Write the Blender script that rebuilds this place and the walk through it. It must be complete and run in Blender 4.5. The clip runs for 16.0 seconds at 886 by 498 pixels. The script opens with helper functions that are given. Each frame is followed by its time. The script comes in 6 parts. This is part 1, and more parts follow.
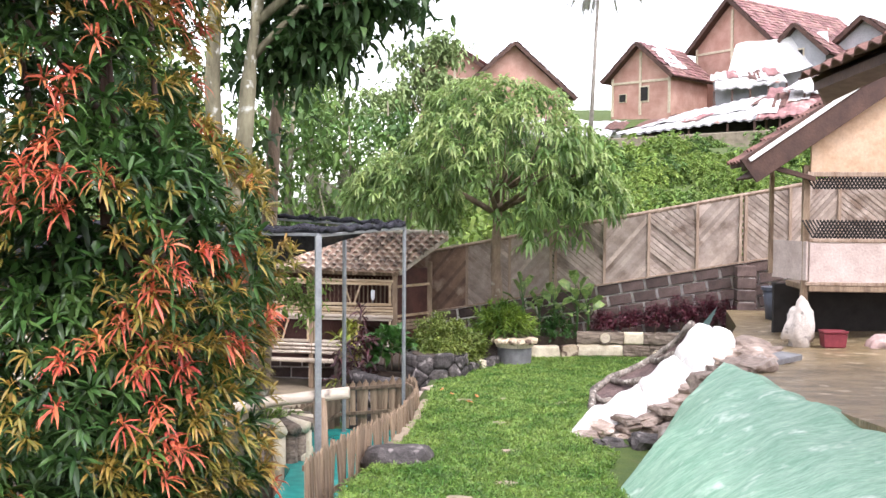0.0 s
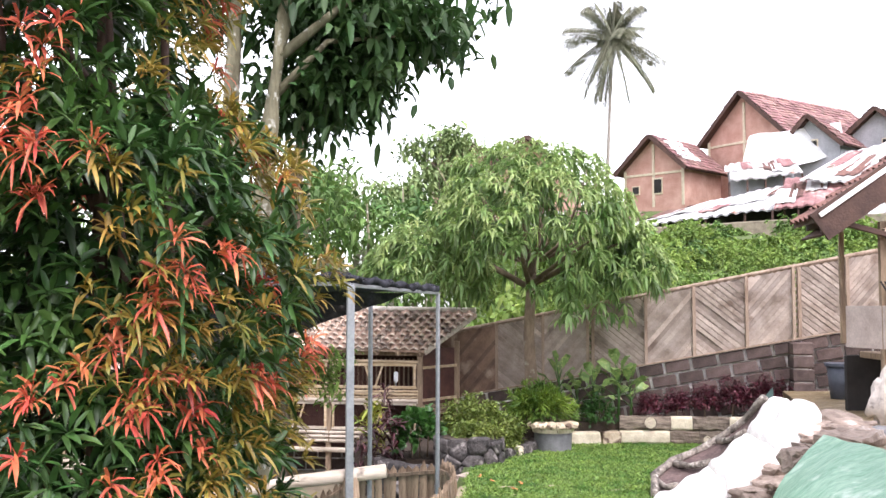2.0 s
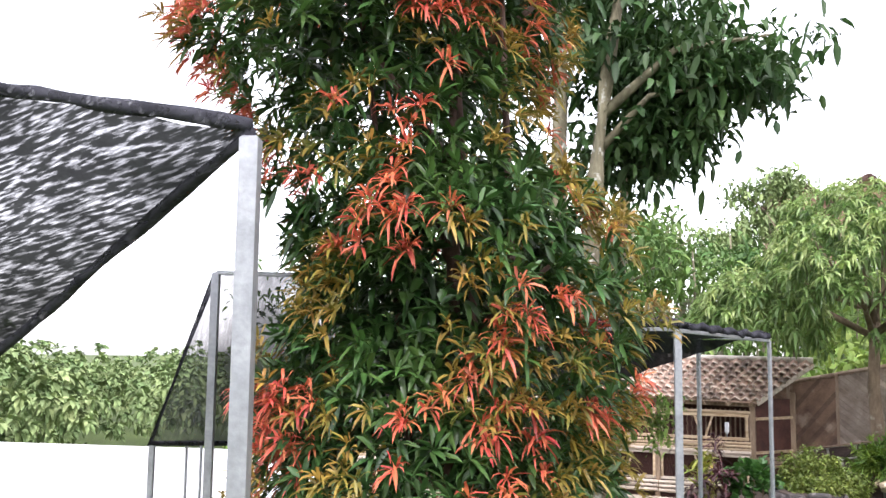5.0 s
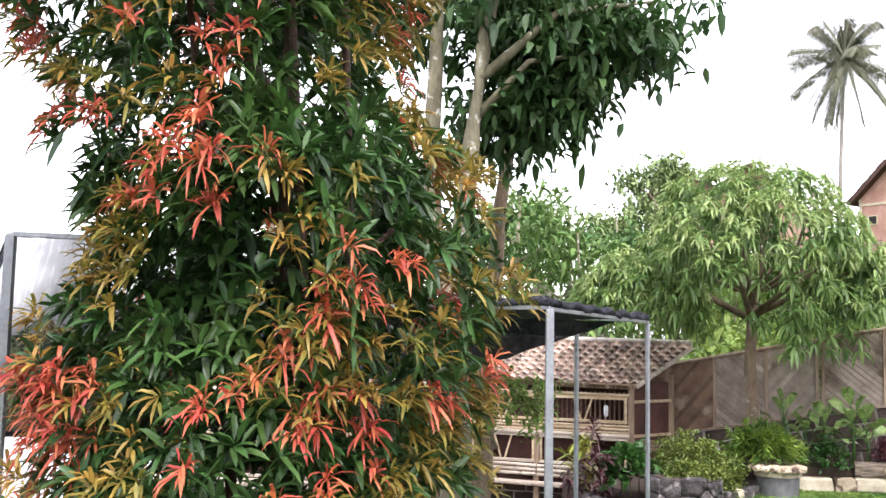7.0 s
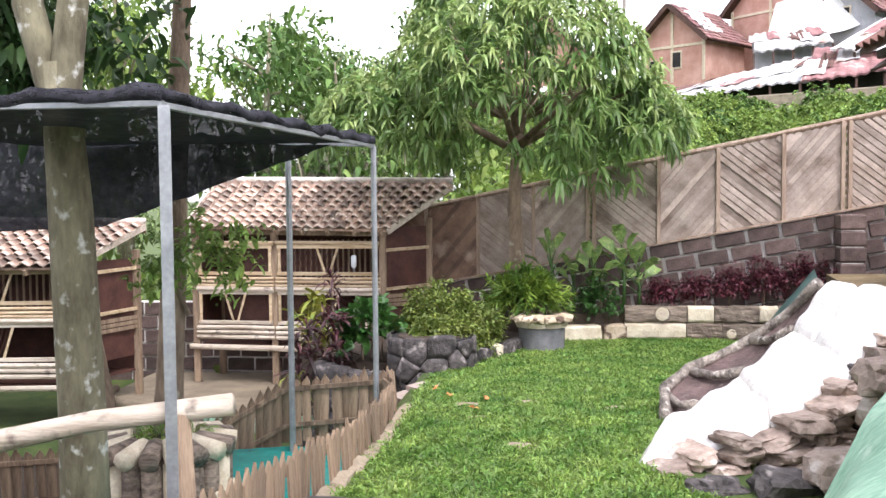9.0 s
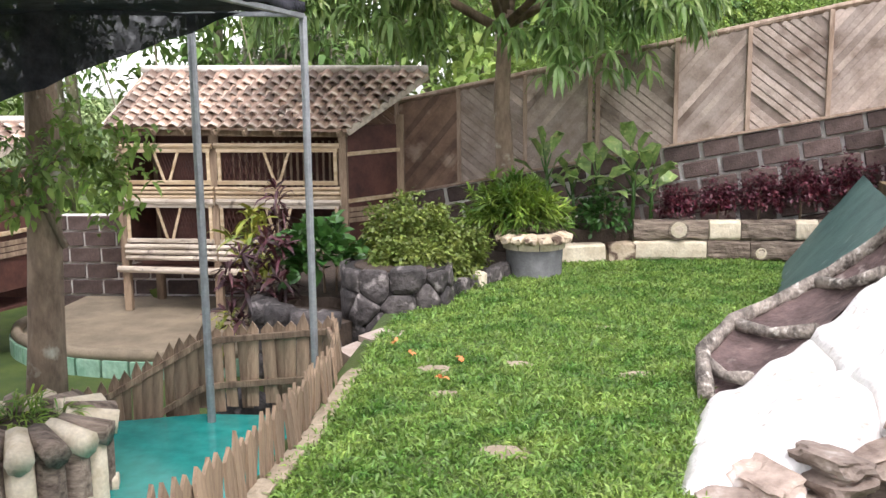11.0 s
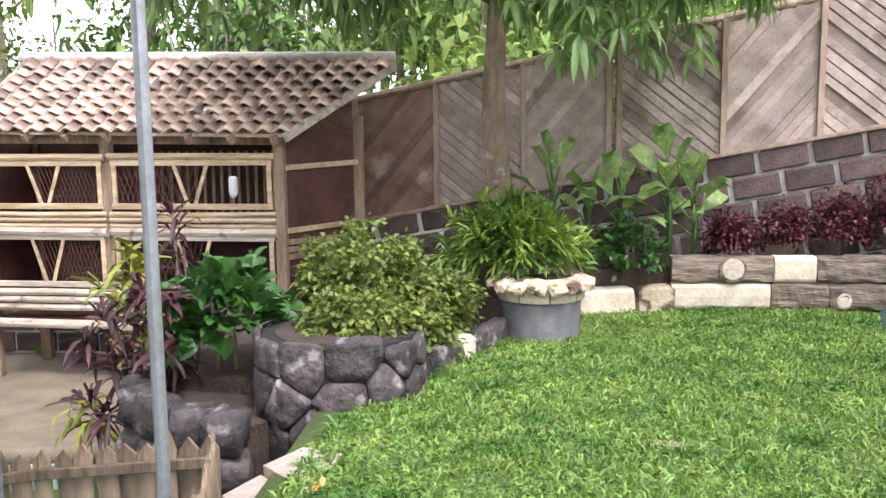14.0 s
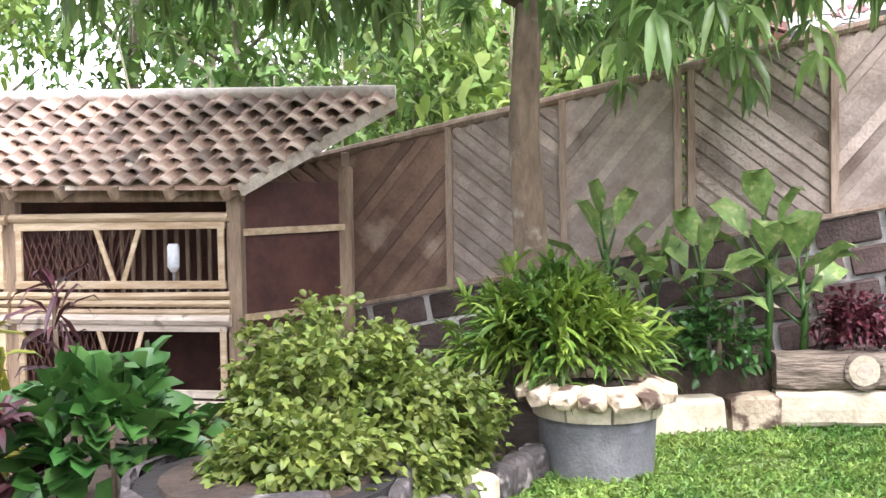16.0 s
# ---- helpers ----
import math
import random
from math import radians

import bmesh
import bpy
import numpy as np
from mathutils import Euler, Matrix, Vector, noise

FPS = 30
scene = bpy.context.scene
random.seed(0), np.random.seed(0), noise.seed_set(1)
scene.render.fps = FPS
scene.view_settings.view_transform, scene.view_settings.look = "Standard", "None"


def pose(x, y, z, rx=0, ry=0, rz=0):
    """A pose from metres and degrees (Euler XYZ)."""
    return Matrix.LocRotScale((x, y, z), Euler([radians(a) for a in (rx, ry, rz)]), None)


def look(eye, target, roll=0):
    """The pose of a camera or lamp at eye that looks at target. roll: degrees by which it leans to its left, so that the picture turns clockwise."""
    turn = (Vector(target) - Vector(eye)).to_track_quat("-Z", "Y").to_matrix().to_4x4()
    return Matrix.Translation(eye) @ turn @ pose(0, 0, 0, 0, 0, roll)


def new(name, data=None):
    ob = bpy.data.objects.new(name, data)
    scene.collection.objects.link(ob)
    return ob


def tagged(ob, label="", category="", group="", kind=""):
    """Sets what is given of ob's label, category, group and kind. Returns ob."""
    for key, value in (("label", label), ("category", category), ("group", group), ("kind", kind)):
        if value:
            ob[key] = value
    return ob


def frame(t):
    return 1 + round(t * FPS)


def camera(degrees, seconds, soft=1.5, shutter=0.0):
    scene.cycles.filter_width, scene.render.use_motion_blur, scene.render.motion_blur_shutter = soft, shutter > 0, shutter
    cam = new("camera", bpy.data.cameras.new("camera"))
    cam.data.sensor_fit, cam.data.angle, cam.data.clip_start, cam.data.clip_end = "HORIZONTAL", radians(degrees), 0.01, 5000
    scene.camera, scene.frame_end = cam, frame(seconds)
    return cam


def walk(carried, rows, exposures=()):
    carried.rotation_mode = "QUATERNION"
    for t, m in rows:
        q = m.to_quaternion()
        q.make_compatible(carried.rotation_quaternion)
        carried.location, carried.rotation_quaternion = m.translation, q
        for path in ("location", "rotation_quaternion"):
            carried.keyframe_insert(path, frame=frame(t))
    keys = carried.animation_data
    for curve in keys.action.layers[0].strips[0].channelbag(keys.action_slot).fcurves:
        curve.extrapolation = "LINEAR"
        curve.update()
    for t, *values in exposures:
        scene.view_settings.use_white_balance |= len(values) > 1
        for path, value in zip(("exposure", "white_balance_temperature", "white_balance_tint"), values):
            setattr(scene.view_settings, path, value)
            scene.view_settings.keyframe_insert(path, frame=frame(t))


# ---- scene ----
cam = camera(49.5, 16.0)
PATH = [
    (0, (0.264, -18.473, 3.137), (0.114, -16.48, 3.054), 0.4),
    (0.5, (0.162, -18.228, 3.024), (0.124, -16.229, 3.057), 0.4),
    (1, (0.09, -17.788, 2.827), (0.071, -15.79, 2.907), 0.2),
    (1.5, (-0.065, -17.313, 2.642), (-0.12, -15.316, 2.732), 0.1),
    (2, (-0.227, -17.158, 2.649), (-0.393, -15.169, 2.775), 0.1),
    (2.5, (-0.246, -17.25, 2.597), (-0.602, -15.29, 2.781), -0.4),
    (3, (-0.212, -17.601, 2.586), (-0.805, -15.703, 2.796), -0.0),
    (3.5, (-0.216, -17.675, 2.582), (-0.97, -15.836, 2.808), 0.2),
    (6, (-0.116, -17.414, 2.595), (-0.927, -15.6, 2.82), 0.8),
    (6.5, (-0.152, -17.246, 2.55), (-0.938, -15.421, 2.777), 0.5),
    (7, (-0.154, -16.79, 2.574), (-0.757, -14.893, 2.766), 1.1),
    (7.5, (-0.09, -15.93, 2.559), (-0.447, -13.968, 2.708), 0.2),
    (8, (0.022, -15.212, 2.501), (-0.24, -13.23, 2.553), -0.2),
    (8.5, (0.173, -14.524, 2.416), (-0.037, -12.535, 2.365), -0.3),
    (9, (0.246, -13.822, 2.361), (0.046, -11.835, 2.255), -0.5),
    (9.5, (0.327, -13.1, 2.28), (0.125, -11.117, 2.121), -0.6),
    (9.7, (0.296, -12.793, 2.281), (0.103, -10.81, 2.098), -0.5),
    (11.8, (0.229, -10.639, 2.355), (0.058, -8.678, 1.999), -0.8),
    (12, (0.236, -10.423, 2.315), (0.078, -8.46, 1.966), -0.8),
    (12.5, (0.17, -9.851, 2.257), (0.015, -7.887, 1.911), -0.8),
    (13, (0.113, -9.35, 2.256), (-0.042, -7.388, 1.902), -0.8),
    (13.5, (0.052, -8.759, 2.161), (-0.102, -6.794, 1.821), -0.8),
    (14, (0.044, -8.254, 2.063), (-0.101, -6.279, 1.783), -0.7),
    (14.5, (0.014, -7.636, 1.963), (-0.126, -5.65, 1.773), -0.5),
    (15, (-0.008, -7.069, 1.841), (-0.151, -5.078, 1.713), -0.7),
    (15.5, (-0.006, -6.431, 1.745), (-0.148, -4.439, 1.65), -1.1),
    (16, (-0.017, -5.861, 1.688), (-0.222, -3.872, 1.612), -0.9),
]
walk(cam, [(t, look(eye, target, roll)) for t, eye, target, roll in PATH], [(0, 0.06, 6250, 20), (3.5, 0.1, 6250, 20), (7.2, 0.1, 6250, 19), (8, 0.08, 6200, 19), (9.5, 0.03, 6200, 18), (12.3, -0.08, 6450, 17), (13.2, 0.1, 6250, 18), (14.5, 0.34, 6150, 18), (16, 0.55, 6100, 19)])

# ---- world and sun: bright, hazy, nearly overcast sky ----
SUN_EL, SUN_AZ = radians(58), radians(150)
world = bpy.data.worlds.new("sky")
scene.world = world
world.use_nodes = True
wn = world.node_tree
sky = wn.nodes.new("ShaderNodeTexSky")
sky.sky_type, sky.sun_disc = "NISHITA", False
sky.sun_elevation, sky.sun_rotation = SUN_EL, SUN_AZ
sky.dust_density, sky.air_density, sky.ozone_density = 1.5, 1.0, 1.0
hsv = wn.nodes.new("ShaderNodeHueSaturation")
hsv.inputs["Saturation"].default_value = 0.12
hsv.inputs["Value"].default_value = 3.7
wn.links.new(sky.outputs[0], hsv.inputs["Color"])
wn.links.new(hsv.outputs[0], wn.nodes["Background"].inputs["Color"])
wn.nodes["Background"].inputs["Strength"].default_value = 0.15
sun = new("sun", bpy.data.lights.new("sun", "SUN"))
sun.data.energy, sun.data.angle, sun.data.color = 2.3, radians(10), (1.0, 0.97, 0.92)
# the sky's sun_rotation turns clockwise from +y
sd = Vector((math.sin(SUN_AZ) * math.cos(SUN_EL), math.cos(SUN_AZ) * math.cos(SUN_EL), math.sin(SUN_EL)))
sun.matrix_world = look(sd * 50, (0, 0, 0))

# ---- materials ----
def mat(name, a, b, scale=6.0, rough=0.8, bump=0.2, fine=40.0, metal=0.0, spec=0.5, island=0.0, objrand=0.0, stretch=(1, 1, 1), trans=None, spots=None):
    """Two-tone noise material with fine grain; island/objrand vary value per leaf or piece; spots: third colour in blotches."""
    m = bpy.data.materials.new(name)
    m.use_nodes = True
    nt = m.node_tree
    bs = nt.nodes["Principled BSDF"]
    tc = nt.nodes.new("ShaderNodeTexCoord")
    mp = nt.nodes.new("ShaderNodeMapping")
    mp.inputs["Scale"].default_value = stretch
    nt.links.new(tc.outputs["Object"], mp.inputs["Vector"])
    n1 = nt.nodes.new("ShaderNodeTexNoise")
    n1.inputs["Scale"].default_value, n1.inputs["Detail"].default_value, n1.inputs["Roughness"].default_value = scale, 6, 0.65
    nt.links.new(mp.outputs[0], n1.inputs["Vector"])
    cr = nt.nodes.new("ShaderNodeValToRGB")
    cr.color_ramp.elements[0].position, cr.color_ramp.elements[1].position = 0.35, 0.65
    cr.color_ramp.elements[0].color, cr.color_ramp.elements[1].color = (*a, 1), (*b, 1)
    nt.links.new(n1.outputs[0], cr.inputs[0])
    col = cr.outputs[0]
    n2 = nt.nodes.new("ShaderNodeTexNoise")
    n2.inputs["Scale"].default_value, n2.inputs["Detail"].default_value = fine, 4
    nt.links.new(mp.outputs[0], n2.inputs["Vector"])
    if spots:
        n3 = nt.nodes.new("ShaderNodeTexNoise")
        n3.inputs["Scale"].default_value, n3.inputs["Detail"].default_value = spots[1], 5
        nt.links.new(tc.outputs["Object"], n3.inputs["Vector"])
        r3 = nt.nodes.new("ShaderNodeMapRange")
        r3.inputs[1].default_value, r3.inputs[2].default_value = spots[2], spots[2] + 0.12
        nt.links.new(n3.outputs[0], r3.inputs[0])
        mx3 = nt.nodes.new("ShaderNodeMix")
        mx3.data_type = "RGBA"
        nt.links.new(r3.outputs[0], mx3.inputs[0])
        nt.links.new(col, mx3.inputs[6])
        mx3.inputs[7].default_value = (*spots[0], 1)
        col = mx3.outputs[2]
    hs = nt.nodes.new("ShaderNodeHueSaturation")
    nt.links.new(col, hs.inputs["Color"])
    val = nt.nodes.new("ShaderNodeMath")
    val.operation = "MULTIPLY_ADD"
    nt.links.new(n2.outputs[0], val.inputs[0])
    val.inputs[1].default_value, val.inputs[2].default_value = 0.5, 0.75
    out = val.outputs[0]
    if island or objrand:
        src = nt.nodes.new("ShaderNodeNewGeometry").outputs["Random Per Island"] if island else nt.nodes.new("ShaderNodeObjectInfo").outputs["Random"]
        k = island or objrand
        mr = nt.nodes.new("ShaderNodeMapRange")
        mr.inputs[3].default_value, mr.inputs[4].default_value = 1 - k, 1 + k
        nt.links.new(src, mr.inputs[0])
        mm = nt.nodes.new("ShaderNodeMath")
        mm.operation = "MULTIPLY"
        nt.links.new(mr.outputs[0], mm.inputs[0])
        nt.links.new(out, mm.inputs[1])
        out = mm.outputs[0]
        if island:
            hr = nt.nodes.new("ShaderNodeMapRange")
            hr.inputs[3].default_value, hr.inputs[4].default_value = 0.485, 0.515
            fr = nt.nodes.new("ShaderNodeMath")
            fr.operation = "MULTIPLY"
            fr.inputs[1].default_value = 7.13
            nt.links.new(src, fr.inputs[0])
            f2 = nt.nodes.new("ShaderNodeMath")
            f2.operation = "FRACT"
            nt.links.new(fr.outputs[0], f2.inputs[0])
            nt.links.new(f2.outputs[0], hr.inputs[0])
            nt.links.new(hr.outputs[0], hs.inputs["Hue"])
    nt.links.new(out, hs.inputs["Value"])
    nt.links.new(hs.outputs[0], bs.inputs["Base Color"])
    bs.inputs["Roughness"].default_value, bs.inputs["Metallic"].default_value = rough, metal
    bs.inputs["Specular IOR Level"].default_value = spec
    if bump:
        bp = nt.nodes.new("ShaderNodeBump")
        bp.inputs["Strength"].default_value, bp.inputs["Distance"].default_value = bump, 0.02
        nt.links.new(n2.outputs[0], bp.inputs["Height"])
        nt.links.new(bp.outputs[0], bs.inputs["Normal"])
    if trans:
        tr = nt.nodes.new("ShaderNodeBsdfTranslucent")
        nt.links.new(hs.outputs[0], tr.inputs["Color"])
        mix = nt.nodes.new("ShaderNodeMixShader")
        mix.inputs[0].default_value = trans
        nt.links.new(bs.outputs[0], mix.inputs[1])
        nt.links.new(tr.outputs[0], mix.inputs[2])
        nt.links.new(mix.outputs[0], nt.nodes["Material Output"].inputs["Surface"])
    return m


LAWN = mat("lawn_soil", (0.045, 0.08, 0.014), (0.085, 0.12, 0.022), 3, 0.95, 0.6, 60, spots=((0.11, 0.10, 0.04), 2.2, 0.62))
GRASS = mat("grass_blade", (0.085, 0.195, 0.03), (0.255, 0.37, 0.082), 2.4, 0.5, 0, 20, island=0.5, trans=0.3)
MANGO = mat("mango_leaf", (0.12, 0.215, 0.06), (0.27, 0.385, 0.13), 1.0, 0.36, 0, 20, island=0.45, trans=0.6)
# inner mango leaves: the crown's own shade is put into a darker green
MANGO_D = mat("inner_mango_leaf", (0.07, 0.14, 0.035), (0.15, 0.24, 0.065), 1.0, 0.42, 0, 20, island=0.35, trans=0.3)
# outer top leaves: skylight on the crown is painted as a paler green
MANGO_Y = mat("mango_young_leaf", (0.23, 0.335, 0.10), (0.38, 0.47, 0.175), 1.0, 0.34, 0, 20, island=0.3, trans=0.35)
PHOT = mat("dark_glossy_leaf", (0.022, 0.064, 0.017), (0.065, 0.135, 0.028), 1.5, 0.4, 0, 20, island=0.5, trans=0.18)
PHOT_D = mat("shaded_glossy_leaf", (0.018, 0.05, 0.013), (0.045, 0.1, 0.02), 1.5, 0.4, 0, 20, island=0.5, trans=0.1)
PHOT_Y = mat("olive_gold_leaf", (0.13, 0.15, 0.026), (0.40, 0.235, 0.05), 3.5, 0.45, 0, 20, island=0.4, trans=0.3)
PHOT_R = mat("orange_red_young_leaf", (0.50, 0.085, 0.055), (0.64, 0.19, 0.09), 3, 0.45, 0, 20, island=0.35, trans=0.3)
TEAK = mat("dark_tree_leaf", (0.03, 0.075, 0.02), (0.06, 0.12, 0.03), 1.0, 0.55, 0, 20, island=0.4, trans=0.2)
WOODS = mat("woods_leaf", (0.055, 0.12, 0.028), (0.18, 0.28, 0.065), 0.25, 0.7, 0, 10, island=0.45, trans=0.2)
WOODS_L = mat("light_woods_leaf", (0.11, 0.185, 0.038), (0.25, 0.35, 0.075), 0.5, 0.7, 0, 10, island=0.4, trans=0.3)
# distance haze is mixed into this paler leaf colour
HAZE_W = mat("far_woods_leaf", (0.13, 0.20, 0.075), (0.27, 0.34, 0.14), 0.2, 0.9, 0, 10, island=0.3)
SHRUB = mat("olive_shrub_leaf", (0.1, 0.152, 0.0254), (0.207, 0.25, 0.0508), 4, 0.5, 0, 30, island=0.4, trans=0.25)
FERN = mat("bright_fern_leaf", (0.06, 0.14, 0.022), (0.25, 0.36, 0.05), 3, 0.5, 0, 30, island=0.4, trans=0.25)
BIGLEAF = mat("round_green_leaf", (0.032, 0.096, 0.0192), (0.064, 0.16, 0.032), 4, 0.4, 0, 30, island=0.35, trans=0.2)
DIEFF = mat("mottled_leaf", (0.12, 0.23, 0.065), (0.28, 0.43, 0.13), 9, 0.4, 0, 30, island=0.3, trans=0.25, spots=((0.45, 0.52, 0.22), 16, 0.56))
PURPLE = mat("purple_leaf", (0.032, 0.018, 0.02), (0.10, 0.03, 0.036), 3, 0.5, 0, 30, island=0.5, trans=0.15)
MAROON = mat("maroon_leaf", (0.051, 0.00995, 0.0166), (0.122, 0.0194, 0.0331), 3, 0.5, 0, 30, island=0.5, trans=0.2)
CROTON = mat("yellow_croton_leaf", (0.34, 0.29, 0.045), (0.17, 0.25, 0.04), 8, 0.4, 0, 30, island=0.35, trans=0.2)
BARK = mat("grey_bark", (0.0808, 0.068, 0.0394), (0.246, 0.225, 0.143), 5, 0.9, 0.7, 30, stretch=(1, 1, 0.35), spots=((0.55, 0.55, 0.49), 9, 0.60))
MBARK = mat("mango_bark", (0.111, 0.0765, 0.051), (0.255, 0.187, 0.128), 7, 0.9, 0.7, 35, stretch=(1, 1, 0.4), spots=((0.42, 0.40, 0.32), 5, 0.62))
BAMBOO = mat("split_bamboo", (0.357, 0.246, 0.136), (0.578, 0.459, 0.306), 5, 0.55, 0.25, 30, stretch=(0.4, 3, 3), objrand=0.22)
POSTW = mat("weathered_post_wood", (0.176, 0.12, 0.08), (0.36, 0.264, 0.176), 6, 0.85, 0.5, 40, stretch=(2, 2, 0.35))
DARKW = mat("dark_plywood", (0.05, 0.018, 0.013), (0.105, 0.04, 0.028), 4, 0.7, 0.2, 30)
PALEW = mat("pale_log_wood", (0.40, 0.33, 0.255), (0.64, 0.56, 0.46), 5, 0.75, 0.4, 30, stretch=(0.3, 2, 2), spots=((0.20, 0.16, 0.13), 7, 0.60))
PICKET = mat("grey_brown_picket_wood", (0.10, 0.064, 0.04), (0.31, 0.22, 0.145), 7, 0.85, 0.6, 35, stretch=(2, 2, 0.3), objrand=0.3)
BILIK = mat("woven_bamboo_panel", (0.225, 0.174, 0.141), (0.378, 0.304, 0.255), 2.2, 0.75, 0.35, 55, objrand=0.18, spots=((0.17, 0.12, 0.09), 1.6, 0.58))
BILIKS = mat("weathered_bamboo_strip", (0.27, 0.209, 0.167), (0.468, 0.383, 0.326), 3, 0.6, 0.35, 40, objrand=0.25, spots=((0.16, 0.11, 0.08), 2.3, 0.58))
BILIKD = mat("damp_brown_bamboo", (0.13, 0.075, 0.05), (0.27, 0.17, 0.115), 2.6, 0.6, 0.4, 45, objrand=0.3, spots=((0.36, 0.27, 0.20), 3, 0.6))
BATTEN = mat("batten_wood", (0.238, 0.162, 0.111), (0.425, 0.323, 0.246), 5, 0.8, 0.4, 40, stretch=(2, 2, 0.3))
BLOCK = mat("brown_grey_block", (0.065, 0.043, 0.037), (0.135, 0.095, 0.083), 6, 0.9, 0.5, 50, objrand=0.3)
MORTAR = mat("pale_mortar", (0.66, 0.62, 0.58), (0.82, 0.79, 0.75), 8, 0.95, 0.4, 60)
TILE = mat("clay_roof_tile", (0.19, 0.115, 0.082), (0.40, 0.285, 0.215), 4, 0.8, 0.35, 40, objrand=0.55, spots=((0.60, 0.53, 0.45), 3.5, 0.56))
TILE_D = mat("dark_clay_tile", (0.09, 0.05, 0.04), (0.20, 0.10, 0.08), 4, 0.85, 0.35, 40, objrand=0.3)
RIDGE = mat("pale_ridge_mortar", (0.55, 0.48, 0.42), (0.75, 0.68, 0.6), 5, 0.9, 0.4, 30)
REDROOF = mat("faded_red_tile_roof", (0.17, 0.085, 0.08), (0.34, 0.19, 0.17), 1.2, 0.85, 0.5, 9, spots=((0.55, 0.42, 0.36), 0.8, 0.62), island=0.25)
BRICKW = mat("salmon_brick_wall", (0.42, 0.22, 0.17), (0.58, 0.36, 0.29), 0.8, 0.9, 0.3, 14)
WHITEW = mat("white_plaster", (0.72, 0.71, 0.70), (0.85, 0.84, 0.83), 0.6, 0.85, 0.15, 10)
GREYW = mat("grey_plaster", (0.35, 0.35, 0.37), (0.5, 0.5, 0.52), 0.8, 0.9, 0.2, 10)
TIN = mat("pale_zinc_sheet", (0.4, 0.39, 0.385), (0.66, 0.65, 0.64), 0.7, 0.5, 0.2, 10, spots=((0.40, 0.20, 0.14), 0.9, 0.60))
# near-black: lattice, panes, and shade painted under the hut and shed roofs
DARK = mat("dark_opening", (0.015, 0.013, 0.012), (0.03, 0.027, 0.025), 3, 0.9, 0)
LOGC = mat("grey_brown_bark_concrete", (0.085, 0.06, 0.044), (0.34, 0.27, 0.21), 9, 0.85, 0.9, 30, stretch=(0.35, 2, 2.2), objrand=0.25)
LOGE = mat("cream_cut_wood_concrete", (0.522, 0.441, 0.306), (0.702, 0.63, 0.486), 7, 0.8, 0.3, 40, objrand=0.12)
LOGR = mat("cut_log_ring", (0.45, 0.36, 0.27), (0.72, 0.63, 0.52), 9, 0.8, 0.3, 40)
CEMENT = mat("grey_cement", (0.13, 0.13, 0.135), (0.24, 0.24, 0.245), 5, 0.85, 0.3, 60)
ROCK = mat("dark_sculpted_rock", (0.024, 0.02, 0.019), (0.10, 0.086, 0.082), 9, 0.7, 1.0, 26, objrand=0.4, spots=((0.30, 0.265, 0.25), 8, 0.58))
RIMST = mat("cream_rim_stone_with_bark", (0.46, 0.36, 0.24), (0.68, 0.57, 0.42), 6, 0.8, 0.6, 30, objrand=0.2, spots=((0.12, 0.075, 0.05), 8, 0.48))
PANELR = mat("reddish_brown_rock", (0.06, 0.038, 0.034), (0.165, 0.11, 0.10), 5, 0.8, 0.8, 25, spots=((0.34, 0.28, 0.25), 7, 0.62))
ROCKG = mat("rock_joint_cement", (0.014, 0.012, 0.011), (0.03, 0.026, 0.024), 6, 0.9, 0.5, 40)
FLAG = mat("brown_flagstone", (0.182, 0.134, 0.106), (0.403, 0.317, 0.259), 5, 0.7, 0.7, 25, objrand=0.35, spots=((0.58, 0.52, 0.47), 5, 0.60))
KERBST = mat("rough_kerb_stone", (0.07, 0.058, 0.048), (0.36, 0.31, 0.26), 8, 0.9, 1.0, 32, stretch=(1.6, 0.6, 1), spots=((0.62, 0.57, 0.50), 13, 0.57))
STEPW = mat("white_smooth_step_stone", (0.70, 0.66, 0.62), (0.88, 0.86, 0.83), 3, 0.5, 0.7, 34, spots=((0.44, 0.37, 0.30), 11, 0.62))
GREENC = mat("mint_green_painted_concrete", (0.18, 0.36, 0.243), (0.324, 0.504, 0.369), 3.5, 0.6, 0.8, 14, stretch=(1, 3, 1), spots=((0.56, 0.68, 0.58), 4, 0.60))
TEAL = mat("dark_teal_painted_slope", (0.045, 0.10, 0.095), (0.09, 0.17, 0.15), 3, 0.55, 0.4, 20, spots=((0.20, 0.28, 0.25), 5, 0.64))
# pale blotches paint the sky's reflections on the wet concrete
YARD = mat("wet_tan_concrete", (0.11, 0.082, 0.04), (0.30, 0.225, 0.125), 2.6, 0.38, 0.6, 22, stretch=(1, 2.2, 1), spots=((0.55, 0.46, 0.33), 4.5, 0.60))
SOIL = mat("dark_soil", (0.0338, 0.0225, 0.015), (0.075, 0.0525, 0.0375), 6, 0.95, 0.8, 40)
EARTH = mat("packed_earth", (0.13, 0.11, 0.08), (0.26, 0.22, 0.16), 2, 0.95, 0.4, 40, spots=((0.10, 0.16, 0.04), 1.5, 0.56))
CONC = mat("grey_brown_concrete", (0.162, 0.129, 0.0881), (0.265, 0.213, 0.145), 2, 0.85, 0.3, 40)
WATER = mat("turquoise_pond_paint", (0.01, 0.20, 0.18), (0.02, 0.28, 0.25), 2, 0.12, 0.05, 8)
STEEL = mat("galvanised_steel", (0.257, 0.269, 0.281), (0.367, 0.379, 0.392), 6, 0.45, 0.1, 40, metal=0.6)
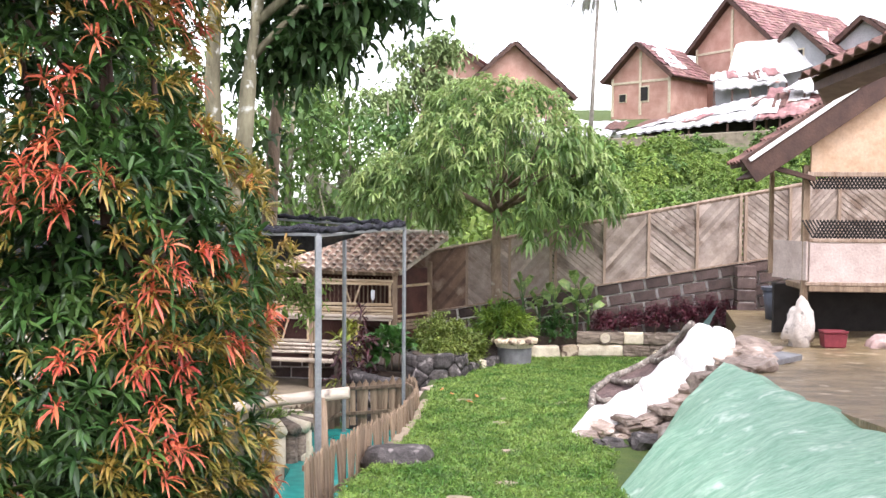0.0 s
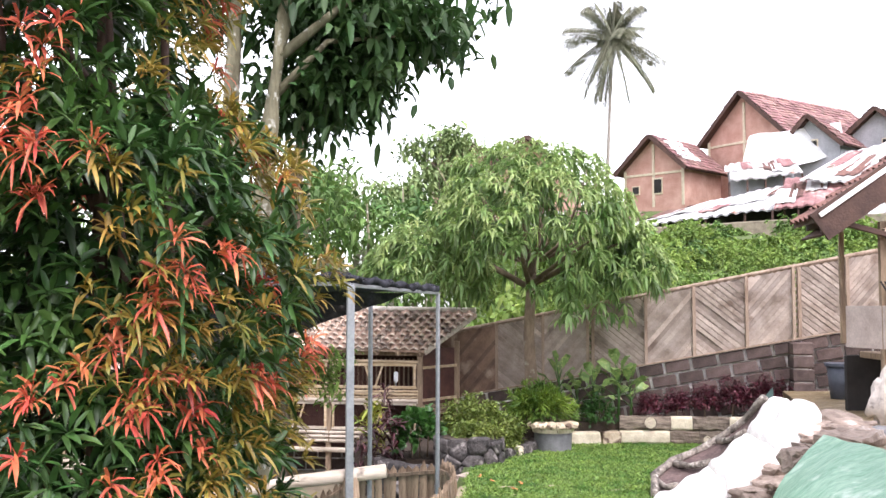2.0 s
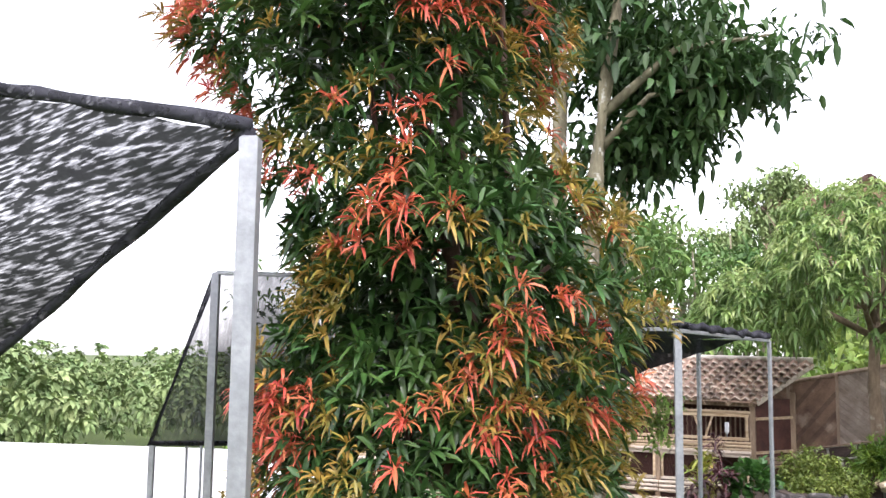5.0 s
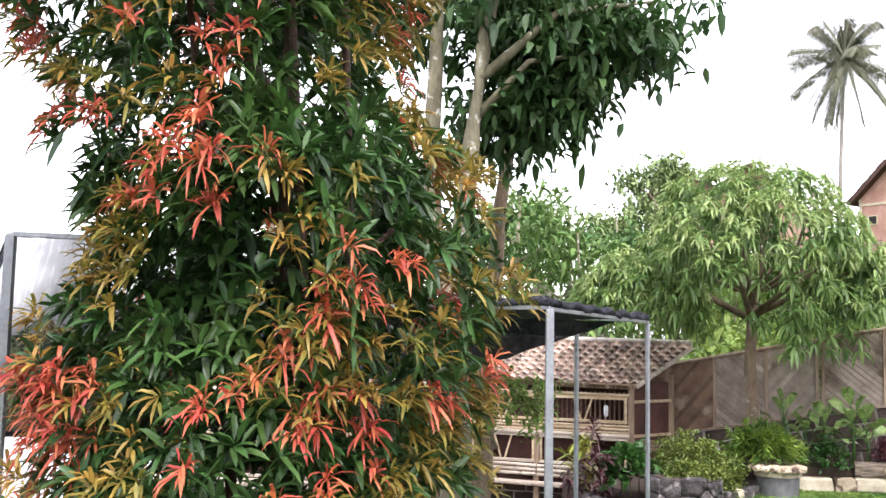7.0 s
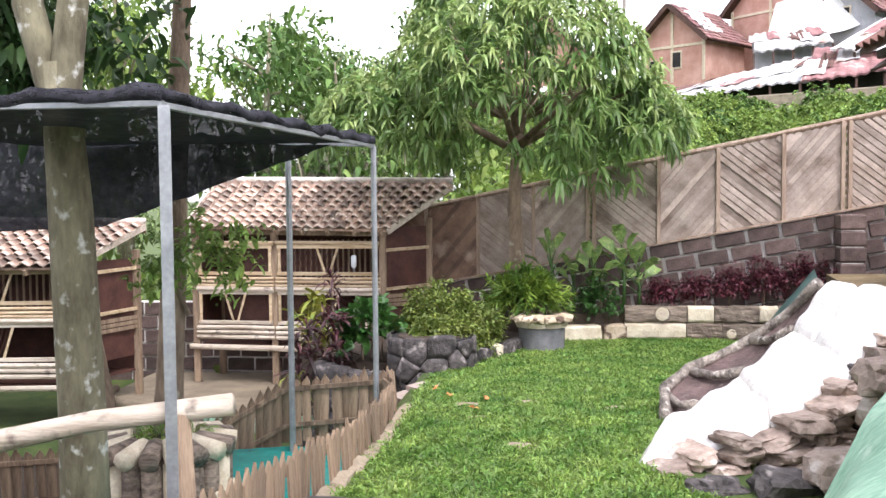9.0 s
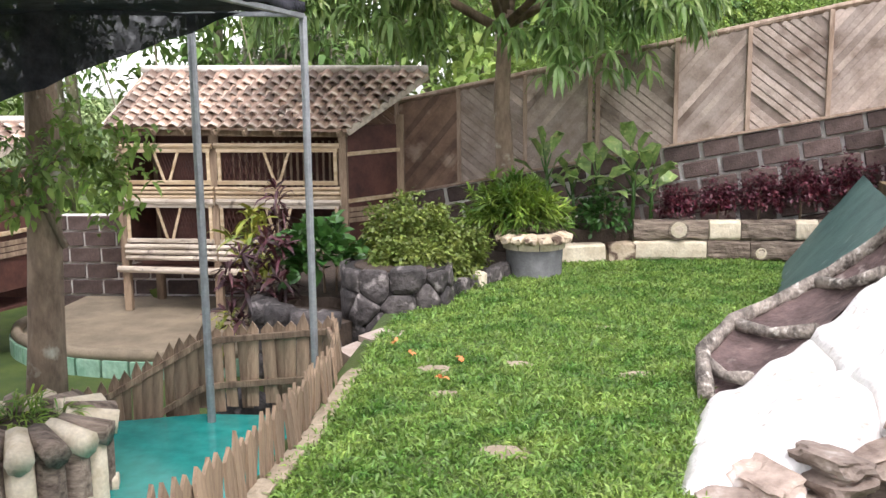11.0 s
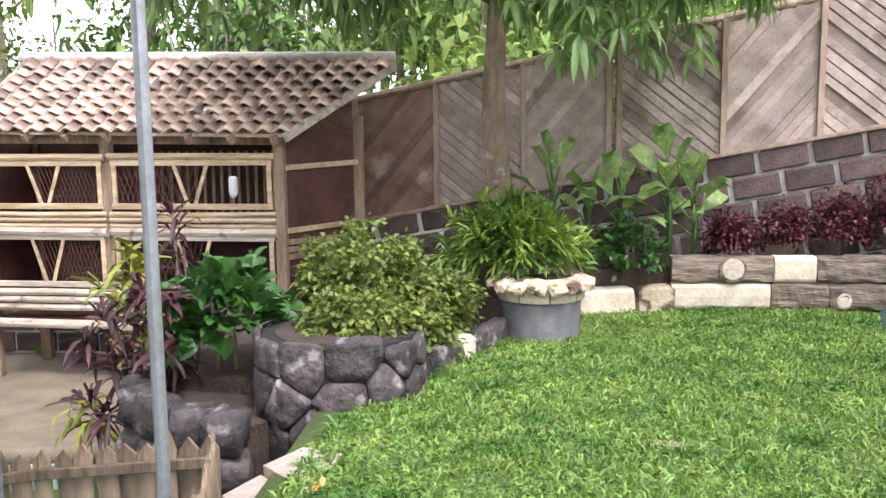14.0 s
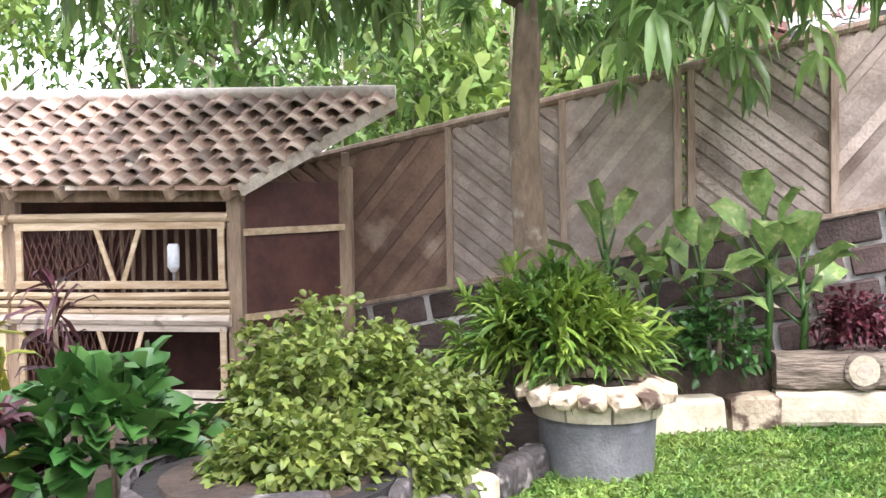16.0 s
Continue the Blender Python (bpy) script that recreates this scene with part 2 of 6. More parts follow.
NETM = mat("shade_net", (0.02, 0.02, 0.025), (0.05, 0.05, 0.06), 8, 0.8, 0.3, 40, spec=0.1)
YELLOW = mat("yellow_ochre_plaster", (0.46, 0.296, 0.178), (0.578, 0.407, 0.281), 2, 0.85, 0.2, 25, spots=((0.5, 0.33, 0.2), 2.6, 0.64))
BROWNT = mat("dark_brown_timber", (0.045, 0.021, 0.015), (0.096, 0.048, 0.033), 3, 0.7, 0.3, 30)
SOFFIT = mat("brown_varnished_board", (0.13, 0.08, 0.055), (0.23, 0.15, 0.105), 5, 0.7, 0.3, 30, stretch=(0.4, 2, 2))
WHITET = mat("white_painted_trim", (0.70, 0.68, 0.65), (0.84, 0.82, 0.80), 3, 0.6, 0.1, 30)
FADEDB = mat("faded_pinkish_board", (0.42, 0.33, 0.29), (0.62, 0.52, 0.47), 2.2, 0.8, 0.3, 30, spots=((0.72, 0.66, 0.6), 2.6, 0.6))
SACK = mat("dirty_white_sack", (0.442, 0.391, 0.348), (0.629, 0.578, 0.527), 5, 0.8, 0.5, 25, spots=((0.10, 0.085, 0.08), 8, 0.60))
REDP = mat("faded_red_plastic", (0.17, 0.022, 0.035), (0.24, 0.04, 0.05), 4, 0.5, 0.1, 30)
BLUEGREY = mat("blue_grey_plastic", (0.05, 0.06, 0.08), (0.09, 0.10, 0.13), 4, 0.5, 0.1, 30)
CLOTH = mat("faded_pink_cloth", (0.45, 0.30, 0.27), (0.62, 0.47, 0.43), 5, 0.9, 0.4, 25)
PALMT = mat("palm_trunk_bark", (0.22, 0.19, 0.16), (0.38, 0.34, 0.30), 3, 0.9, 0.4, 20)
PALML = mat("palm_frond_leaf", (0.138, 0.151, 0.0936), (0.242, 0.235, 0.159), 0.8, 0.7, 0, 10, island=0.3, trans=0.3)
STEPST = mat("sandstone_step", (0.238, 0.187, 0.128), (0.357, 0.297, 0.212), 5, 0.9, 0.5, 40)
PINKST = mat("pinkish_slab", (0.336, 0.264, 0.216), (0.48, 0.4, 0.344), 4, 0.85, 0.4, 40)
PETAL = mat("fallen_orange_leaf", (0.65, 0.20, 0.06), (0.75, 0.32, 0.12), 8, 0.6, 0, 30)
BOTTLE = mat("clear_drinker_bottle", (0.6, 0.62, 0.64), (0.75, 0.77, 0.8), 6, 0.2, 0, 30)
WHITECAP = mat("white_sheet_roof", (0.78, 0.79, 0.80), (0.88, 0.89, 0.90), 0.6, 0.5, 0.05, 10)

rng = np.random.default_rng(7)


# ---- mesh helpers ----
class Shape:
    def __init__(self):
        self.v, self.f = [], []

    def add(self, vs, fs):
        k = len(self.v)
        self.v += [tuple(p) for p in vs]
        self.f += [tuple(i + k for i in f) for f in fs]
        return self

    def box(self, c, s, m=None, taper=1.0, jit=0.0):
        sx, sy, sz = s[0] / 2, s[1] / 2, s[2] / 2
        b = min(s) * 0.12
        vs = []
        for z, e in ((-sz, b), (-sz + b, 0), (sz - b, 0), (sz, b)):
            k = taper if z > 0 else 1.0
            for x, y in ((-sx, -sy), (sx, -sy), (sx, sy), (-sx, sy)):
                vs.append(Vector(((x - math.copysign(e, x)) * k, (y - math.copysign(e, y)) * k, z)) + Vector([random.uniform(-jit, jit) for _ in range(3)]))
        M = Matrix.Translation(c) @ (m if m is not None else Matrix())
        fs = [(3, 2, 1, 0), (12, 13, 14, 15)]
        for r in range(3):
            for i in range(4):
                j = (i + 1) % 4
                fs.append((4 * r + i, 4 * r + j, 4 * r + 4 + j, 4 * r + 4 + i))
        return self.add([M @ p for p in vs], fs)

    def tube(self, pts, radii, n=8, wob=0.0):
        pts = [Vector(p) for p in pts]
        if not hasattr(radii, "__len__"):
            radii = [radii] * len(pts)
        vs, fs = [], []
        for i, p in enumerate(pts):
            d = (pts[min(i + 1, len(pts) - 1)] - pts[max(i - 1, 0)]).normalized()
            u = d.orthogonal().normalized() if abs(d.z) > 0.99 else d.cross(Vector((0, 0, 1))).normalized()
            w = d.cross(u)
            for k in range(n):
                a = 2 * math.pi * k / n
                r = radii[i] * (1 + random.uniform(-wob, wob))
                vs.append(p + u * math.cos(a) * r + w * math.sin(a) * r)
        for i in range(len(pts) - 1):
            for k in range(n):
                j = (k + 1) % n
                fs.append((i * n + k, i * n + j, (i + 1) * n + j, (i + 1) * n + k))
        fs.append(tuple(range(n))[::-1])
        fs.append(tuple(range((len(pts) - 1) * n, len(pts) * n)))
        return self.add(vs, fs)

    def beam(self, a, b, w, h):
        a, b = Vector(a), Vector(b)
        d = b - a
        q = d.to_track_quat("X", "Z").to_matrix().to_4x4()
        return self.box((a + b) / 2, (d.length, w, h), q)

    def prism(self, poly, z0, z1):
        """A flat polygon in plan, from z0 up to z1 (numbers or functions of x, y)."""
        g = lambda z, p: z(*p[:2]) if callable(z) else z
        n = len(poly)
        vs = [(p[0], p[1], g(z0, p)) for p in poly] + [(p[0], p[1], g(z1, p)) for p in poly]
        return self.add(vs, [tuple(range(n))[::-1], tuple(range(n, 2 * n))] + [(i, (i + 1) % n, n + (i + 1) % n, n + i) for i in range(n)])

    def lump(self, c, s, seed=0, rough=0.18, sub=2, m=None, pw=0.75):
        bm = bmesh.new()
        bmesh.ops.create_icosphere(bm, subdivisions=sub, radius=1)
        M = m if m is not None else Matrix()
        vs = []
        for v in bm.verts:
            k = 1 + rough * noise.noise(v.co * 1.7 + Vector((seed * 3.1, seed * 1.7, seed))) + 0.35 * rough * noise.noise(v.co * 4.5 + Vector((seed, seed * 2.3, seed * 1.1)))
            p = Vector((math.copysign(abs(v.co.x) ** pw, v.co.x) * s[0], math.copysign(abs(v.co.y) ** pw, v.co.y) * s[1], math.copysign(abs(v.co.z) ** pw, v.co.z) * s[2])) * k
            vs.append(M @ p + Vector(c))
        fs = [tuple(l.vert.index for l in f.loops) for f in bm.faces]
        bm.free()
        return self.add(vs, fs)

    def grid(self, fn, us, vs_):
        k, n, m = len(self.v), len(us), len(vs_)
        self.v += [tuple(fn(u, v)) for u in us for v in vs_]
        self.f += [(k + i * m + j, k + (i + 1) * m + j, k + (i + 1) * m + j + 1, k + i * m + j + 1) for i in range(n - 1) for j in range(m - 1)]
        return self

    def mesh(self, name, material, smooth=False):
        me = bpy.data.meshes.new(name)
        me.from_pydata(self.v, [], self.f)
        me.materials.append(material)
        if smooth:
            me.polygons.foreach_set("use_smooth", [True] * len(me.polygons))
        me.update()
        return me


WORLD = set()  # things whose parts are given in world coordinates


def part(name, shape, material, parent=None, label="", smooth=False, m=None):
    ob = new(name, shape.mesh(name, material, smooth) if isinstance(shape, Shape) else shape)
    if m is not None:
        ob.matrix_basis = m
    if parent is not None:
        ob.parent = parent
        if parent.name in WORLD:
            ob.matrix_parent_inverse = Matrix.Translation(-parent.location)
    if label:
        ob["label"] = label
    return ob


def empty(name, label, category, at=(0, 0, 0), group="", kind=""):
    ob = new(name)
    ob.location = at
    ob.empty_display_size = 0.1
    return tagged(ob, label, category, group, kind)


def thing(name, shape, material, label, category, group="", kind="", smooth=False):
    return tagged(part(name, shape, material, smooth=smooth), label, category, group, kind)


def leaf_mesh(name, base, out, length, width, material, droop=0.3, fold=0.25, seg=2):
    """Leaves as arched, folded blades: base points, directions, lengths and widths as arrays; each leaf an island of its own."""
    n = len(base)
    out = out / np.maximum(np.linalg.norm(out, axis=1, keepdims=True), 1e-6)
    up = np.tile([0.0, 0, 1], (n, 1)) + rng.normal(0, 0.35, (n, 3))
    side = np.cross(out, up)
    side /= np.maximum(np.linalg.norm(side, axis=1, keepdims=True), 1e-6)
    nor = np.cross(side, out)
    L, W = np.broadcast_to(length, n)[:, None], np.broadcast_to(width, n)[:, None]
    down = np.array([0, 0, -1.0])
    p0 = base
    p1 = base + out * L * 0.35 + down * L * droop * 0.10
    p2 = base + out * L * 0.72 + down * L * droop * 0.45
    p3 = base + out * L * (1 - 0.2 * abs(droop)) + down * L * droop * 0.95
    f = nor * W * fold
    V = np.stack([p0, p1 + side * W * 0.5 + f, p1, p1 - side * W * 0.5 + f, p2 + side * W * 0.38 + f * 0.7, p2, p2 - side * W * 0.38 + f * 0.7, p3], 1)
    F = [(0, 2, 1), (0, 3, 2), (1, 2, 5, 4), (2, 3, 6, 5), (4, 5, 7), (5, 6, 7)]
    V = V.reshape(-1, 3)
    starts, loops, tot = [], [], 0
    idx = np.arange(n)[:, None] * 8
    flat = np.concatenate([np.array(x) for x in F])
    sizes = np.array([len(x) for x in F])
    loops = (idx + flat[None]).ravel()
    tots = np.tile(sizes, n)
    starts = np.concatenate([[0], np.cumsum(tots)[:-1]])
    me = bpy.data.meshes.new(name)
    me.vertices.add(len(V))
    me.vertices.foreach_set("co", V.ravel())
    me.loops.add(len(loops))
    me.loops.foreach_set("vertex_index", loops.astype(np.int32))
    me.polygons.add(len(tots))
    me.polygons.foreach_set("loop_start", starts.astype(np.int32))
    me.polygons.foreach_set("loop_total", tots.astype(np.int32))
    me.materials.append(material)
    me.update()
    me.validate()
    return me


def blade_mesh(name, base, out, length, width, material):
    """Grass: five-point bent blades, each an island of its own."""
    n = len(base)
    out = out / np.linalg.norm(out, axis=1, keepdims=True)
    side = np.cross(out, rng.normal(0, 1, (n, 3)))
    side /= np.maximum(np.linalg.norm(side, axis=1, keepdims=True), 1e-6)
    L, W = length[:, None], width[:, None]
    mid = base + out * L * 0.55
    tip = base + out * L + np.array([0, 0, -0.35]) * L
    V = np.stack([base - side * W * 0.4, base + side * W * 0.4, mid + side * W * 0.5, mid - side * W * 0.5, tip], 1).reshape(-1, 3)
    i = np.arange(n)[:, None] * 5
    me = bpy.data.meshes.new(name)
    me.vertices.add(len(V))
    me.vertices.foreach_set("co", V.ravel())
    loops = (i + np.array([[0, 1, 2, 3, 3, 2, 4]])).ravel()
    me.loops.add(len(loops))
    me.loops.foreach_set("vertex_index", loops.astype(np.int32))
    tots = np.tile([4, 3], n)
    me.polygons.add(len(tots))
    me.polygons.foreach_set("loop_start", np.concatenate([[0], np.cumsum(tots)[:-1]]).astype(np.int32))
    me.polygons.foreach_set("loop_total", tots.astype(np.int32))
    me.materials.append(material)
    me.update()
    me.validate()
    return me


def rosettes(centres, axes, per, length, width, spread=0.9, jitter=0.02):
    """Bases and directions for clusters of leaves that fan out round an axis."""
    n = len(centres)
    c = np.repeat(centres, per, 0) + rng.normal(0, jitter, (n * per, 3))
    a = np.repeat(axes, per, 0)
    d = a + rng.normal(0, spread, (n * per, 3))
    return c, d, length * rng.uniform(0.6, 1.2, n * per), width * rng.uniform(0.7, 1.2, n * per)


def stars(centres, axes, per, length, width, tilt=(25, 75)):
    """Bases and directions for whorls: leaves stand evenly round each axis, at tilt degrees from it."""
    n = len(centres)
    a = axes / np.maximum(np.linalg.norm(axes, axis=1, keepdims=True), 1e-6)
    u = np.cross(a, np.array([0.31, 0.17, 0.93]))
    u /= np.maximum(np.linalg.norm(u, axis=1, keepdims=True), 1e-6)
    w = np.cross(a, u)
    ph = (np.arange(per)[None] * 2.399 + rng.uniform(0, 6.28, (n, 1)) + rng.normal(0, 0.2, (n, per))).ravel()
    th = np.radians(rng.uniform(tilt[0], tilt[1], n * per))
    a, u, w = (np.repeat(q, per, 0) for q in (a, u, w))
    d = a * np.cos(th)[:, None] + (u * np.cos(ph)[:, None] + w * np.sin(ph)[:, None]) * np.sin(th)[:, None]
    c = np.repeat(centres, per, 0) + rng.normal(0, 0.012, (n * per, 3))
    return c, d, length * rng.uniform(0.65, 1.15, n * per), width * rng.uniform(0.75, 1.2, n * per)


def shell(n, centre, radii, lo=0.75, hi=1.0, zmin=-1.0, bumps=0.12, seed=0):
    """Points near the surface of a lumpy ellipsoid, with the outward directions."""
    d = rng.normal(0, 1, (n * 3, 3))
    d /= np.linalg.norm(d, axis=1, keepdims=True)
    d = d[d[:, 2] > zmin][:n]
    k = np.array([1 + bumps * 2.2 * noise.noise(Vector(p) * 2.3 + Vector((seed, seed * 2, seed * 3))) for p in d])
    r = rng.uniform(lo, hi, len(d)) * k
    return np.array(centre) + d * np.array(radii) * r[:, None], d


# ---- ground ----
def sm(x, a, b):
    t = min(max((x - a) / (b - a), 0.0), 1.0)
    return t * t * (3 - 2 * t)


def lawn_z(y):
    if y > -10:
        return 0.24 - 0.035 * y
    return 0.59 + 0.085 * (-10 - y) + 0.25 * sm(-y, 14.0, 18.0)


def ground_z(x, y):
    z = lawn_z(min(y, 2.0))
    low = sm(-x, 1.15, 1.5) * (1 - sm(-y, 9.0, 11.0))
    z = z * (1 - low) - 0.75 * low
    rise = sm(x, -14, 6) * (2.3 * sm(y, 1.6, 3.5) + 4.4 * sm(y, 4, 40) + 3.2 * sm(y, 44, 56) + 4.0 * sm(y, 60, 90))
    z += rise - 6.0 * sm(-x, 12, 60) * (1 - rise / 14)
    return z


xs = sorted(set([round(v, 2) for v in np.arange(-6, 7, 0.35)] + [round(v, 1) for v in np.arange(-40, 41, 2.5)] + [-4000, -1500, -600, -250, -120, -70, 70, 120, 250, 600, 1500, 4000]))
ys = sorted(set([round(v, 2) for v in np.arange(-20, 6, 0.4)] + [round(v, 1) for v in np.arange(-40, 101, 3.0)] + [-4000, -1500, -500, -150, -80, 150, 300, 700, 1500, 4000]))
g = Shape().grid(lambda x, y: (x, y, ground_z(x, y) + (0.012 * noise.noise(Vector((x * 2, y * 2, 0))) if abs(x) < 8 else 0)), xs, ys)
thing("ground", g, LAWN, "uneven grassy ground of the hillside garden", "ground", kind="structure", smooth=True)

# ---- boundary fence: sloping block wall, woven bamboo panels, battens ----
FX = [-3.4, -2.5, -1.62, -0.75, 0.15, 1.05, 2.08, 2.95, 3.88, 4.74, 5.6, 6.5, 7.4]


def fy(x):
    return 1.66 - 0.17 * x if x < 5.6 else 0.708 - 0.10 * (x - 5.6)


def ftop(x):
    return 2.50 + 0.195 * x


def fbot(x):
    return 1.22 + 0.19 * x


fence = empty("wall_fence", "block wall with weathered woven bamboo fence panels", "fence", kind="structure")
core = Shape()
core.add([(x, fy(x) + d, z) for x in (-3.4, 7.4) for d in (0.002, 0.16) for z in (-0.9, fbot(x) - 0.005)],
         [(0, 1, 5, 4), (2, 6, 7, 3), (1, 3, 7, 5), (0, 4, 6, 2), (0, 2, 3, 1), (4, 5, 7, 6)])
part("mortar_core", core, MORTAR, fence, "pale mortar")
blockme = {}
for row in range(9):
    x = -3.3 + (0.24 if row % 2 else 0.0)
    while x < 6.9:
        w = 0.438
        xm = x + w / 2
        zc = fbot(xm) - 0.125 - 0.235 * row
        if zc > -0.1:
            s = blockme.get(row % 3)
            if s is None:
                sh = Shape().box((0, 0, 0), (w, 0.11, 0.199), jit=0.004)
                s = blockme[row % 3] = sh.mesh("block", BLOCK)
            part("block", s, BLOCK, fence, m=Matrix.Translation((xm, fy(xm) + 0.055, zc)) @ pose(0, 0, 0, 0, -10.7, -9.6))
        x += 0.478
# panels: backing sheet and raised diagonal strips in alternating directions
for i in range(len(FX) - 1):
    a, b = FX[i] + 0.01, FX[i + 1] - 0.01
    back = Shape()
    back.add([(x, fy(x) + d, z(x)) for x in (a, b) for d in (0.05, 0.065) for z in (fbot, ftop)],
             [(0, 1, 5, 4), (2, 6, 7, 3), (1, 3, 7, 5), (0, 4, 6, 2), (0, 2, 3, 1), (4, 5, 7, 6)])
    pn = part("panel", back, BILIKD if i < 3 else BILIK, fence, "damp dark brown woven panel" if i < 3 else "")
    rnd = random.Random(i)
    sgn = 1 if i % 2 == 0 else -1
    if i == 4:
        sgn = 1
    w = b - a
    for k in range(-11, 22):
        if rnd.random() < (0.3 if i in (2, 6) else 0.06):
            continue
        # strip along u = s, v = sgn * s + k * step, clipped to the panel
        step = 0.118
        c = k * step
        sl = 1.0 * sgn
        h = lambda s: 1.28 + 0.005 * (a + s)
        pts = [s for s in np.linspace(0, w, 60) if 0.0 < c + sl * s - (0 if sgn > 0 else -w * 0.0) < h(s)]
        if len(pts) < 4:
            continue
        s0, s1 = pts[0], pts[-1]
        P = lambda s: Vector((a + s, fy(a + s) + 0.04, fbot(a + s) + c + sl * s))
        st = Shape().beam(P(s0), P(s1), 0.012 + rnd.random() * 0.008, 0.066 + rnd.random() * 0.02)
        part("strip", st, BILIKD if i < 3 else BILIKS, pn)
for i, x in enumerate(FX):
    double = i in (5, 9)
    for dx in ((-0.05, 0.05) if double else (0,)):
        b = Shape().box((x + dx, fy(x) + 0.01, (fbot(x) + ftop(x)) / 2), (0.055, 0.05, ftop(x) - fbot(x) + 0.02))
        part("batten", b, BATTEN, fence)
capr = Shape()
for a, b in zip(FX[:-1], FX[1:]):
    capr.tube([(a, fy(a) + 0.05, ftop(a) + 0.03), (b + 0.04, fy(b) + 0.05, ftop(b) + 0.035)], 0.04, 8, 0.1)
part("cap_rail", capr, BATTEN, fence, "weathered bamboo capping")
rail = Shape().beam((-3.4, fy(-3.4), fbot(-3.4) + 0.01), (5.5, fy(5.5), fbot(5.5) + 0.01), 0.05, 0.035)
part("bottom_rail", rail, BATTEN, fence)
low_wall = empty("wall_blocks", "low grey block wall behind the hutches", "wall", kind="structure")
part("mortar_core", Shape().box((-6.2, 1.95, -0.1), (5.4, 0.12, 1.5)), MORTAR, low_wall, "pale mortar")
blk = Shape().box((0, 0, 0), (0.438, 0.05, 0.199), jit=0.004).mesh("block", BLOCK)
for row in range(6):
    for k in range(11):
        part("block", blk, BLOCK, low_wall, m=Matrix.Translation((-8.6 + 0.478 * k + 0.239 * (row % 2), 1.875, 0.53 - 0.235 * row)))
pil = empty("pillar", "stacked grey block pillar at the fence", "pillar", kind="structure")
for k in range(7):
    part("block", Shape().box((4.77, 0.78, 1.96 - 0.24 * k), (0.36, 0.36, 0.23), jit=0.006), BLOCK, pil)
part("mortar_core", Shape().box((4.77, 0.78, 1.2), (0.31, 0.31, 1.7)), MORTAR, pil)

# ---- concrete log planting wall below the fence ----
logs = empty("log_planter_wall", "planter edging of concrete cast as cut logs", "garden wall", kind="structure")


def log_wall(x0, x1, y0, y1, zb, rows, seed):
    rnd = random.Random(seed)
    for r in range(rows):
        x = x0 - rnd.random() * 0.15
        k = 0
        while x < x1 - 0.05:
            w = rnd.uniform(0.45, 0.95)
            e = min(x + w, x1)
            y = lambda q: y0 + (y1 - y0) * (q - x0) / (x1 - x0)
            bark = (k + r) % 2 == 1 or rnd.random() < 0.25
            z = zb + 0.125 + 0.25 * r
            t = Shape().box(((x + e) / 2, y((x + e) / 2) + 0.03, z), (e - x - 0.008, 0.2, 0.246), pose(0, 0, 0, 0, 0, math.degrees(math.atan2(y1 - y0, x1 - x0))), jit=0.012)
            part("log", t, RIMST if bark else LOGE, logs)
            x, k = e, k + 1


for z, segs in ((0.61, ((1.50, 2.42, 1), (2.42, 2.80, 0), (2.80, 3.45, 1), (3.45, 3.72, 0), (3.72, 4.5, 1))), (0.36, ((1.50, 2.40, 0), (2.40, 2.92, 1), (2.92, 3.6, 1), (3.6, 4.4, 0)))):
    for a, b, bark in segs:
        sh = Shape()
        us, vs = np.linspace(0, 1, 14), np.linspace(0, 2 * math.pi, 15)[:-1]
        m_ = len(vs)
        for u in us:
            for q in vs:
                c_, s_ = math.cos(q), math.sin(q)
                bulge = 0.012 * noise.noise(Vector((a * 9 + u * 6, c_ * 2, s_ * 2))) * (1.6 if bark else 0.5)
                yy, zz = math.copysign(abs(c_) ** 0.45, c_) * (0.10 + bulge), math.copysign(abs(s_) ** 0.45, s_) * (0.122 + bulge)
                sh.v.append((a + 0.004 + (b - a - 0.008) * u, 0.69 - 0.05 * (a - 1.5) / 3 + yy, z + zz))
        for i in range(13):
            for j in range(m_):
                k2 = (j + 1) % m_
                sh.f.append((i * m_ + j, (i + 1) * m_ + j, (i + 1) * m_ + k2, i * m_ + k2))
        sh.f += [tuple(range(m_))[::-1], tuple(range(13 * m_, 14 * m_))]
        part("log", sh, LOGC if bark else LOGE, logs)
log_wall(0.42, 1.52, 0.30, 0.66, 0.215, 1, 5)
for cx, cz, r in ((2.05, 0.62, 0.125), (3.05, 0.33, 0.085)):
    t = Shape().tube([(cx, 0.66, cz), (cx, 0.568, cz)], [r, r], 16, 0.05)
    part("log_end_rim", t, LOGC, logs, smooth=False)
    t = Shape().tube([(cx, 0.58, cz), (cx, 0.562, cz)], [r * 0.82, r * 0.78], 16, 0.04)
    part("log_end", t, LOGE, logs)
    t = Shape().tube([(cx, 0.57, cz), (cx, 0.557, cz)], [r * 0.45, r * 0.42], 14, 0.04)
    part("log_heart", t, LOGR, logs)
bed = Shape().prism([(0.5, 0.45), (1.5, 0.72), (4.4, 0.70), (5.0, 0.78), (5.0, fy(5) + 0.04), (-3.3, fy(-3.3) + 0.04), (-1.0, 1.0)], -0.3, lambda x, y: 0.62)
thing("planting_bed", bed, SOIL, "dark soil of the planting bed under the fence", "soil", kind="structure")

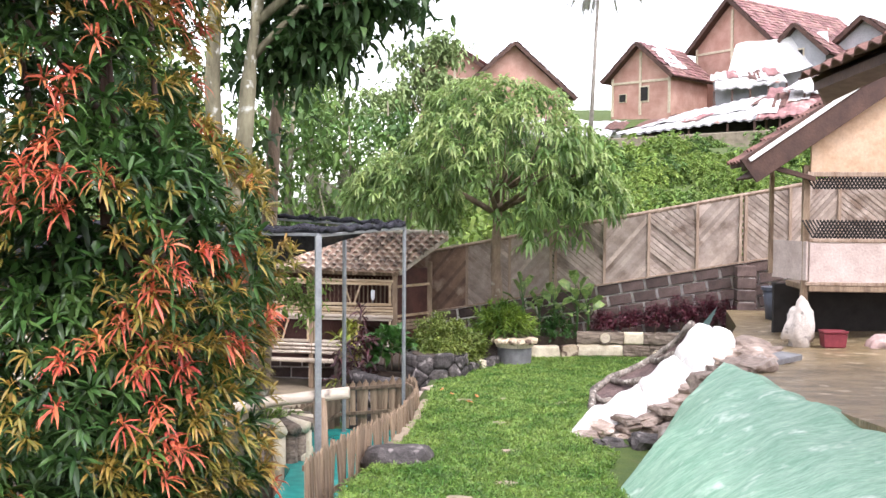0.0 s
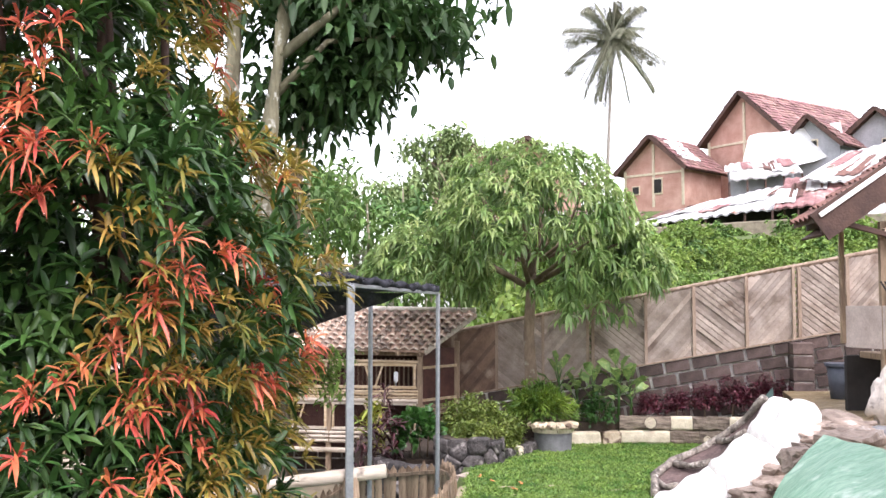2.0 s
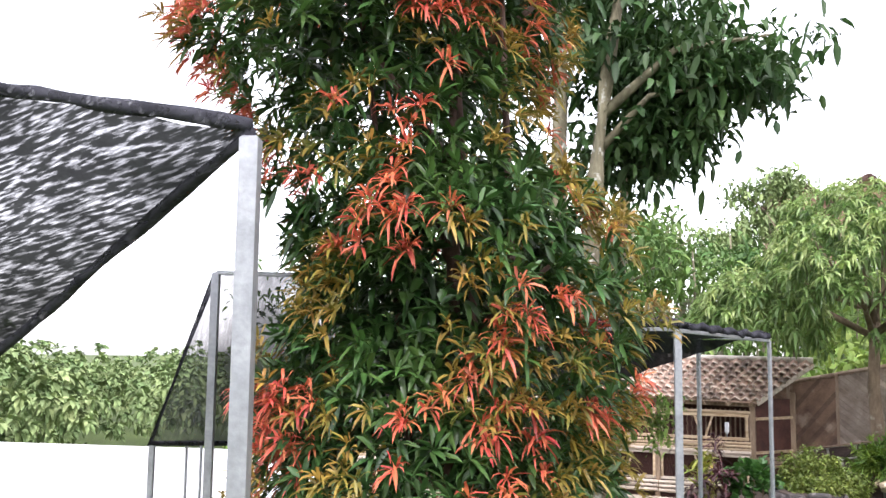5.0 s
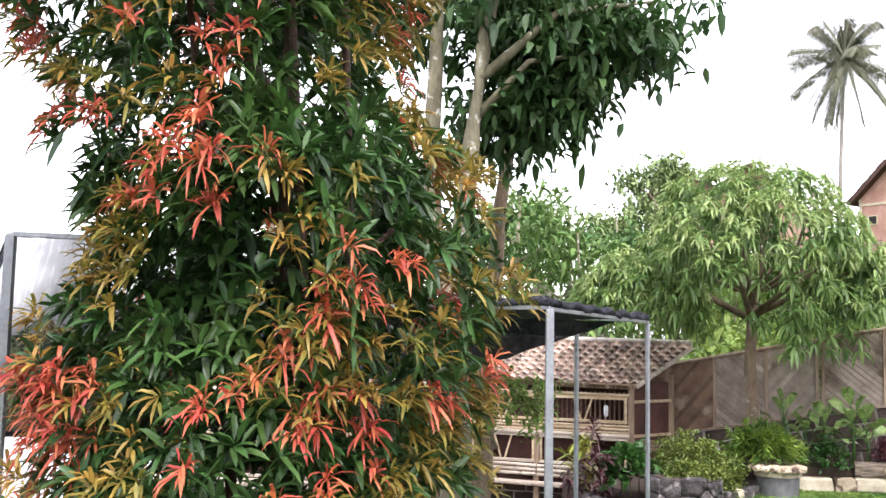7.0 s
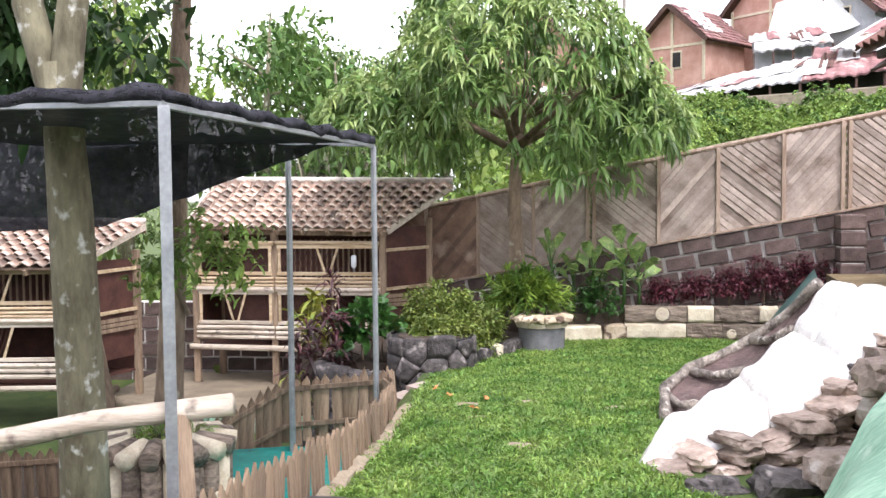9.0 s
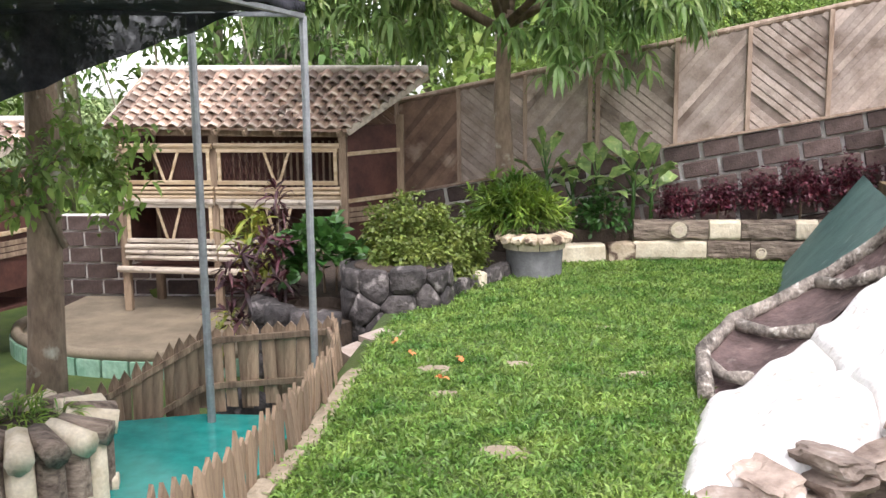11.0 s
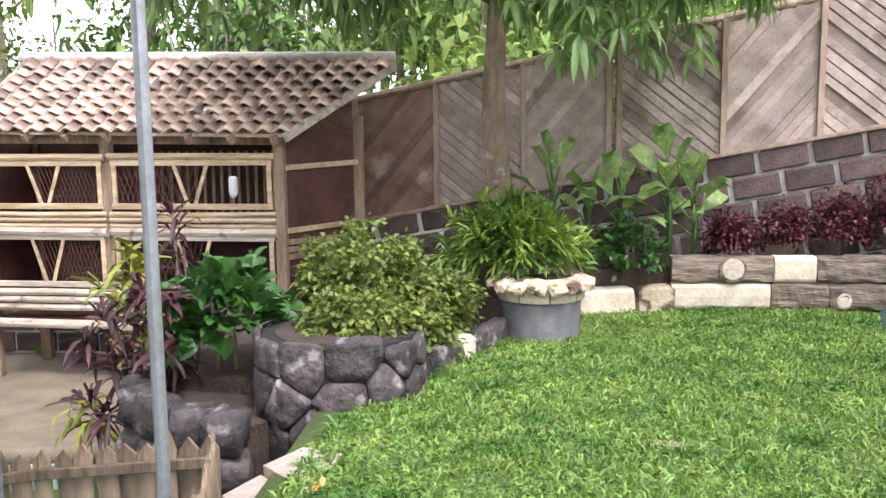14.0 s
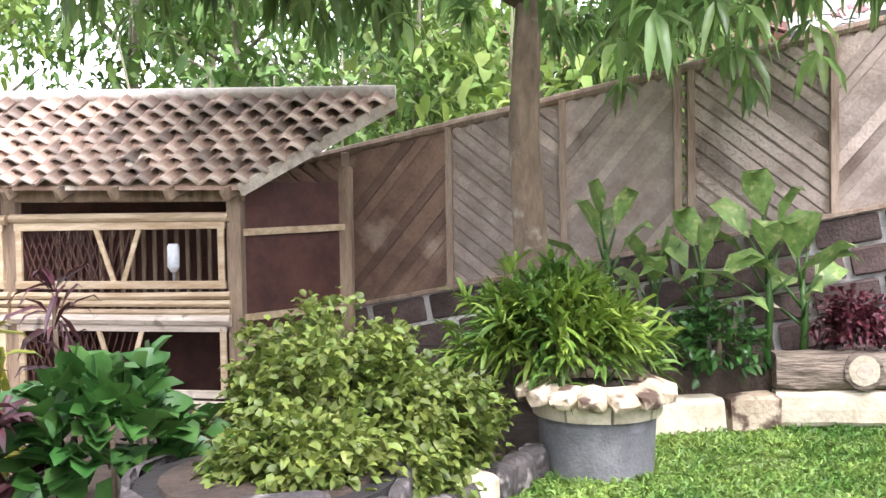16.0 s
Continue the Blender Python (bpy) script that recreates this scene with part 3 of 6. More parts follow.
# ---- yard of the hut, teal slope, steps, green embankment ----
yardz = lambda x, y: 1.22 + 0.045 * max(-y - 4, 0)
yard = Shape().prism([(4.35, 0.45), (3.95, -2.2), (3.45, -3.9), (3.75, -4.6), (3.2, -6.0), (2.62, -8.2), (3.0, -11.2), (3.1, -16.5), (16, -16.5), (16, 0.3), (5.1, 0.45)], -0.2, yardz)
thing("pavement_yard", yard, YARD, "wet tan concrete yard beside the hut", "pavement", kind="structure")
slope = Shape()
slope.grid(lambda u, v: (3.28 - 1.45 * u + (0.95 + 0.25 * u) * v, 0.44 - 4.9 * u + 0.2 * v, 0.2 + 0.16 * u + (1.08 - 0.14 * u) * v + 0.03 * noise.noise(Vector((u * 5, v * 3, 0)))), np.linspace(0, 1, 14), np.linspace(0, 1, 8))
thing("retaining_slope", slope, TEAL, "dark teal painted concrete retaining slope", "retaining wall", kind="structure", smooth=True)

# ---- stone slab steps with rock parapet and stacked rocks ----
steps = empty("stone_steps", "pale stone slab steps climbing from lawn to yard", "steps", (1.6, -5.6, 0.4))
WORLD.add(steps.name)
NST = 6


def curve(pts, u):
    f = min(max(u, 0.0), 0.9999) * (len(pts) - 1)
    i = int(f)
    return Vector(pts[i]).lerp(Vector(pts[i + 1]), f - i)


def step_l(u):
    return curve([(1.25, -5.78, 0.45), (1.88, -5.45, 0.76), (2.42, -5.28, 1.20), (2.74, -5.12, 1.60)], u)


def step_r(u):
    return curve([(0.88, -7.25, 0.48), (1.80, -6.98, 0.82), (2.45, -6.72, 1.17), (3.05, -6.15, 1.62)], u)


KERB = [(1.30, -5.62, 0.46), (1.36, -5.12, 0.62), (1.62, -4.76, 0.73), (2.10, -4.56, 0.90), (2.50, -4.68, 1.20), (2.72, -5.0, 1.56)]


def slab_pt(u, v):
    p = step_r(u).lerp(step_l(u), v)
    wave = 0.03 * math.sin(u * NST * 2 * math.pi) * (1 - 0.4 * v)
    return p + Vector((0, 0, 0.045 + wave + 0.03 * noise.noise(Vector((u * 9, v * 4, 5))) - 0.10 * max(0.0, 0.12 - v) / 0.12 - 0.05 * max(0.0, v - 0.93) / 0.07))


for u0, u1, cut in ((0.0, 0.36, 0.52), (0.365, 0.66, 0.40), (0.665, 0.999, 0.56)):
    for p, q in ((0.0, cut), (cut + 0.015, 1.0)):
        us, vs = np.linspace(u0, u1, 14), np.linspace(p, q, 10)
        edge_ = lambda u, v: 0.03 * max(0.0, 1 - min(u - u0, u1 - u) / 0.02) ** 2 + 0.025 * max(0.0, 1 - min(v - p, q - v) / 0.04) ** 2
        sh = Shape().grid(lambda u, v: slab_pt(u, v) - Vector((0, 0, edge_(u, v))), us, vs)
        rim = [(i, 0) for i in range(14)] + [(13, i) for i in range(1, 10)] + [(i, 9) for i in range(12, -1, -1)] + [(0, i) for i in range(8, 0, -1)]
        k0, m = len(sh.v), len(rim)
        sh.v += [(sh.v[a * 10 + b][0], sh.v[a * 10 + b][1], sh.v[a * 10 + b][2] - 0.16) for a, b in rim]
        sh.f += [(rim[k][0] * 10 + rim[k][1], k0 + k, k0 + (k + 1) % m, rim[(k + 1) % m][0] * 10 + rim[(k + 1) % m][1]) for k in range(m)]
        part("slab", sh, STEPW, steps, smooth=True)
base = Shape().add([tuple(step_r(0)), tuple(step_r(1)), tuple(step_l(1)), tuple(step_l(0))] + [(p.x, p.y, 0.2) for p in (step_r(0), step_r(1), step_l(1), step_l(0))],
                   [(0, 1, 2, 3), (4, 7, 6, 5), (0, 4, 5, 1), (1, 5, 6, 2), (2, 6, 7, 3), (3, 7, 4, 0)])
for i in range(4):
    x, y, z = base.v[i]
    base.v[i] = (x, y, z - 0.34)
part("rubble_core", base, FLAG, steps)
# parapet: a rounded kerb of rock on the lawn side with sunk panels
par = empty("rock_parapet", "rounded grey-brown sculpted rock parapet of the steps", "parapet", (1.4, -5.4, 0.4))
WORLD.add(par.name)
pts = [curve(KERB, i / 20) + Vector((0, 0, 0.02)) for i in range(21)]
part("kerb", Shape().tube(pts, [0.05 + 0.006 * math.sin(i * 1.7) for i in range(21)], 12, 0.06), KERBST, par, "pale worn rounded rock kerb", smooth=True)
us_ = np.linspace(0, 0.999, 18)
outer = Shape().grid(lambda u, v: (curve(KERB, u).x - 0.04, curve(KERB, u).y + 0.05, 0.15 + (curve(KERB, u).z - 0.15) * v), us_, np.linspace(0, 1, 4))
part("outer_face", outer, KERBST, par)
inner = Shape().grid(lambda u, v: curve(KERB, u).lerp(step_l(u) + Vector((0, 0, -0.02)), v) - Vector((0, 0, 0.10 * math.sin(math.pi * v) + 0.02 * noise.noise(Vector((u * 12, v * 4, 2))))), us_, np.linspace(0, 1, 8))
part("sunk_panel", inner, PANELR, par, "dark sunk rock panels", smooth=True)
for u in (0.16, 0.40, 0.66):
    k_, l_ = curve(KERB, u), step_l(u)
    part("rib", Shape().tube([k_, k_.lerp(l_, 0.5) - Vector((0, 0, 0.04)), l_ + Vector((0, 0, 0.0))], [0.05, 0.036, 0.05], 9, 0.12), KERBST, par, smooth=True)
# stacked rocks along the front of the steps
rnd = random.Random(11)
pile = empty("rock_pile", "stacked brown and grey flat rocks beside the steps", "rocks", (1.8, -6.8, 0.4))
WORLD.add(pile.name)
for lay in range(10):
    x = 0.02 + lay * 0.085
    while x < 0.92:
        w = rnd.uniform(0.07, 0.14)
        p = step_r(x + w / 2)
        zr = 0.43 + 0.10 * lay
        if zr < p.z - 0.08 - 0.3 * max(0.0, x - 0.45):
            off = 0.05 + rnd.uniform(-0.05, 0.07) + 0.12 * (p.z - zr)
            c = (p.x + off * 0.68, p.y - off * 0.73, zr + 0.05)
            part("rock", Shape().lump(c, (w * 1.35, 0.17, rnd.uniform(0.045, 0.075)), rnd.random() * 50, 0.40, 3, pose(0, 0, 0, rnd.uniform(-8, 8), rnd.uniform(-16, 10), 30 + rnd.uniform(-16, 16)), 0.6), FLAG if rnd.random() < 0.88 else ROCK, pile)
        x += w * 1.15
for c, s in (((1.35, -7.75, 0.50), (0.20, 0.12, 0.10)), ((1.75, -7.75, 0.54), (0.24, 0.14, 0.11)), ((2.1, -7.7, 0.64), (0.22, 0.16, 0.14)), ((2.5, -7.45, 0.95), (0.2, 0.16, 0.2)), ((2.45, -7.6, 1.2), (0.24, 0.14, 0.12))):
    part("rock", Shape().lump(c, s, c[0] * 9, 0.4, 3, pose(0, 0, 0, 5, 8, 30), 0.65), ROCK if c[0] < 1.8 else FLAG, pile)
# green embankment
emb = Shape()


def emb_pt(u, v):
    foot = Vector((1.16 + 0.25 * u + 0.35 * sm(0.12 - u, 0, 0.12), -8.9 - 6.5 * u, lawn_z(-8.9 - 6.5 * u) - 0.06))
    top = Vector((2.50 + 0.50 * min(u * 2.0, 1.2), -8.05 - 7.2 * u, 1.52 - 0.02 * u))
    p = foot.lerp(top, v)
    p.z += 0.14 * math.sin(math.pi * v) + 0.05 * noise.noise(Vector((u * 14, v * 5, 1)))
    return p


emb.grid(emb_pt, np.linspace(0, 1, 60), np.linspace(0, 1, 16))
emb.grid(lambda u, v: emb_pt(u, 1) + Vector((0.35 * v, 0.1 * v, -0.28 * v * v)), np.linspace(0, 1, 60), np.linspace(0, 1, 4))
emb.grid(lambda u, v: emb_pt(0, u) * (1 - v) + (emb_pt(0, u) + Vector((0.25, 0.25, -0.9 * u))) * v, np.linspace(0, 1, 12), np.linspace(0, 1, 5))
thing("embankment", emb, GREENC, "rough mint green painted concrete embankment", "embankment", kind="structure", smooth=True)
# grey rock cap between the embankment and the steps
cap = empty("cap_rocks", "rough grey rocks capping the embankment end", "rocks", (2.7, -7.4, 1.3))
WORLD.add(cap.name)
for c, s in (((2.80, -7.55, 1.36), (0.20, 0.22, 0.12)), ((3.10, -7.1, 1.36), (0.22, 0.16, 0.10)), ((2.85, -7.2, 1.22), (0.2, 0.2, 0.16)), ((3.25, -6.45, 1.34), (0.2, 0.22, 0.12)), ((3.3, -6.0, 1.34), (0.26, 0.3, 0.12)), ((2.9, -7.8, 1.42), (0.25, 0.15, 0.1))):
    part("rock", Shape().lump(c, s, c[1] * 5, 0.45, 3, pose(0, 0, 0, 6, -9, 40), 0.6), FLAG, cap)
thing("step_slab", Shape().box((3.35, -6.95, 1.40), (0.55, 0.3, 0.07), pose(0, 0, 0, 0, -4, 38)), CEMENT, "dark flat stone slab at the yard edge", "slab")

# ---- round pot planter ----
PX, PY, PZ = 0.27, -0.58, 0.12
pot = empty("round_planter", "grey cement pot with a cream stone-tiled rim", "planter", (PX, PY, PZ))
part("bowl", Shape().tube([(0, 0, 0), (0, 0, 0.10), (0, 0, 0.40), (0, 0, 0.48)], [0.29, 0.305, 0.32, 0.325], 24), CEMENT, pot, smooth=True)
for i in range(9):
    a0, a1 = 2 * math.pi * i / 9 + 0.02, 2 * math.pi * (i + 1) / 9 - 0.02
    sh = Shape()
    for k in range(5):
        q = a0 + (a1 - a0) * k / 4
        sh.v += [(r * math.cos(q), r * math.sin(q), z) for r, z in ((0.31, 0.47), (0.35, 0.47), (0.365, 0.56), (0.31, 0.56))]
    sh.f += [(4 * k + e, 4 * k + (e + 1) % 4, 4 * k + 4 + (e + 1) % 4, 4 * k + 4 + e) for k in range(4) for e in range(4)] + [(3, 2, 1, 0), (16, 17, 18, 19)]
    part("collar_stone", sh, LOGE, pot, "cream cement collar stone")
part("soil", Shape().tube([(0, 0, 0.48), (0, 0, 0.61)], [0.32, 0.29], 20), SOIL, pot)
for i in range(15):
    a = 2 * math.pi * i / 15
    w = 0.155 * random.uniform(0.92, 1.1)
    st = Shape().lump((0.345 * math.cos(a), 0.345 * math.sin(a), 0.60), (0.10, w * 0.53, 0.045), i, 0.22, 2, pose(0, 0, 0, 0, 16, math.degrees(a)), 0.6)
    part("rim_stone", st, RIMST, pot)

# ---- rock-faced raised planter ----
RX, RY = -1.06, -2.35
rp = empty("rock_planter", "raised planter faced with dark sculpted rocks", "planter", (RX, RY, 0.2))


def rp_out(a, r=0.62):
    return Vector((math.cos(a) * r, math.sin(a) * r * 0.95))


part("mortar_core", Shape().tube([(0, 0, -0.75), (0, 0, 0.50)], [0.50, 0.49], 28), ROCKG, rp)
part("soil", Shape().tube([(0, 0, 0.36), (0, 0, 0.515)], [0.47, 0.40], 20), SOIL, rp)


def clip(poly, p, q):
    """The part of a polygon nearer to p than to q."""
    mx_, my_, nx_, ny_ = (p[0] + q[0]) / 2, (p[1] + q[1]) / 2, q[0] - p[0], q[1] - p[1]
    side = [(v[0] - mx_) * nx_ + (v[1] - my_) * ny_ for v in poly]
    out = []
    for k in range(len(poly)):
        a, b, sa, sb = poly[k - 1], poly[k], side[k - 1], side[k]
        if (sa < 0) != (sb < 0):
            t = sa / (sa - sb)
            out.append((a[0] + (b[0] - a[0]) * t, a[1] + (b[1] - a[1]) * t))
        if sb < 0:
            out.append(b)
    return out


def fitted_rocks(parent, R, z0, z1, cols, rows, seed, squash=0.95):
    """Irregular close-fitted rocks round a drum: cells of a jittered lattice, each domed and rounded."""
    rnd = random.Random(seed)
    C = 2 * math.pi * R
    sites = [((i + 0.5 * (r % 2) + rnd.uniform(-0.3, 0.3)) * C / cols, z0 + (z1 - z0) * (r + 0.5 + (rnd.uniform(-0.28, 0.28) if r < rows - 1 else 0.05)) / rows) for r in range(rows) for i in range(cols)]
    for si, (x, z) in enumerate(sites):
        zt = z1 + rnd.uniform(-0.05, 0.06)
        poly = [(x - 0.4, z0), (x + 0.4, z0), (x + 0.4, zt), (x - 0.4, zt)]
        for sj, (u, v) in enumerate(sites):
            for dx in (-C, 0, C):
                if (si != sj or dx) and abs(u + dx - x) < 0.8 and abs(v - z) < 0.8:
                    poly = clip(poly, (x, z), (u + dx, v)) or poly
        for _ in range(2):
            poly = [((1 - t) * poly[k - 1][0] + t * poly[k][0], (1 - t) * poly[k - 1][1] + t * poly[k][1]) for k in range(len(poly)) for t in (0.15, 0.85)]
        cx_, cz_ = sum(p[0] for p in poly) / len(poly), sum(p[1] for p in poly) / len(poly)
        n, sh, bulge = len(poly), Shape(), rnd.uniform(0.03, 0.055)
        vs = []
        for sc, h in ((0.985, -0.03), (0.97, 0.6), (0.89, 0.95), (0.5, 1.0)):
            for p in poly:
                u, v = cx_ + (p[0] - cx_) * sc, cz_ + (p[1] - cz_) * sc
                h2 = h * bulge + (0.022 * noise.noise(Vector((u * 8, v * 8, si))) if h > 0.2 else 0)
                vs.append(((R + h2) * math.cos(u / R), (R + h2) * math.sin(u / R) * squash, v))
        vs.append(((R + bulge) * math.cos(cx_ / R), (R + bulge) * math.sin(cx_ / R) * squash, cz_))
        fs = [(r * n + k, r * n + (k + 1) % n, (r + 1) * n + (k + 1) % n, (r + 1) * n + k) for r in range(3) for k in range(n)]
        fs += [(3 * n + k, 3 * n + (k + 1) % n, 4 * n) for k in range(n)]
        part("rock", sh.add(vs, fs), ROCK, parent, smooth=True)


fitted_rocks(rp, 0.50, -0.72, 0.53, 11, 5, 4)
# lower bed of rocks towards the hutch and the row of stones to the pot
low = empty("low_rock_bed", "low bed edged with dark rocks beside the planter", "planter", (-1.9, -2.3, -0.3))
for i, (x, y) in enumerate(((-1.62, -2.95), (-1.85, -2.9), (-2.1, -2.75), (-2.3, -2.5), (-2.42, -2.2), (-2.45, -1.85))):
    for k in range(3):
        part("rock", Shape().lump((x + 1.9, y + 2.3, 0.55 - 0.26 * k), (0.14, 0.14, 0.13), i * 3 + k, 0.3, 2, pose(0, 0, 0, 8, 5, i * 25), 0.55), ROCK, low, smooth=True)
part("soil", Shape().prism([(0.4, -0.5), (-0.1, -0.55), (-0.5, -0.1), (-0.5, 0.6), (0.4, 0.7), (0.8, 0.2)], -0.45, 0.52), SOIL, low)
edge = empty("edging_stones", "row of edging stones along the lawn", "edging", (-0.3, -1.3, 0.2))
WORLD.add(edge.name)
for i in range(7):
    u = i / 6
    c = (-0.55 + 0.47 * u, -1.98 + 1.15 * u, 0.35)
    part("stone", Shape().lump(c, (0.075, 0.105, 0.11), i * 7, 0.2, 2, pose(0, 0, 0, 0, 0, -22), 0.5), ROCK if i != 3 else LOGE, edge)
bedl = Shape().prism([(-0.62, -1.7), (0.0, -0.75), (0.3, 0.4), (0.7, 0.9), (-3.0, 1.2), (-3.2, -0.2), (-2.4, -2.0), (-1.6, -2.2)], -0.7, 0.33)
thing("soil_bed", bedl, SOIL, "dark soil bed between planters and hutch", "soil", kind="structure")
for poly, top in (([(-0.80, -3.70), (-1.02, -3.62), (-1.16, -3.88), (-0.88, -4.18)], 0.39), ([(-1.17, -3.90), (-0.90, -4.20), (-1.02, -4.55), (-1.28, -4.16)], 0.35)):
    thing("stone_kerb", Shape().prism(poly, 0.0, top), PINKST, "pinkish stepped slab at the lawn edge", "kerb", "kerb slabs")
for i, (x, y) in enumerate(((-0.45, -4.9), (0.15, -4.75), (-0.30, -5.55), (0.85, -3.5), (0.95, -5.0), (0.1, -6.6), (0.25, -8.2), (0.2, -9.6), (0.3, -11.0), (-0.2, -10.2))):
    st = Shape().lump((x, y, lawn_z(y) - 0.008), (0.15, 0.11, 0.03), i, 0.15, 2)
    thing("stepping_stone", st, STEPST, "flat sandstone stepping stone sunk in the grass", "stepping stone", "stepping stones")
for i, (x, y) in enumerate(((-0.80, -4.25), (-0.25, -4.75), (-0.65, -4.6), (-0.35, -5.3))):
    b = np.array([[x, y, lawn_z(y) + 0.05]] * 5)
    d = np.concatenate([rng.normal(0, 1, (5, 2)), np.full((5, 1), 0.3)], 1)
    tagged(part("fallen_leaf", leaf_mesh("fallen_leaf", b, d, 0.065, 0.028, PETAL), PETAL), "fallen orange leaves lying on the grass", "leaves", "fallen leaves")
thing("boulder", Shape().lump((-0.92, -8.75, 0.56), (0.36, 0.26, 0.16), 3, 0.2, 3), ROCK, "dark grey boulder half sunk at the fence foot", "boulder", smooth=True)
thing("boulder", Shape().lump((-2.2, -3.7, -0.42), (0.22, 0.2, 0.30), 8, 0.2, 3), ROCK, "dark boulder standing behind the pond fence", "boulder", smooth=True)
for i in range(9):
    y = -5.2 - 0.42 * i
    x = float(np.interp(y, [-9.5, -8.4, -6.4, -5.0], [-1.22, -1.06, -0.93, -0.95]))
    thing("kerb_stone", Shape().lump((x - 0.03, y, lawn_z(y) - 0.005), (0.06, 0.21, 0.04), i, 0.3, 2, None, 0.5), STEPST, "rough concrete kerb stone along the lawn edge", "kerb", "kerb stones")

# ---- pond, low ground, platform ----
bank = Shape().prism([(-1.22, -9.2), (-1.15, -4.0), (-1.6, -3.0), (-6.8, -3.0), (-6.8, -6.2), (-3.2, -9.2)], -0.95, lambda x, y: -0.70)
thing("ground_bank", bank, SOIL, "dark bare soil round the sunken pond", "soil", kind="structure")
pond = Shape().prism([(-1.25, -9.0), (-1.2, -5.0), (-1.5, -4.1), (-2.4, -4.1), (-3.3, -4.4), (-3.3, -5.3), (-2.6, -6.4), (-2.4, -8.8)], -0.9, -0.22)
thing("water_pond", pond, WATER, "turquoise pond water inside the picket fence", "pond", kind="structure")
plat = empty("hutch_platform", "curved concrete platform under the hutch with painted edge", "platform", (-4.1, 0.2, 0), kind="structure")
poly = [(-2.2 * math.cos(a) * 1.0 + 0.1, -1.6 * math.sin(a) - 0.05) for a in np.linspace(0.0, math.pi, 22)] + [(2.3, 1.6), (-2.1, 1.6)]
part("deck", Shape().prism(poly, -0.9, -0.53), CONC, plat)
rimpts = [(p[0], p[1], -0.50) for p in poly[:22]]
part("rim", Shape().tube(rimpts, 0.07, 8, 0.08), CONC, plat, smooth=True)
skirt = Shape()
for i in range(21):
    (x0, y0), (x1, y1) = poly[i], poly[i + 1]
    k = 1.03
    skirt.box(((x0 + x1) / 2 * k, (y0 + y1) / 2 * k, -0.72), (math.hypot(x1 - x0, y1 - y0) * 0.93, 0.05, 0.34), pose(0, 0, 0, 0, 0, math.degrees(math.atan2(y1 - y0, x1 - x0))))
part("painted_skirt", skirt, GREENC, plat, "mint green painted edge")

# ---- round log well ----
well = empty("log_planter", "round planter faced with concrete half logs", "planter", (-3.05, -5.75, -0.75))
part("core", Shape().tube([(0, 0, 0), (0, 0, 0.95)], [0.50, 0.50], 20), LOGC, well)
part("soil", Shape().tube([(0, 0, 0.9), (0, 0, 1.0)], [0.46, 0.4], 16), SOIL, well)
for i in range(18):
    a = 2 * math.pi * i / 18
    c, s = math.cos(a), math.sin(a)
    part("half_log", Shape().tube([(c * 0.5, s * 0.5, 0), (c * 0.5, s * 0.5, 0.5), (c * 0.5, s * 0.5, 0.92)], 0.088, 8, 0.06), LOGC if i % 3 else LOGE, well, smooth=True)
    part("rim_log", Shape().tube([(c * 0.3, s * 0.3, 1.02), (c * 0.62, s * 0.62, 0.97)], 0.085, 8, 0.05), LOGE if i % 2 else LOGC, well, smooth=True)
    if i % 4 == 1:
        part("log_end", Shape().tube([(c * 0.56, s * 0.56, 0.55), (c * 0.6, s * 0.6, 0.55)], [0.075, 0.07], 12), LOGE, well)

# ---- picket fence ----
pk = empty("picket_fence", "weathered pointed picket fence round the pond", "fence", (-1.3, -6.5, 0))
PKL = [(-1.55, -10.2, 0.98), (-1.42, -9.4, 0.95), (-1.22, -8.4, 0.90), (-1.07, -7.4, 0.84), (-1.02, -6.4, 0.80), (-1.06, -5.4, 0.72), (-1.18, -4.6, 0.67), (-1.34, -4.05, 0.62)]
PKB = [(-1.38, -4.0, 0.60), (-2.28, -4.0, 0.52), (-2.42, -4.02, 0.50), (-3.15, -4.15, 0.08), (-4.0, -4.5, -0.1), (-5.4, -5.4, 0.0)]


def along(pts, d):
    for a, b in zip(pts[:-1], pts[1:]):
        a, b = Vector(a), Vector(b)
        L = (b - a).length
        if d <= L:
            return a.lerp(b, d / L), (b - a).normalized()
        d -= L
    return None, None


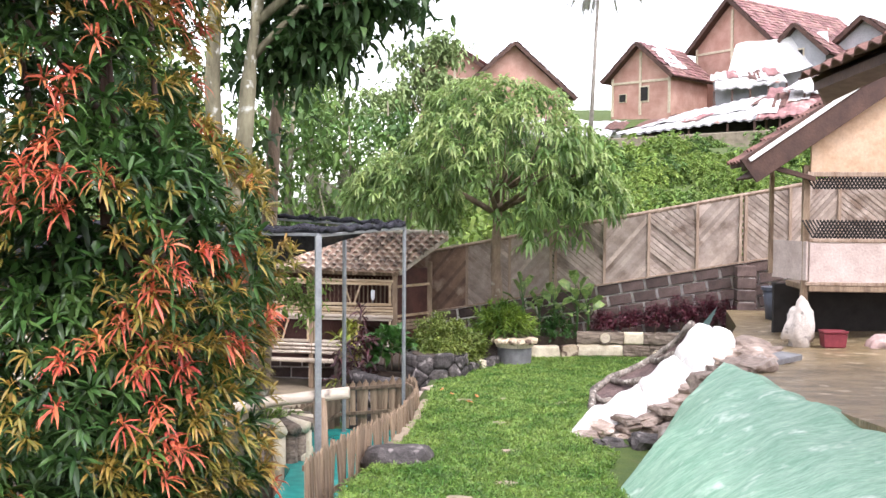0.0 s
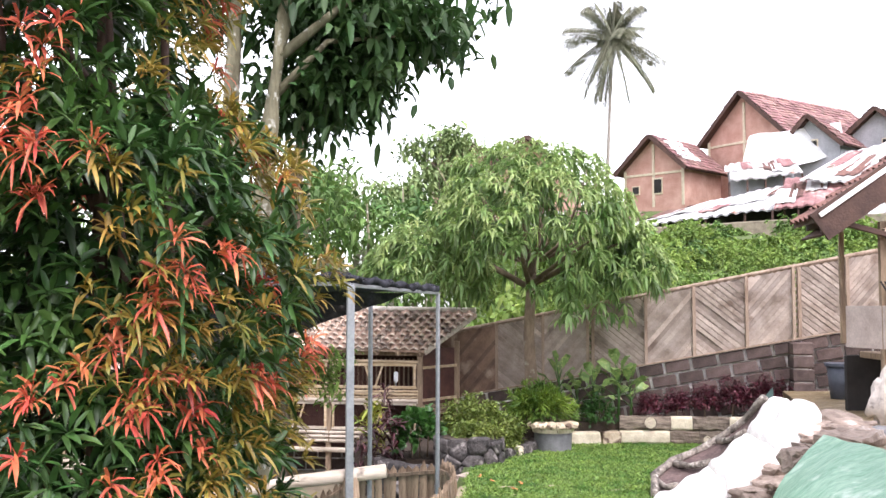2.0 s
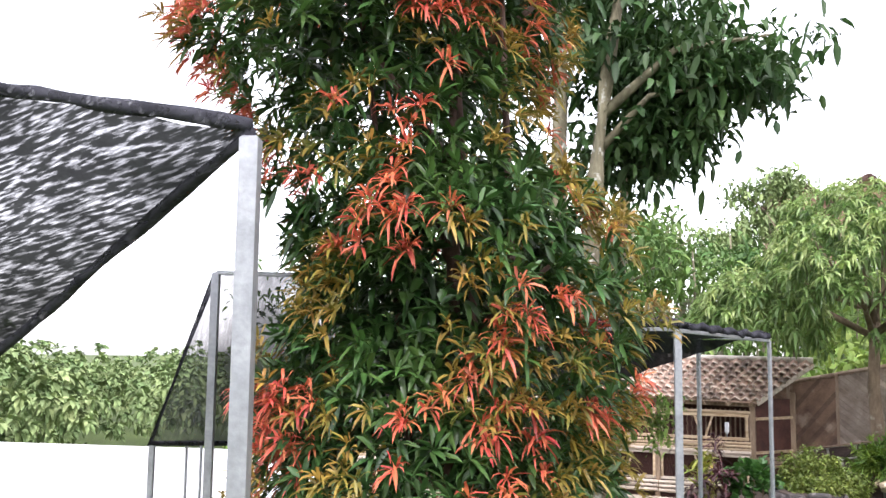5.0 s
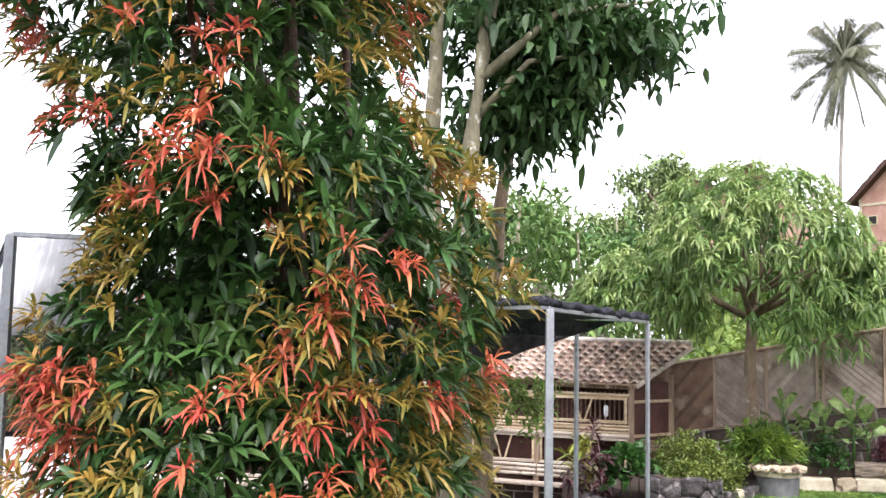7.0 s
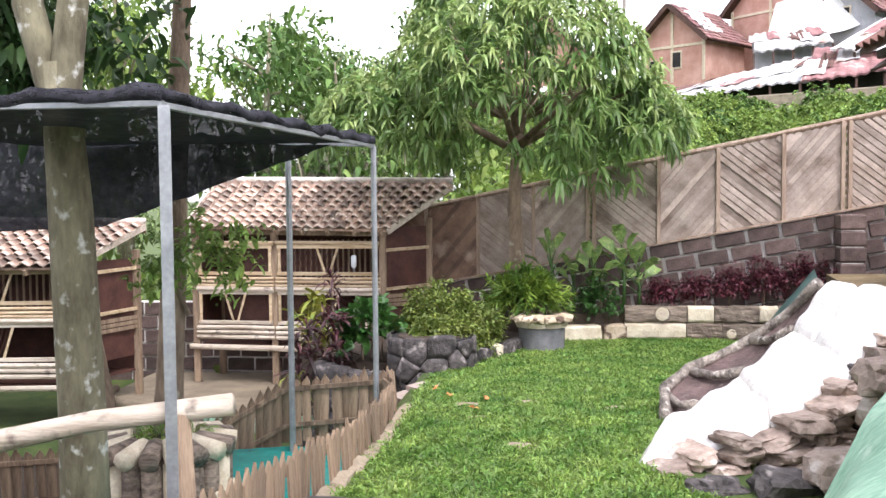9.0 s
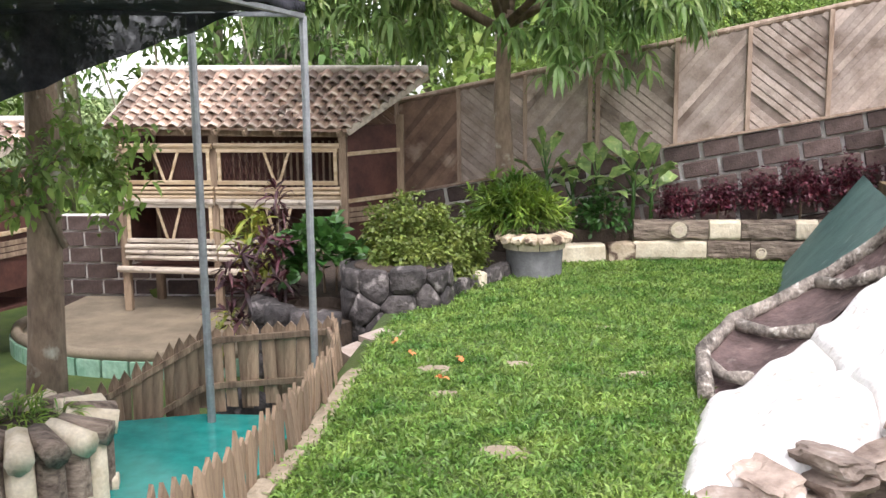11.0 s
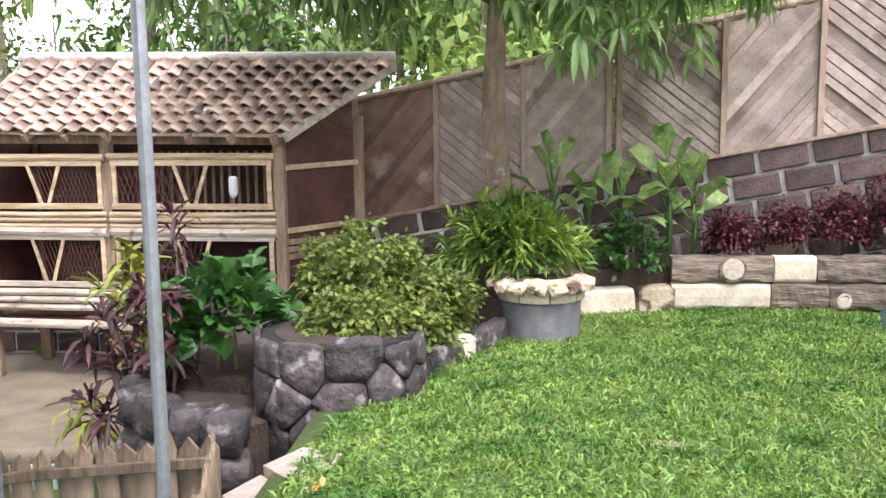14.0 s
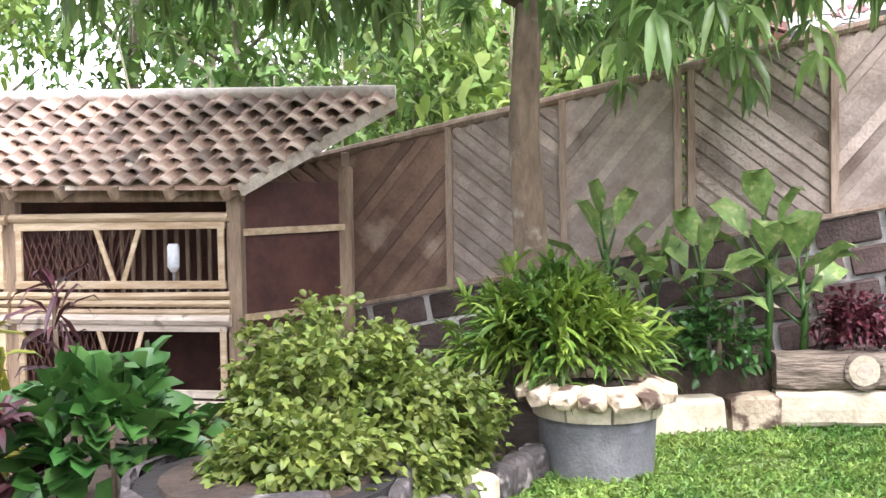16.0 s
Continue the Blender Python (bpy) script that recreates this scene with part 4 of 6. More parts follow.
for pts, hh, gap in ((PKL, 0.85, 0.085), (PKB, 0.72, 0.10)):
    d = 0.0
    while True:
        p, q = along(pts, d)
        if p is None:
            break
        w, h = gap * random.uniform(0.86, 1.08), hh + random.uniform(-0.03, 0.03)
        ht = random.uniform(-0.04, 0.03)
        sh = Shape()
        t = 0.018
        prof = [(-w / 2, -h), (w / 2, -h), (w / 2 * 0.95, -0.09), (random.uniform(-0.012, 0.012), ht), (-w / 2 * 0.95, -0.08)]
        n = len(prof)
        sh.add([(x, -t / 2, z) for x, z in prof] + [(x, t / 2, z) for x, z in prof], [tuple(range(n)), tuple(range(n, 2 * n))[::-1]] + [(i, n + i, n + (i + 1) % n, (i + 1) % n) for i in range(n)])
        ang = math.degrees(math.atan2(q.y, q.x))
        part("picket", sh, PICKET, pk, m=Matrix.Translation((p.x + 1.3, p.y + 6.5, p.z)) @ pose(0, 0, 0, random.uniform(-5, 5), random.uniform(-3, 3), ang + random.uniform(-6, 6)))
        d += gap * random.uniform(0.98, 1.12)
    for dz in (-0.14, -0.52):
        for a, b in zip(pts[:-1], pts[1:]):
            n = Vector((b[1] - a[1], a[0] - b[0], 0)).normalized() * (-0.03 if pts is PKL else 0.035)
            o = Vector((1.3, 6.5, dz))
            if pts is PKB:
                n = Vector((0, -0.035, 0))
            part("rail", Shape().beam(Vector(a) + n + o, Vector(b) + n + o, 0.03, 0.05), PICKET, pk)
lr = empty("log_rail", "pale horizontal log handrail on a short post", "handrail", (-1.7, -8.8, 0))
part("log", Shape().tube([(-1.9, 0.1, 0.90), (-1.05, 0.0, 1.03), (-0.5, 0, 1.15), (0.28, 0.02, 1.25)], [0.07, 0.066, 0.062, 0.06], 10, 0.08), PALEW, lr, smooth=True)
part("post", Shape().tube([(0.02, 0.0, -0.8), (0.0, 0.02, 0.4), (-0.02, 0.0, 1.20)], [0.08, 0.075, 0.07], 9, 0.12), POSTW, lr, smooth=True)
part("post", Shape().tube([(-1.8, 0.1, -0.8), (-1.8, 0.1, 0.90)], [0.08, 0.07], 9, 0.12), POSTW, lr, smooth=True)

# ---- two-storey animal hutches ----
def quad_pt(q, u, v):
    a, b, c, d = (Vector(p) for p in q)  # eave right, eave left, ridge left, ridge right
    return a.lerp(b, u).lerp(d.lerp(c, u), v)


tile_src = {}


def roof_tiles(parent, q, nu, nv, material):
    """Barrel clay tiles laid in courses over a four-cornered roof slope."""
    ew = (Vector(q[1]) - Vector(q[0])).length / nu
    eh = (Vector(q[3]) - Vector(q[0])).length / nv
    for k in range(3):
        sh = Shape()
        us, vs = np.linspace(-0.5, 0.56, 9), np.linspace(-0.62, 0.5, 3)
        f = lambda u, v: (u * ew, v * eh * 1.08, 0.027 * math.cos((u - 0.12) * 2 * math.pi) * (1.0 if abs(u - 0.12) < 0.5 else 0.9) + 0.014 - v * 0.035 + 0.004 * k * v)
        sh.grid(f, us, vs)
        n = len(sh.v)
        m = len(vs)
        sh.grid(lambda u, v: (f(u, v)[0], f(u, v)[1], f(u, v)[2] - 0.016), us, vs)
        sh.f = sh.f[: len(sh.f) // 2] + [t[::-1] for t in sh.f[len(sh.f) // 2:]]
        sh.f += [(i * m, n + i * m, n + (i + 1) * m, (i + 1) * m) for i in range(len(us) - 1)]
        tile_src[k] = sh.mesh("tile", material)
    for j in range(nv):
        for i in range(nu):
            u, v = (i + 0.5) / nu, (j + 0.5) / nv
            p = quad_pt(q, u, v)
            ex = (quad_pt(q, u - 0.01, v) - quad_pt(q, u + 0.01, v)).normalized()
            ey = (quad_pt(q, u, v + 0.01) - quad_pt(q, u, v - 0.01)).normalized()
            ez = ex.cross(ey).normalized()
            ey = ez.cross(ex)
            M = Matrix((ex, ey, ez)).transposed().to_4x4()
            M.translation = p + ez * (0.012 + random.uniform(-0.006, 0.008))
            part("tile", tile_src[random.randrange(3)], material, parent, m=M @ pose(0, 0, 0, random.uniform(-1.2, 1.2), random.uniform(-1.2, 1.2), random.uniform(-1.6, 1.6)))


def hutch(label, fl, fr, br, bl, zb, eave, ridge, nu, nv, bottle=True):
    """fl, fr, br, bl: corner posts in plan; eave: (right, left) and ridge: (right, left) roof corners."""
    h = empty("animal_hutch", label, "hutch", (fr[0], fr[1], zb))
    o = Vector((fr[0], fr[1], zb))
    F = lambda u, z, d=0.0: Vector((fl[0] + (fr[0] - fl[0]) * u, fl[1] + (fr[1] - fl[1]) * u - d, z)) - o
    Sd = lambda u, z, d=0.0: Vector((fr[0] + (br[0] - fr[0]) * u + d, fr[1] + (br[1] - fr[1]) * u, z)) - o
    # roof
    roof = part("roof", Shape().add([tuple(Vector(p) - o - Vector((0, 0, 0.02 + t))) for t in (0, 0.03) for p in (eave[0], eave[1], ridge[1], ridge[0])],
                                   [(0, 3, 2, 1), (4, 5, 6, 7), (0, 1, 5, 4), (1, 2, 6, 5), (2, 3, 7, 6), (3, 0, 4, 7)]), TILE, h, "clay barrel tile roof with pale ridge")
    q = [tuple(Vector(p) - o) for p in (eave[0], eave[1], ridge[1], ridge[0])]
    roof_tiles(roof, q, nu, nv, TILE)
    part("ridge_cap", Shape().tube([Vector(ridge[0]) - o + Vector((0.0, 0.03, 0.03)), Vector(ridge[1]) - o + Vector((-0.05, 0.03, 0.03))], 0.055, 8, 0.1), RIDGE, roof, smooth=True)
    for k in (0, 1):
        part("bargeboard", Shape().beam(Vector(eave[k]) - o - Vector((0, 0.03, 0.05)), Vector(ridge[k]) - o - Vector((0, -0.03, 0.05)), 0.03, 0.09), PALEW, roof)
    part("back_board", Shape().beam(Vector(ridge[0]) - o + Vector((0, 0.05, -0.08)), Vector(ridge[1]) - o + Vector((0, 0.05, -0.08)), 0.03, 0.14), POSTW, roof)
    for i in range(8):
        u = (i + 0.3) / 8
        a, b = quad_pt(q, u, 0.0) - Vector((0, 0.03, 0.09)), quad_pt(q, u, 1.0) - Vector((0, 0, 0.09))
        part("rafter", Shape().beam(a, b, 0.05, 0.08), POSTW, roof)
    zt = eave[0][2] - 0.06
    part("eave_beam", Shape().beam(F(-0.02, zt + 0.02), F(1.02, zt - 0.02), 0.07, 0.09), POSTW, h)
    # posts
    for p, top in ((F(0.0, 0), zt), (F(0.43, 0), zt), (F(1.0, 0), zt), (Sd(1.0, 0), zt + 0.2), (Vector((bl[0], bl[1], 0)) - o, zt + 0.2)):
        part("post", Shape().box((p.x, p.y, (top - zb) / 2), (0.10, 0.09, top - zb), jit=0.004), POSTW, h)
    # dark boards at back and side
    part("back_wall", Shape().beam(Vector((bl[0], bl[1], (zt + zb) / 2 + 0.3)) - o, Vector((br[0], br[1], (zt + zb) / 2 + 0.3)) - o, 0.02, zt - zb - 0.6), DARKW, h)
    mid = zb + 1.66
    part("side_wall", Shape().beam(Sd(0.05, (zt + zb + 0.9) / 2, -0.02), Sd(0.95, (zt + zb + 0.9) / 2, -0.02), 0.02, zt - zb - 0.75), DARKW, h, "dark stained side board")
    # added dark board that keeps daylight out of the hutch's far end
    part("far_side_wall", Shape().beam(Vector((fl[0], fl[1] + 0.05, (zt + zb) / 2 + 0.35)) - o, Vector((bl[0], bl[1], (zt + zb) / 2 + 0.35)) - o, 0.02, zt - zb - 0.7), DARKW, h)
    for z in (zb + 1.5, zb + 2.1):
        part("side_rail", Shape().beam(Sd(0, z, 0.02), Sd(1, z + 0.02, 0.02), 0.03, 0.05), BAMBOO, h)
    for z in (zb + 1.25, zb + 1.32, zb + 1.39):
        part("side_slat", Shape().beam(Sd(0, z, 0.02), Sd(1, z, 0.02), 0.02, 0.055), POSTW, h)
    for z in (zb + 0.62, zb + 1.45):
        fa, fb = F(0.02, z, -0.05), F(0.98, z, -0.05)
        part("floor_board", Shape().add([tuple(fa), tuple(fb), tuple(Sd(0.95, z)), tuple(Vector((bl[0], bl[1], z)) - o)] + [tuple(Vector(p) - Vector((0, 0, 0.03))) for p in (fa, fb, Sd(0.95, z), Vector((bl[0], bl[1], z)) - o)],
                                        [(0, 1, 2, 3), (7, 6, 5, 4), (0, 4, 5, 1), (1, 5, 6, 2), (2, 6, 7, 3), (3, 7, 4, 0)]), DARKW, h)
    # fronts: two bays on two storeys
    dz = zb
    for (u0, u1) in ((0.02, 0.42), (0.45, 0.98)):
        for lo, hi, slats, thick in ((0.97, 1.44, 3, 0.075), (1.74, 2.16, 4, 0.058)):
            door = part("door", Shape().beam(F(u0, dz + hi, 0.055), F(u1, dz + hi, 0.055), 0.03, 0.06), PALEW if lo < 1 else BAMBOO, h, "bamboo-framed hatch")
            part("rail", Shape().beam(F(u0, dz + lo, 0.055), F(u1, dz + lo, 0.055), 0.03, 0.055), PALEW if lo < 1 else BAMBOO, door)
            for u in (u0 + 0.01, u1 - 0.01):
                part("stile", Shape().beam(F(u, dz + lo, 0.055), F(u, dz + hi, 0.055), 0.03, 0.045), BAMBOO, door)
            um = (u0 + u1) / 2
            for s in (-1, 1):
                part("brace", Shape().beam(F(um + s * 0.012, dz + lo + 0.02, 0.06), F(um + s * 0.055, dz + hi - 0.02, 0.06), 0.018, 0.035), BAMBOO, door)
            # wire lattice over half of the opening
            lat = Shape()
            for k in range(14):
                uu = um + (u1 - um) * k / 14 if (u0 < 0.3) else u0 + (um - u0) * k / 14
                for s in (-1, 1):
                    e = uu + s * 0.05
                    e = min(max(e, u0), u1)
                    lat.beam(F(uu, dz + lo, 0.02), F(e, dz + hi, 0.02), 0.006, 0.010)
            part("lattice", lat, DARKW, door)
            for k in range(slats):
                z = dz + lo - 0.045 - thick * (k + 0.5)
                part("slat", Shape().tube([F(u0 - 0.01, z, 0.06), F((u0 + u1) / 2, z + random.uniform(-0.012, 0.012), 0.065), F(u1 + 0.01, z, 0.06)], thick * 0.46, 7, 0.1), PALEW if lo < 1 else BAMBOO, h)
            part("head_rail", Shape().tube([F(u0 - 0.01, dz + hi + 0.06, 0.06), F(u1 + 0.01, dz + hi + 0.05, 0.06)], 0.045 if lo < 1 else 0.035, 8, 0.08), PALEW if lo < 1 else BAMBOO, h)
    part("bench_rail", Shape().tube([F(-0.03, dz + 0.58, 0.08), F(0.5, dz + 0.57, 0.09), F(1.02, dz + 0.58, 0.08)], 0.045, 8, 0.1), PALEW, h)
    for i in range(17):
        u = 0.47 + 0.5 * i / 17
        part("back_bar", Shape().beam(F(u, dz + 1.5, -0.45), F(u, dz + 2.25, -0.45), 0.02, 0.03), POSTW, h)
    return h


hutch("two-storey bamboo animal hutch with clay tile roof", (-5.17, 0.90), (-2.14, 0.66), (-1.5, 1.35), (-5.0, 1.62), -0.53,
      ((-2.02, 0.44, 1.91), (-5.32, 0.78, 1.97)), ((-1.14, 1.56, 2.60), (-5.05, 1.62, 2.66)), 19, 9)
hutch("second bamboo animal hutch with clay tile roof under the trees", (-9.3, -1.7), (-6.12, -1.40), (-5.72, -0.10), (-9.0, 0.0), -0.75,
      ((-6.0, -1.65, 1.50), (-9.4, -1.95, 1.50)), ((-5.62, 0.0, 2.02), (-9.3, 0.0, 2.06)), 19, 9)
btl = empty("drinker_bottle", "clear plastic drinker bottle hanging in the hutch", "bottle", (-2.58, 0.62, 1.24))
part("body", Shape().tube([(0, 0, 0.06), (0, 0, 0.1), (0, 0, 0.24), (0, 0, 0.26)], [0.02, 0.042, 0.042, 0.03], 12), BOTTLE, btl, smooth=True)
part("nozzle", Shape().tube([(0, 0, 0), (0, 0, 0.06)], [0.008, 0.012], 8), STEEL, btl)

# ---- shade net frames ----
nodes, links = NETM.node_tree.nodes, NETM.node_tree.links
tr = nodes.new("ShaderNodeBsdfTransparent")
mx = nodes.new("ShaderNodeMixShader")
wv = nodes.new("ShaderNodeTexNoise")
wv.inputs["Scale"].default_value = 13.0
wv.inputs["Detail"].default_value = 8
mpn = nodes.new("ShaderNodeMapping")
mpn.inputs["Scale"].default_value = (1, 7, 1)
tcn = nodes.new("ShaderNodeTexCoord")
links.new(tcn.outputs["Object"], mpn.inputs["Vector"])
links.new(mpn.outputs[0], wv.inputs["Vector"])
mrn = nodes.new("ShaderNodeMapRange")
mrn.inputs[1].default_value, mrn.inputs[2].default_value, mrn.inputs[3].default_value, mrn.inputs[4].default_value = 0.48, 0.74, 0.02, 0.6
links.new(wv.outputs[0], mrn.inputs[0])
wide = nodes.new("ShaderNodeTexNoise")
wide.inputs["Scale"].default_value, wide.inputs["Detail"].default_value = 1.4, 2
links.new(tcn.outputs["Object"], wide.inputs["Vector"])
wr_ = nodes.new("ShaderNodeMapRange")
wr_.inputs[1].default_value, wr_.inputs[2].default_value = 0.40, 0.60
wr_.inputs[3].default_value, wr_.inputs[4].default_value = 0.25, 1.0
links.new(wide.outputs[0], wr_.inputs[0])
wm = nodes.new("ShaderNodeMath")
wm.operation = "MULTIPLY"
links.new(mrn.outputs[0], wm.inputs[0])
links.new(wr_.outputs[0], wm.inputs[1])
links.new(wm.outputs[0], mx.inputs[0])
links.new(nodes["Principled BSDF"].outputs[0], mx.inputs[1])
links.new(tr.outputs[0], mx.inputs[2])
links.new(mx.outputs[0], nodes["Material Output"].inputs["Surface"])


def pole(parent, x, y, z0, z1, r=0.035, square=True, lean=(0, 0)):
    s = Shape().box((0, 0, (z1 - z0) / 2), (r * 2, r * 2, z1 - z0)) if square else Shape().tube([(0, 0, 0), (lean[0], lean[1], z1 - z0)], r, 10)
    return part("pole", s, STEEL, parent, m=Matrix.Translation((x, y, z0)) @ pose(0, 0, 0, 0, 0, 20))


NETD = NETM.copy()
NETD.name = "dense_shade_net"
NETD.node_tree.nodes[mrn.name].inputs[4].default_value = 0.10
NETL = NETM.copy()
NETL.name = "thin_shade_net"
NETL.node_tree.nodes[mrn.name].inputs[3].default_value = 0.40


def net(parent, corners, sag=0.12, n=14, name="net", material=NETM):
    sh = Shape()
    a, b, c, d = (Vector(p) for p in corners)
    sh.grid(lambda u, v: a.lerp(b, u).lerp(d.lerp(c, u), v) - Vector((0, 0, sag * 4 * u * (1 - u) * 4 * v * (1 - v) * 0.6 + 0.03 * noise.noise(Vector((u * 9, v * 9, sag))))), np.linspace(0, 1, n), np.linspace(0, 1, n))
    return part(name, sh, material, parent, "black shade netting", smooth=True)


shade = empty("pond_shade_frame", "steel pole frame with black shade net over the pond", "shade frame")
pole(shade, -1.72, -8.9, -0.8, 2.86, 0.031)
pole(shade, -2.28, -4.28, -0.8, 3.0, 0.032, False)
pole(shade, -1.33, -4.72, 0.1, 2.86, 0.028, False)
pole(shade, -5.2, -8.6, -0.8, 2.9, 0.035)
for a, b in (((-1.72, -8.9, 2.86), (-1.33, -4.72, 2.86)), ((-1.72, -8.9, 2.87), (-5.2, -8.6, 2.9)), ((-1.33, -4.72, 2.87), (-3.6, -4.1, 2.98))):
    part("beam", Shape().beam(a, b, 0.035, 0.035), STEEL, shade)
    part("rolled_edge", Shape().tube([Vector(a).lerp(Vector(b), t) + Vector((0, 0, 0.05 + 0.02 * math.sin(t * 40))) for t in np.linspace(0, 1, 24)], 0.036, 7, 0.5), NETM, shade, smooth=True)
net(shade, ((-1.72, -8.9, 2.9), (-5.2, -8.6, 2.95), (-4.2, -5.6, 2.86), (-1.35, -4.72, 2.9)), 0.08, material=NETD)
net(shade, ((-1.65, -5.1, 2.86), (-6.6, -5.8, 2.98), (-6.6, -5.7, 2.05), (-3.75, -5.35, 2.12)), 0.05, name="drape", material=NETD)

sh2 = empty("path_shade_frame", "steel post frame with torn black shade net", "shade frame")
pole(sh2, -1.93, -15.1, 0.6, 3.28, 0.03)
pole(sh2, -6.5, -16.5, -0.5, 3.5, 0.045)
net(sh2, ((-1.93, -15.1, 3.30), (-4.5, -16.3, 3.66), (-6.8, -15.2, 2.5), (-5.0, -14.2, 1.9)), 0.05)
part("rolled_edge", Shape().tube([Vector((-1.93, -15.1, 3.30)).lerp(Vector((-5.0, -14.2, 1.9)), t) for t in np.linspace(0, 1, 30)], 0.02, 7, 0.35), NETM, sh2, smooth=True)
part("rolled_edge", Shape().tube([Vector((-1.93, -15.1, 3.32)).lerp(Vector((-4.5, -16.3, 3.69)), t) for t in np.linspace(0, 1, 30)], 0.024, 7, 0.35), NETM, sh2, smooth=True)
sh3 = empty("far_shade_frame", "small steel frame draped with shade net", "shade frame")
pole(sh3, -4.1, -12.4, -0.5, 3.13, 0.025)
pole(sh3, -4.55, -12.42, -0.5, 2.0, 0.018)
for x in (-4.36, -4.24, -3.8, -3.6):
    pole(sh3, x, -12.3, -0.5, 2.0, 0.010, False)
net(sh3, ((-4.1, -12.4, 3.12), (-4.56, -12.43, 2.0), (-3.3, -11.9, 2.02), (-3.3, -11.9, 3.12)), 0.0, material=NETL)
part("rolled_edge", Shape().tube([(-4.1, -12.4, 3.13), (-4.56, -12.43, 2.0), (-3.3, -11.9, 2.02)], 0.022, 7, 0.3), NETM, sh3, smooth=True)
part("beam", Shape().beam((-4.1, -12.4, 3.13), (-3.3, -11.9, 3.13), 0.03, 0.03), STEEL, sh3)
wr = Shape().prism([(-13, -13.5), (-4.9, -10.6), (-5.6, -8.2), (-8.5, -6.2), (-20, -9)], 0.9, lambda x, y: 1.27)
thing("white_roof_sheet", wr, WHITECAP, "white sheet roof of a low shed in the valley", "roof")

# ---- hut on stilts ----
hut = empty("stilt_hut", "timber hut with ochre gable, railing boards and tiled roof", "hut", (4.5, -4.2, 1.25))
H = lambda x, y, z: (x - 4.5, y + 4.2, z - 1.25)
for x, y in ((4.42, -4.30), (5.75, -4.35), (7.2, -4.4), (9.0, -4.4)):
    part("post", Shape().box(H(x, y, 2.5), (0.09, 0.09, 2.6), jit=0.004), POSTW, hut)
part("post", Shape().box(H(4.12, -3.6, 3.0), (0.06, 0.06, 1.6)), POSTW, hut)
part("floor_deck", Shape().box(H(7.1, -3.85, 2.04), (5.3, 1.2, 0.09)), POSTW, hut)
part("railing_board", Shape().box(H(7.0, -4.42, 2.42), (5.1, 0.03, 0.58), jit=0.004), FADEDB, hut, "faded pinkish railing board")
part("railing_board", Shape().beam(H(4.42, -4.42, 2.43), H(4.16, -3.6, 2.43), 0.03, 0.56), FADEDB, hut, "peeling pale side board")
part("rail_cap", Shape().box(H(7.0, -4.42, 2.73), (5.1, 0.06, 0.05)), BATTEN, hut)
part("rail_foot", Shape().box(H(7.0, -4.43, 2.11), (5.2, 0.06, 0.05)), BATTEN, hut)
mesh_l = Shape()
for k in range(90):
    x = 4.5 + 0.05 * k
    for s in (-1, 1):
        for z0, z1 in ((2.76, 3.02), (3.46, 3.64)):
            mesh_l.beam(H(x, -4.40, z0), H(x + s * (z1 - z0) * 0.6, -4.40, z1), 0.010, 0.022)
tagged(part("lattice", mesh_l, DARK, hut, "dark crossed lattice strips"), kind="stuff")
for x in (5.62, 7.3):
    part("pale_post", Shape().box(H(x, -4.44, 3.28), (0.05, 0.04, 1.0)), PALEW, hut)
part("head_beam", Shape().box(H(7.0, -4.40, 3.67), (5.2, 0.08, 0.07)), BATTEN, hut)
gab = Shape().add([H(4.45, -4.42, 3.69), H(9.4, -4.42, 3.69), H(9.4, -4.42, 6.4), H(6.9, -4.42, 6.0), H(4.45, -4.42, 4.45)] + [H(4.45, -4.36, 3.69), H(9.4, -4.36, 3.69), H(9.4, -4.36, 6.4), H(6.9, -4.36, 6.0), H(4.45, -4.36, 4.45)],
                  [(0, 1, 2, 3, 4), (9, 8, 7, 6, 5), (0, 5, 6, 1), (1, 6, 7, 2), (2, 7, 8, 3), (3, 8, 9, 4), (4, 9, 5, 0)])
part("gable", gab, YELLOW, hut, "ochre plaster gable")
# lower roof: slope to the lawn side, with bargeboard and soffit
lo_e, lo_r = Vector((3.52, -4.0, 3.775)), Vector((6.9, -4.0, 6.14))
b_e, b_r = Vector((3.52, -3.5, 3.775)), Vector((6.9, -3.5, 6.14))
slab = Shape().add([H(*(p + Vector((0, 0, z)))) for z in (0, 0.07) for p in (lo_e + Vector((0, -0.55, 0)), lo_r + Vector((0, -0.55, 0)), b_r, b_e)], [(3, 2, 1, 0), (4, 5, 6, 7), (0, 1, 5, 4), (1, 2, 6, 5), (2, 3, 7, 6), (3, 0, 4, 7)])
roofh = part("roof", slab, BROWNT, hut, "dark tiled roof with white bargeboard")
part("bargeboard", Shape().beam(H(3.54, -4.58, 3.705), H(6.9, -4.58, 6.05), 0.05, 0.40), BROWNT, roofh)
part("soffit_board", Shape().beam(H(3.58, -4.1, 3.605), H(6.9, -4.1, 5.92), 0.9, 0.03), BROWNT, roofh)
part("white_trim", Shape().beam(H(3.54, -4.62, 3.855), H(6.9, -4.62, 6.21), 0.03, 0.06), WHITET, roofh, "white painted trim strip")
for k in range(4):
    t = 0.05 + 0.27 * k
    p = Vector((3.56, -4.5, 3.71)).lerp(Vector((6.9, -4.5, 6.06)), t)
    part("purlin", Shape().beam(H(p.x, -4.55, p.z - 0.04), H(p.x, -3.5, p.z - 0.04), 0.08, 0.09), BROWNT, roofh)
part("brace", Shape().beam(H(3.75, -4.5, 3.80), H(4.5, -4.42, 3.60), 0.06, 0.07), BROWNT, hut)
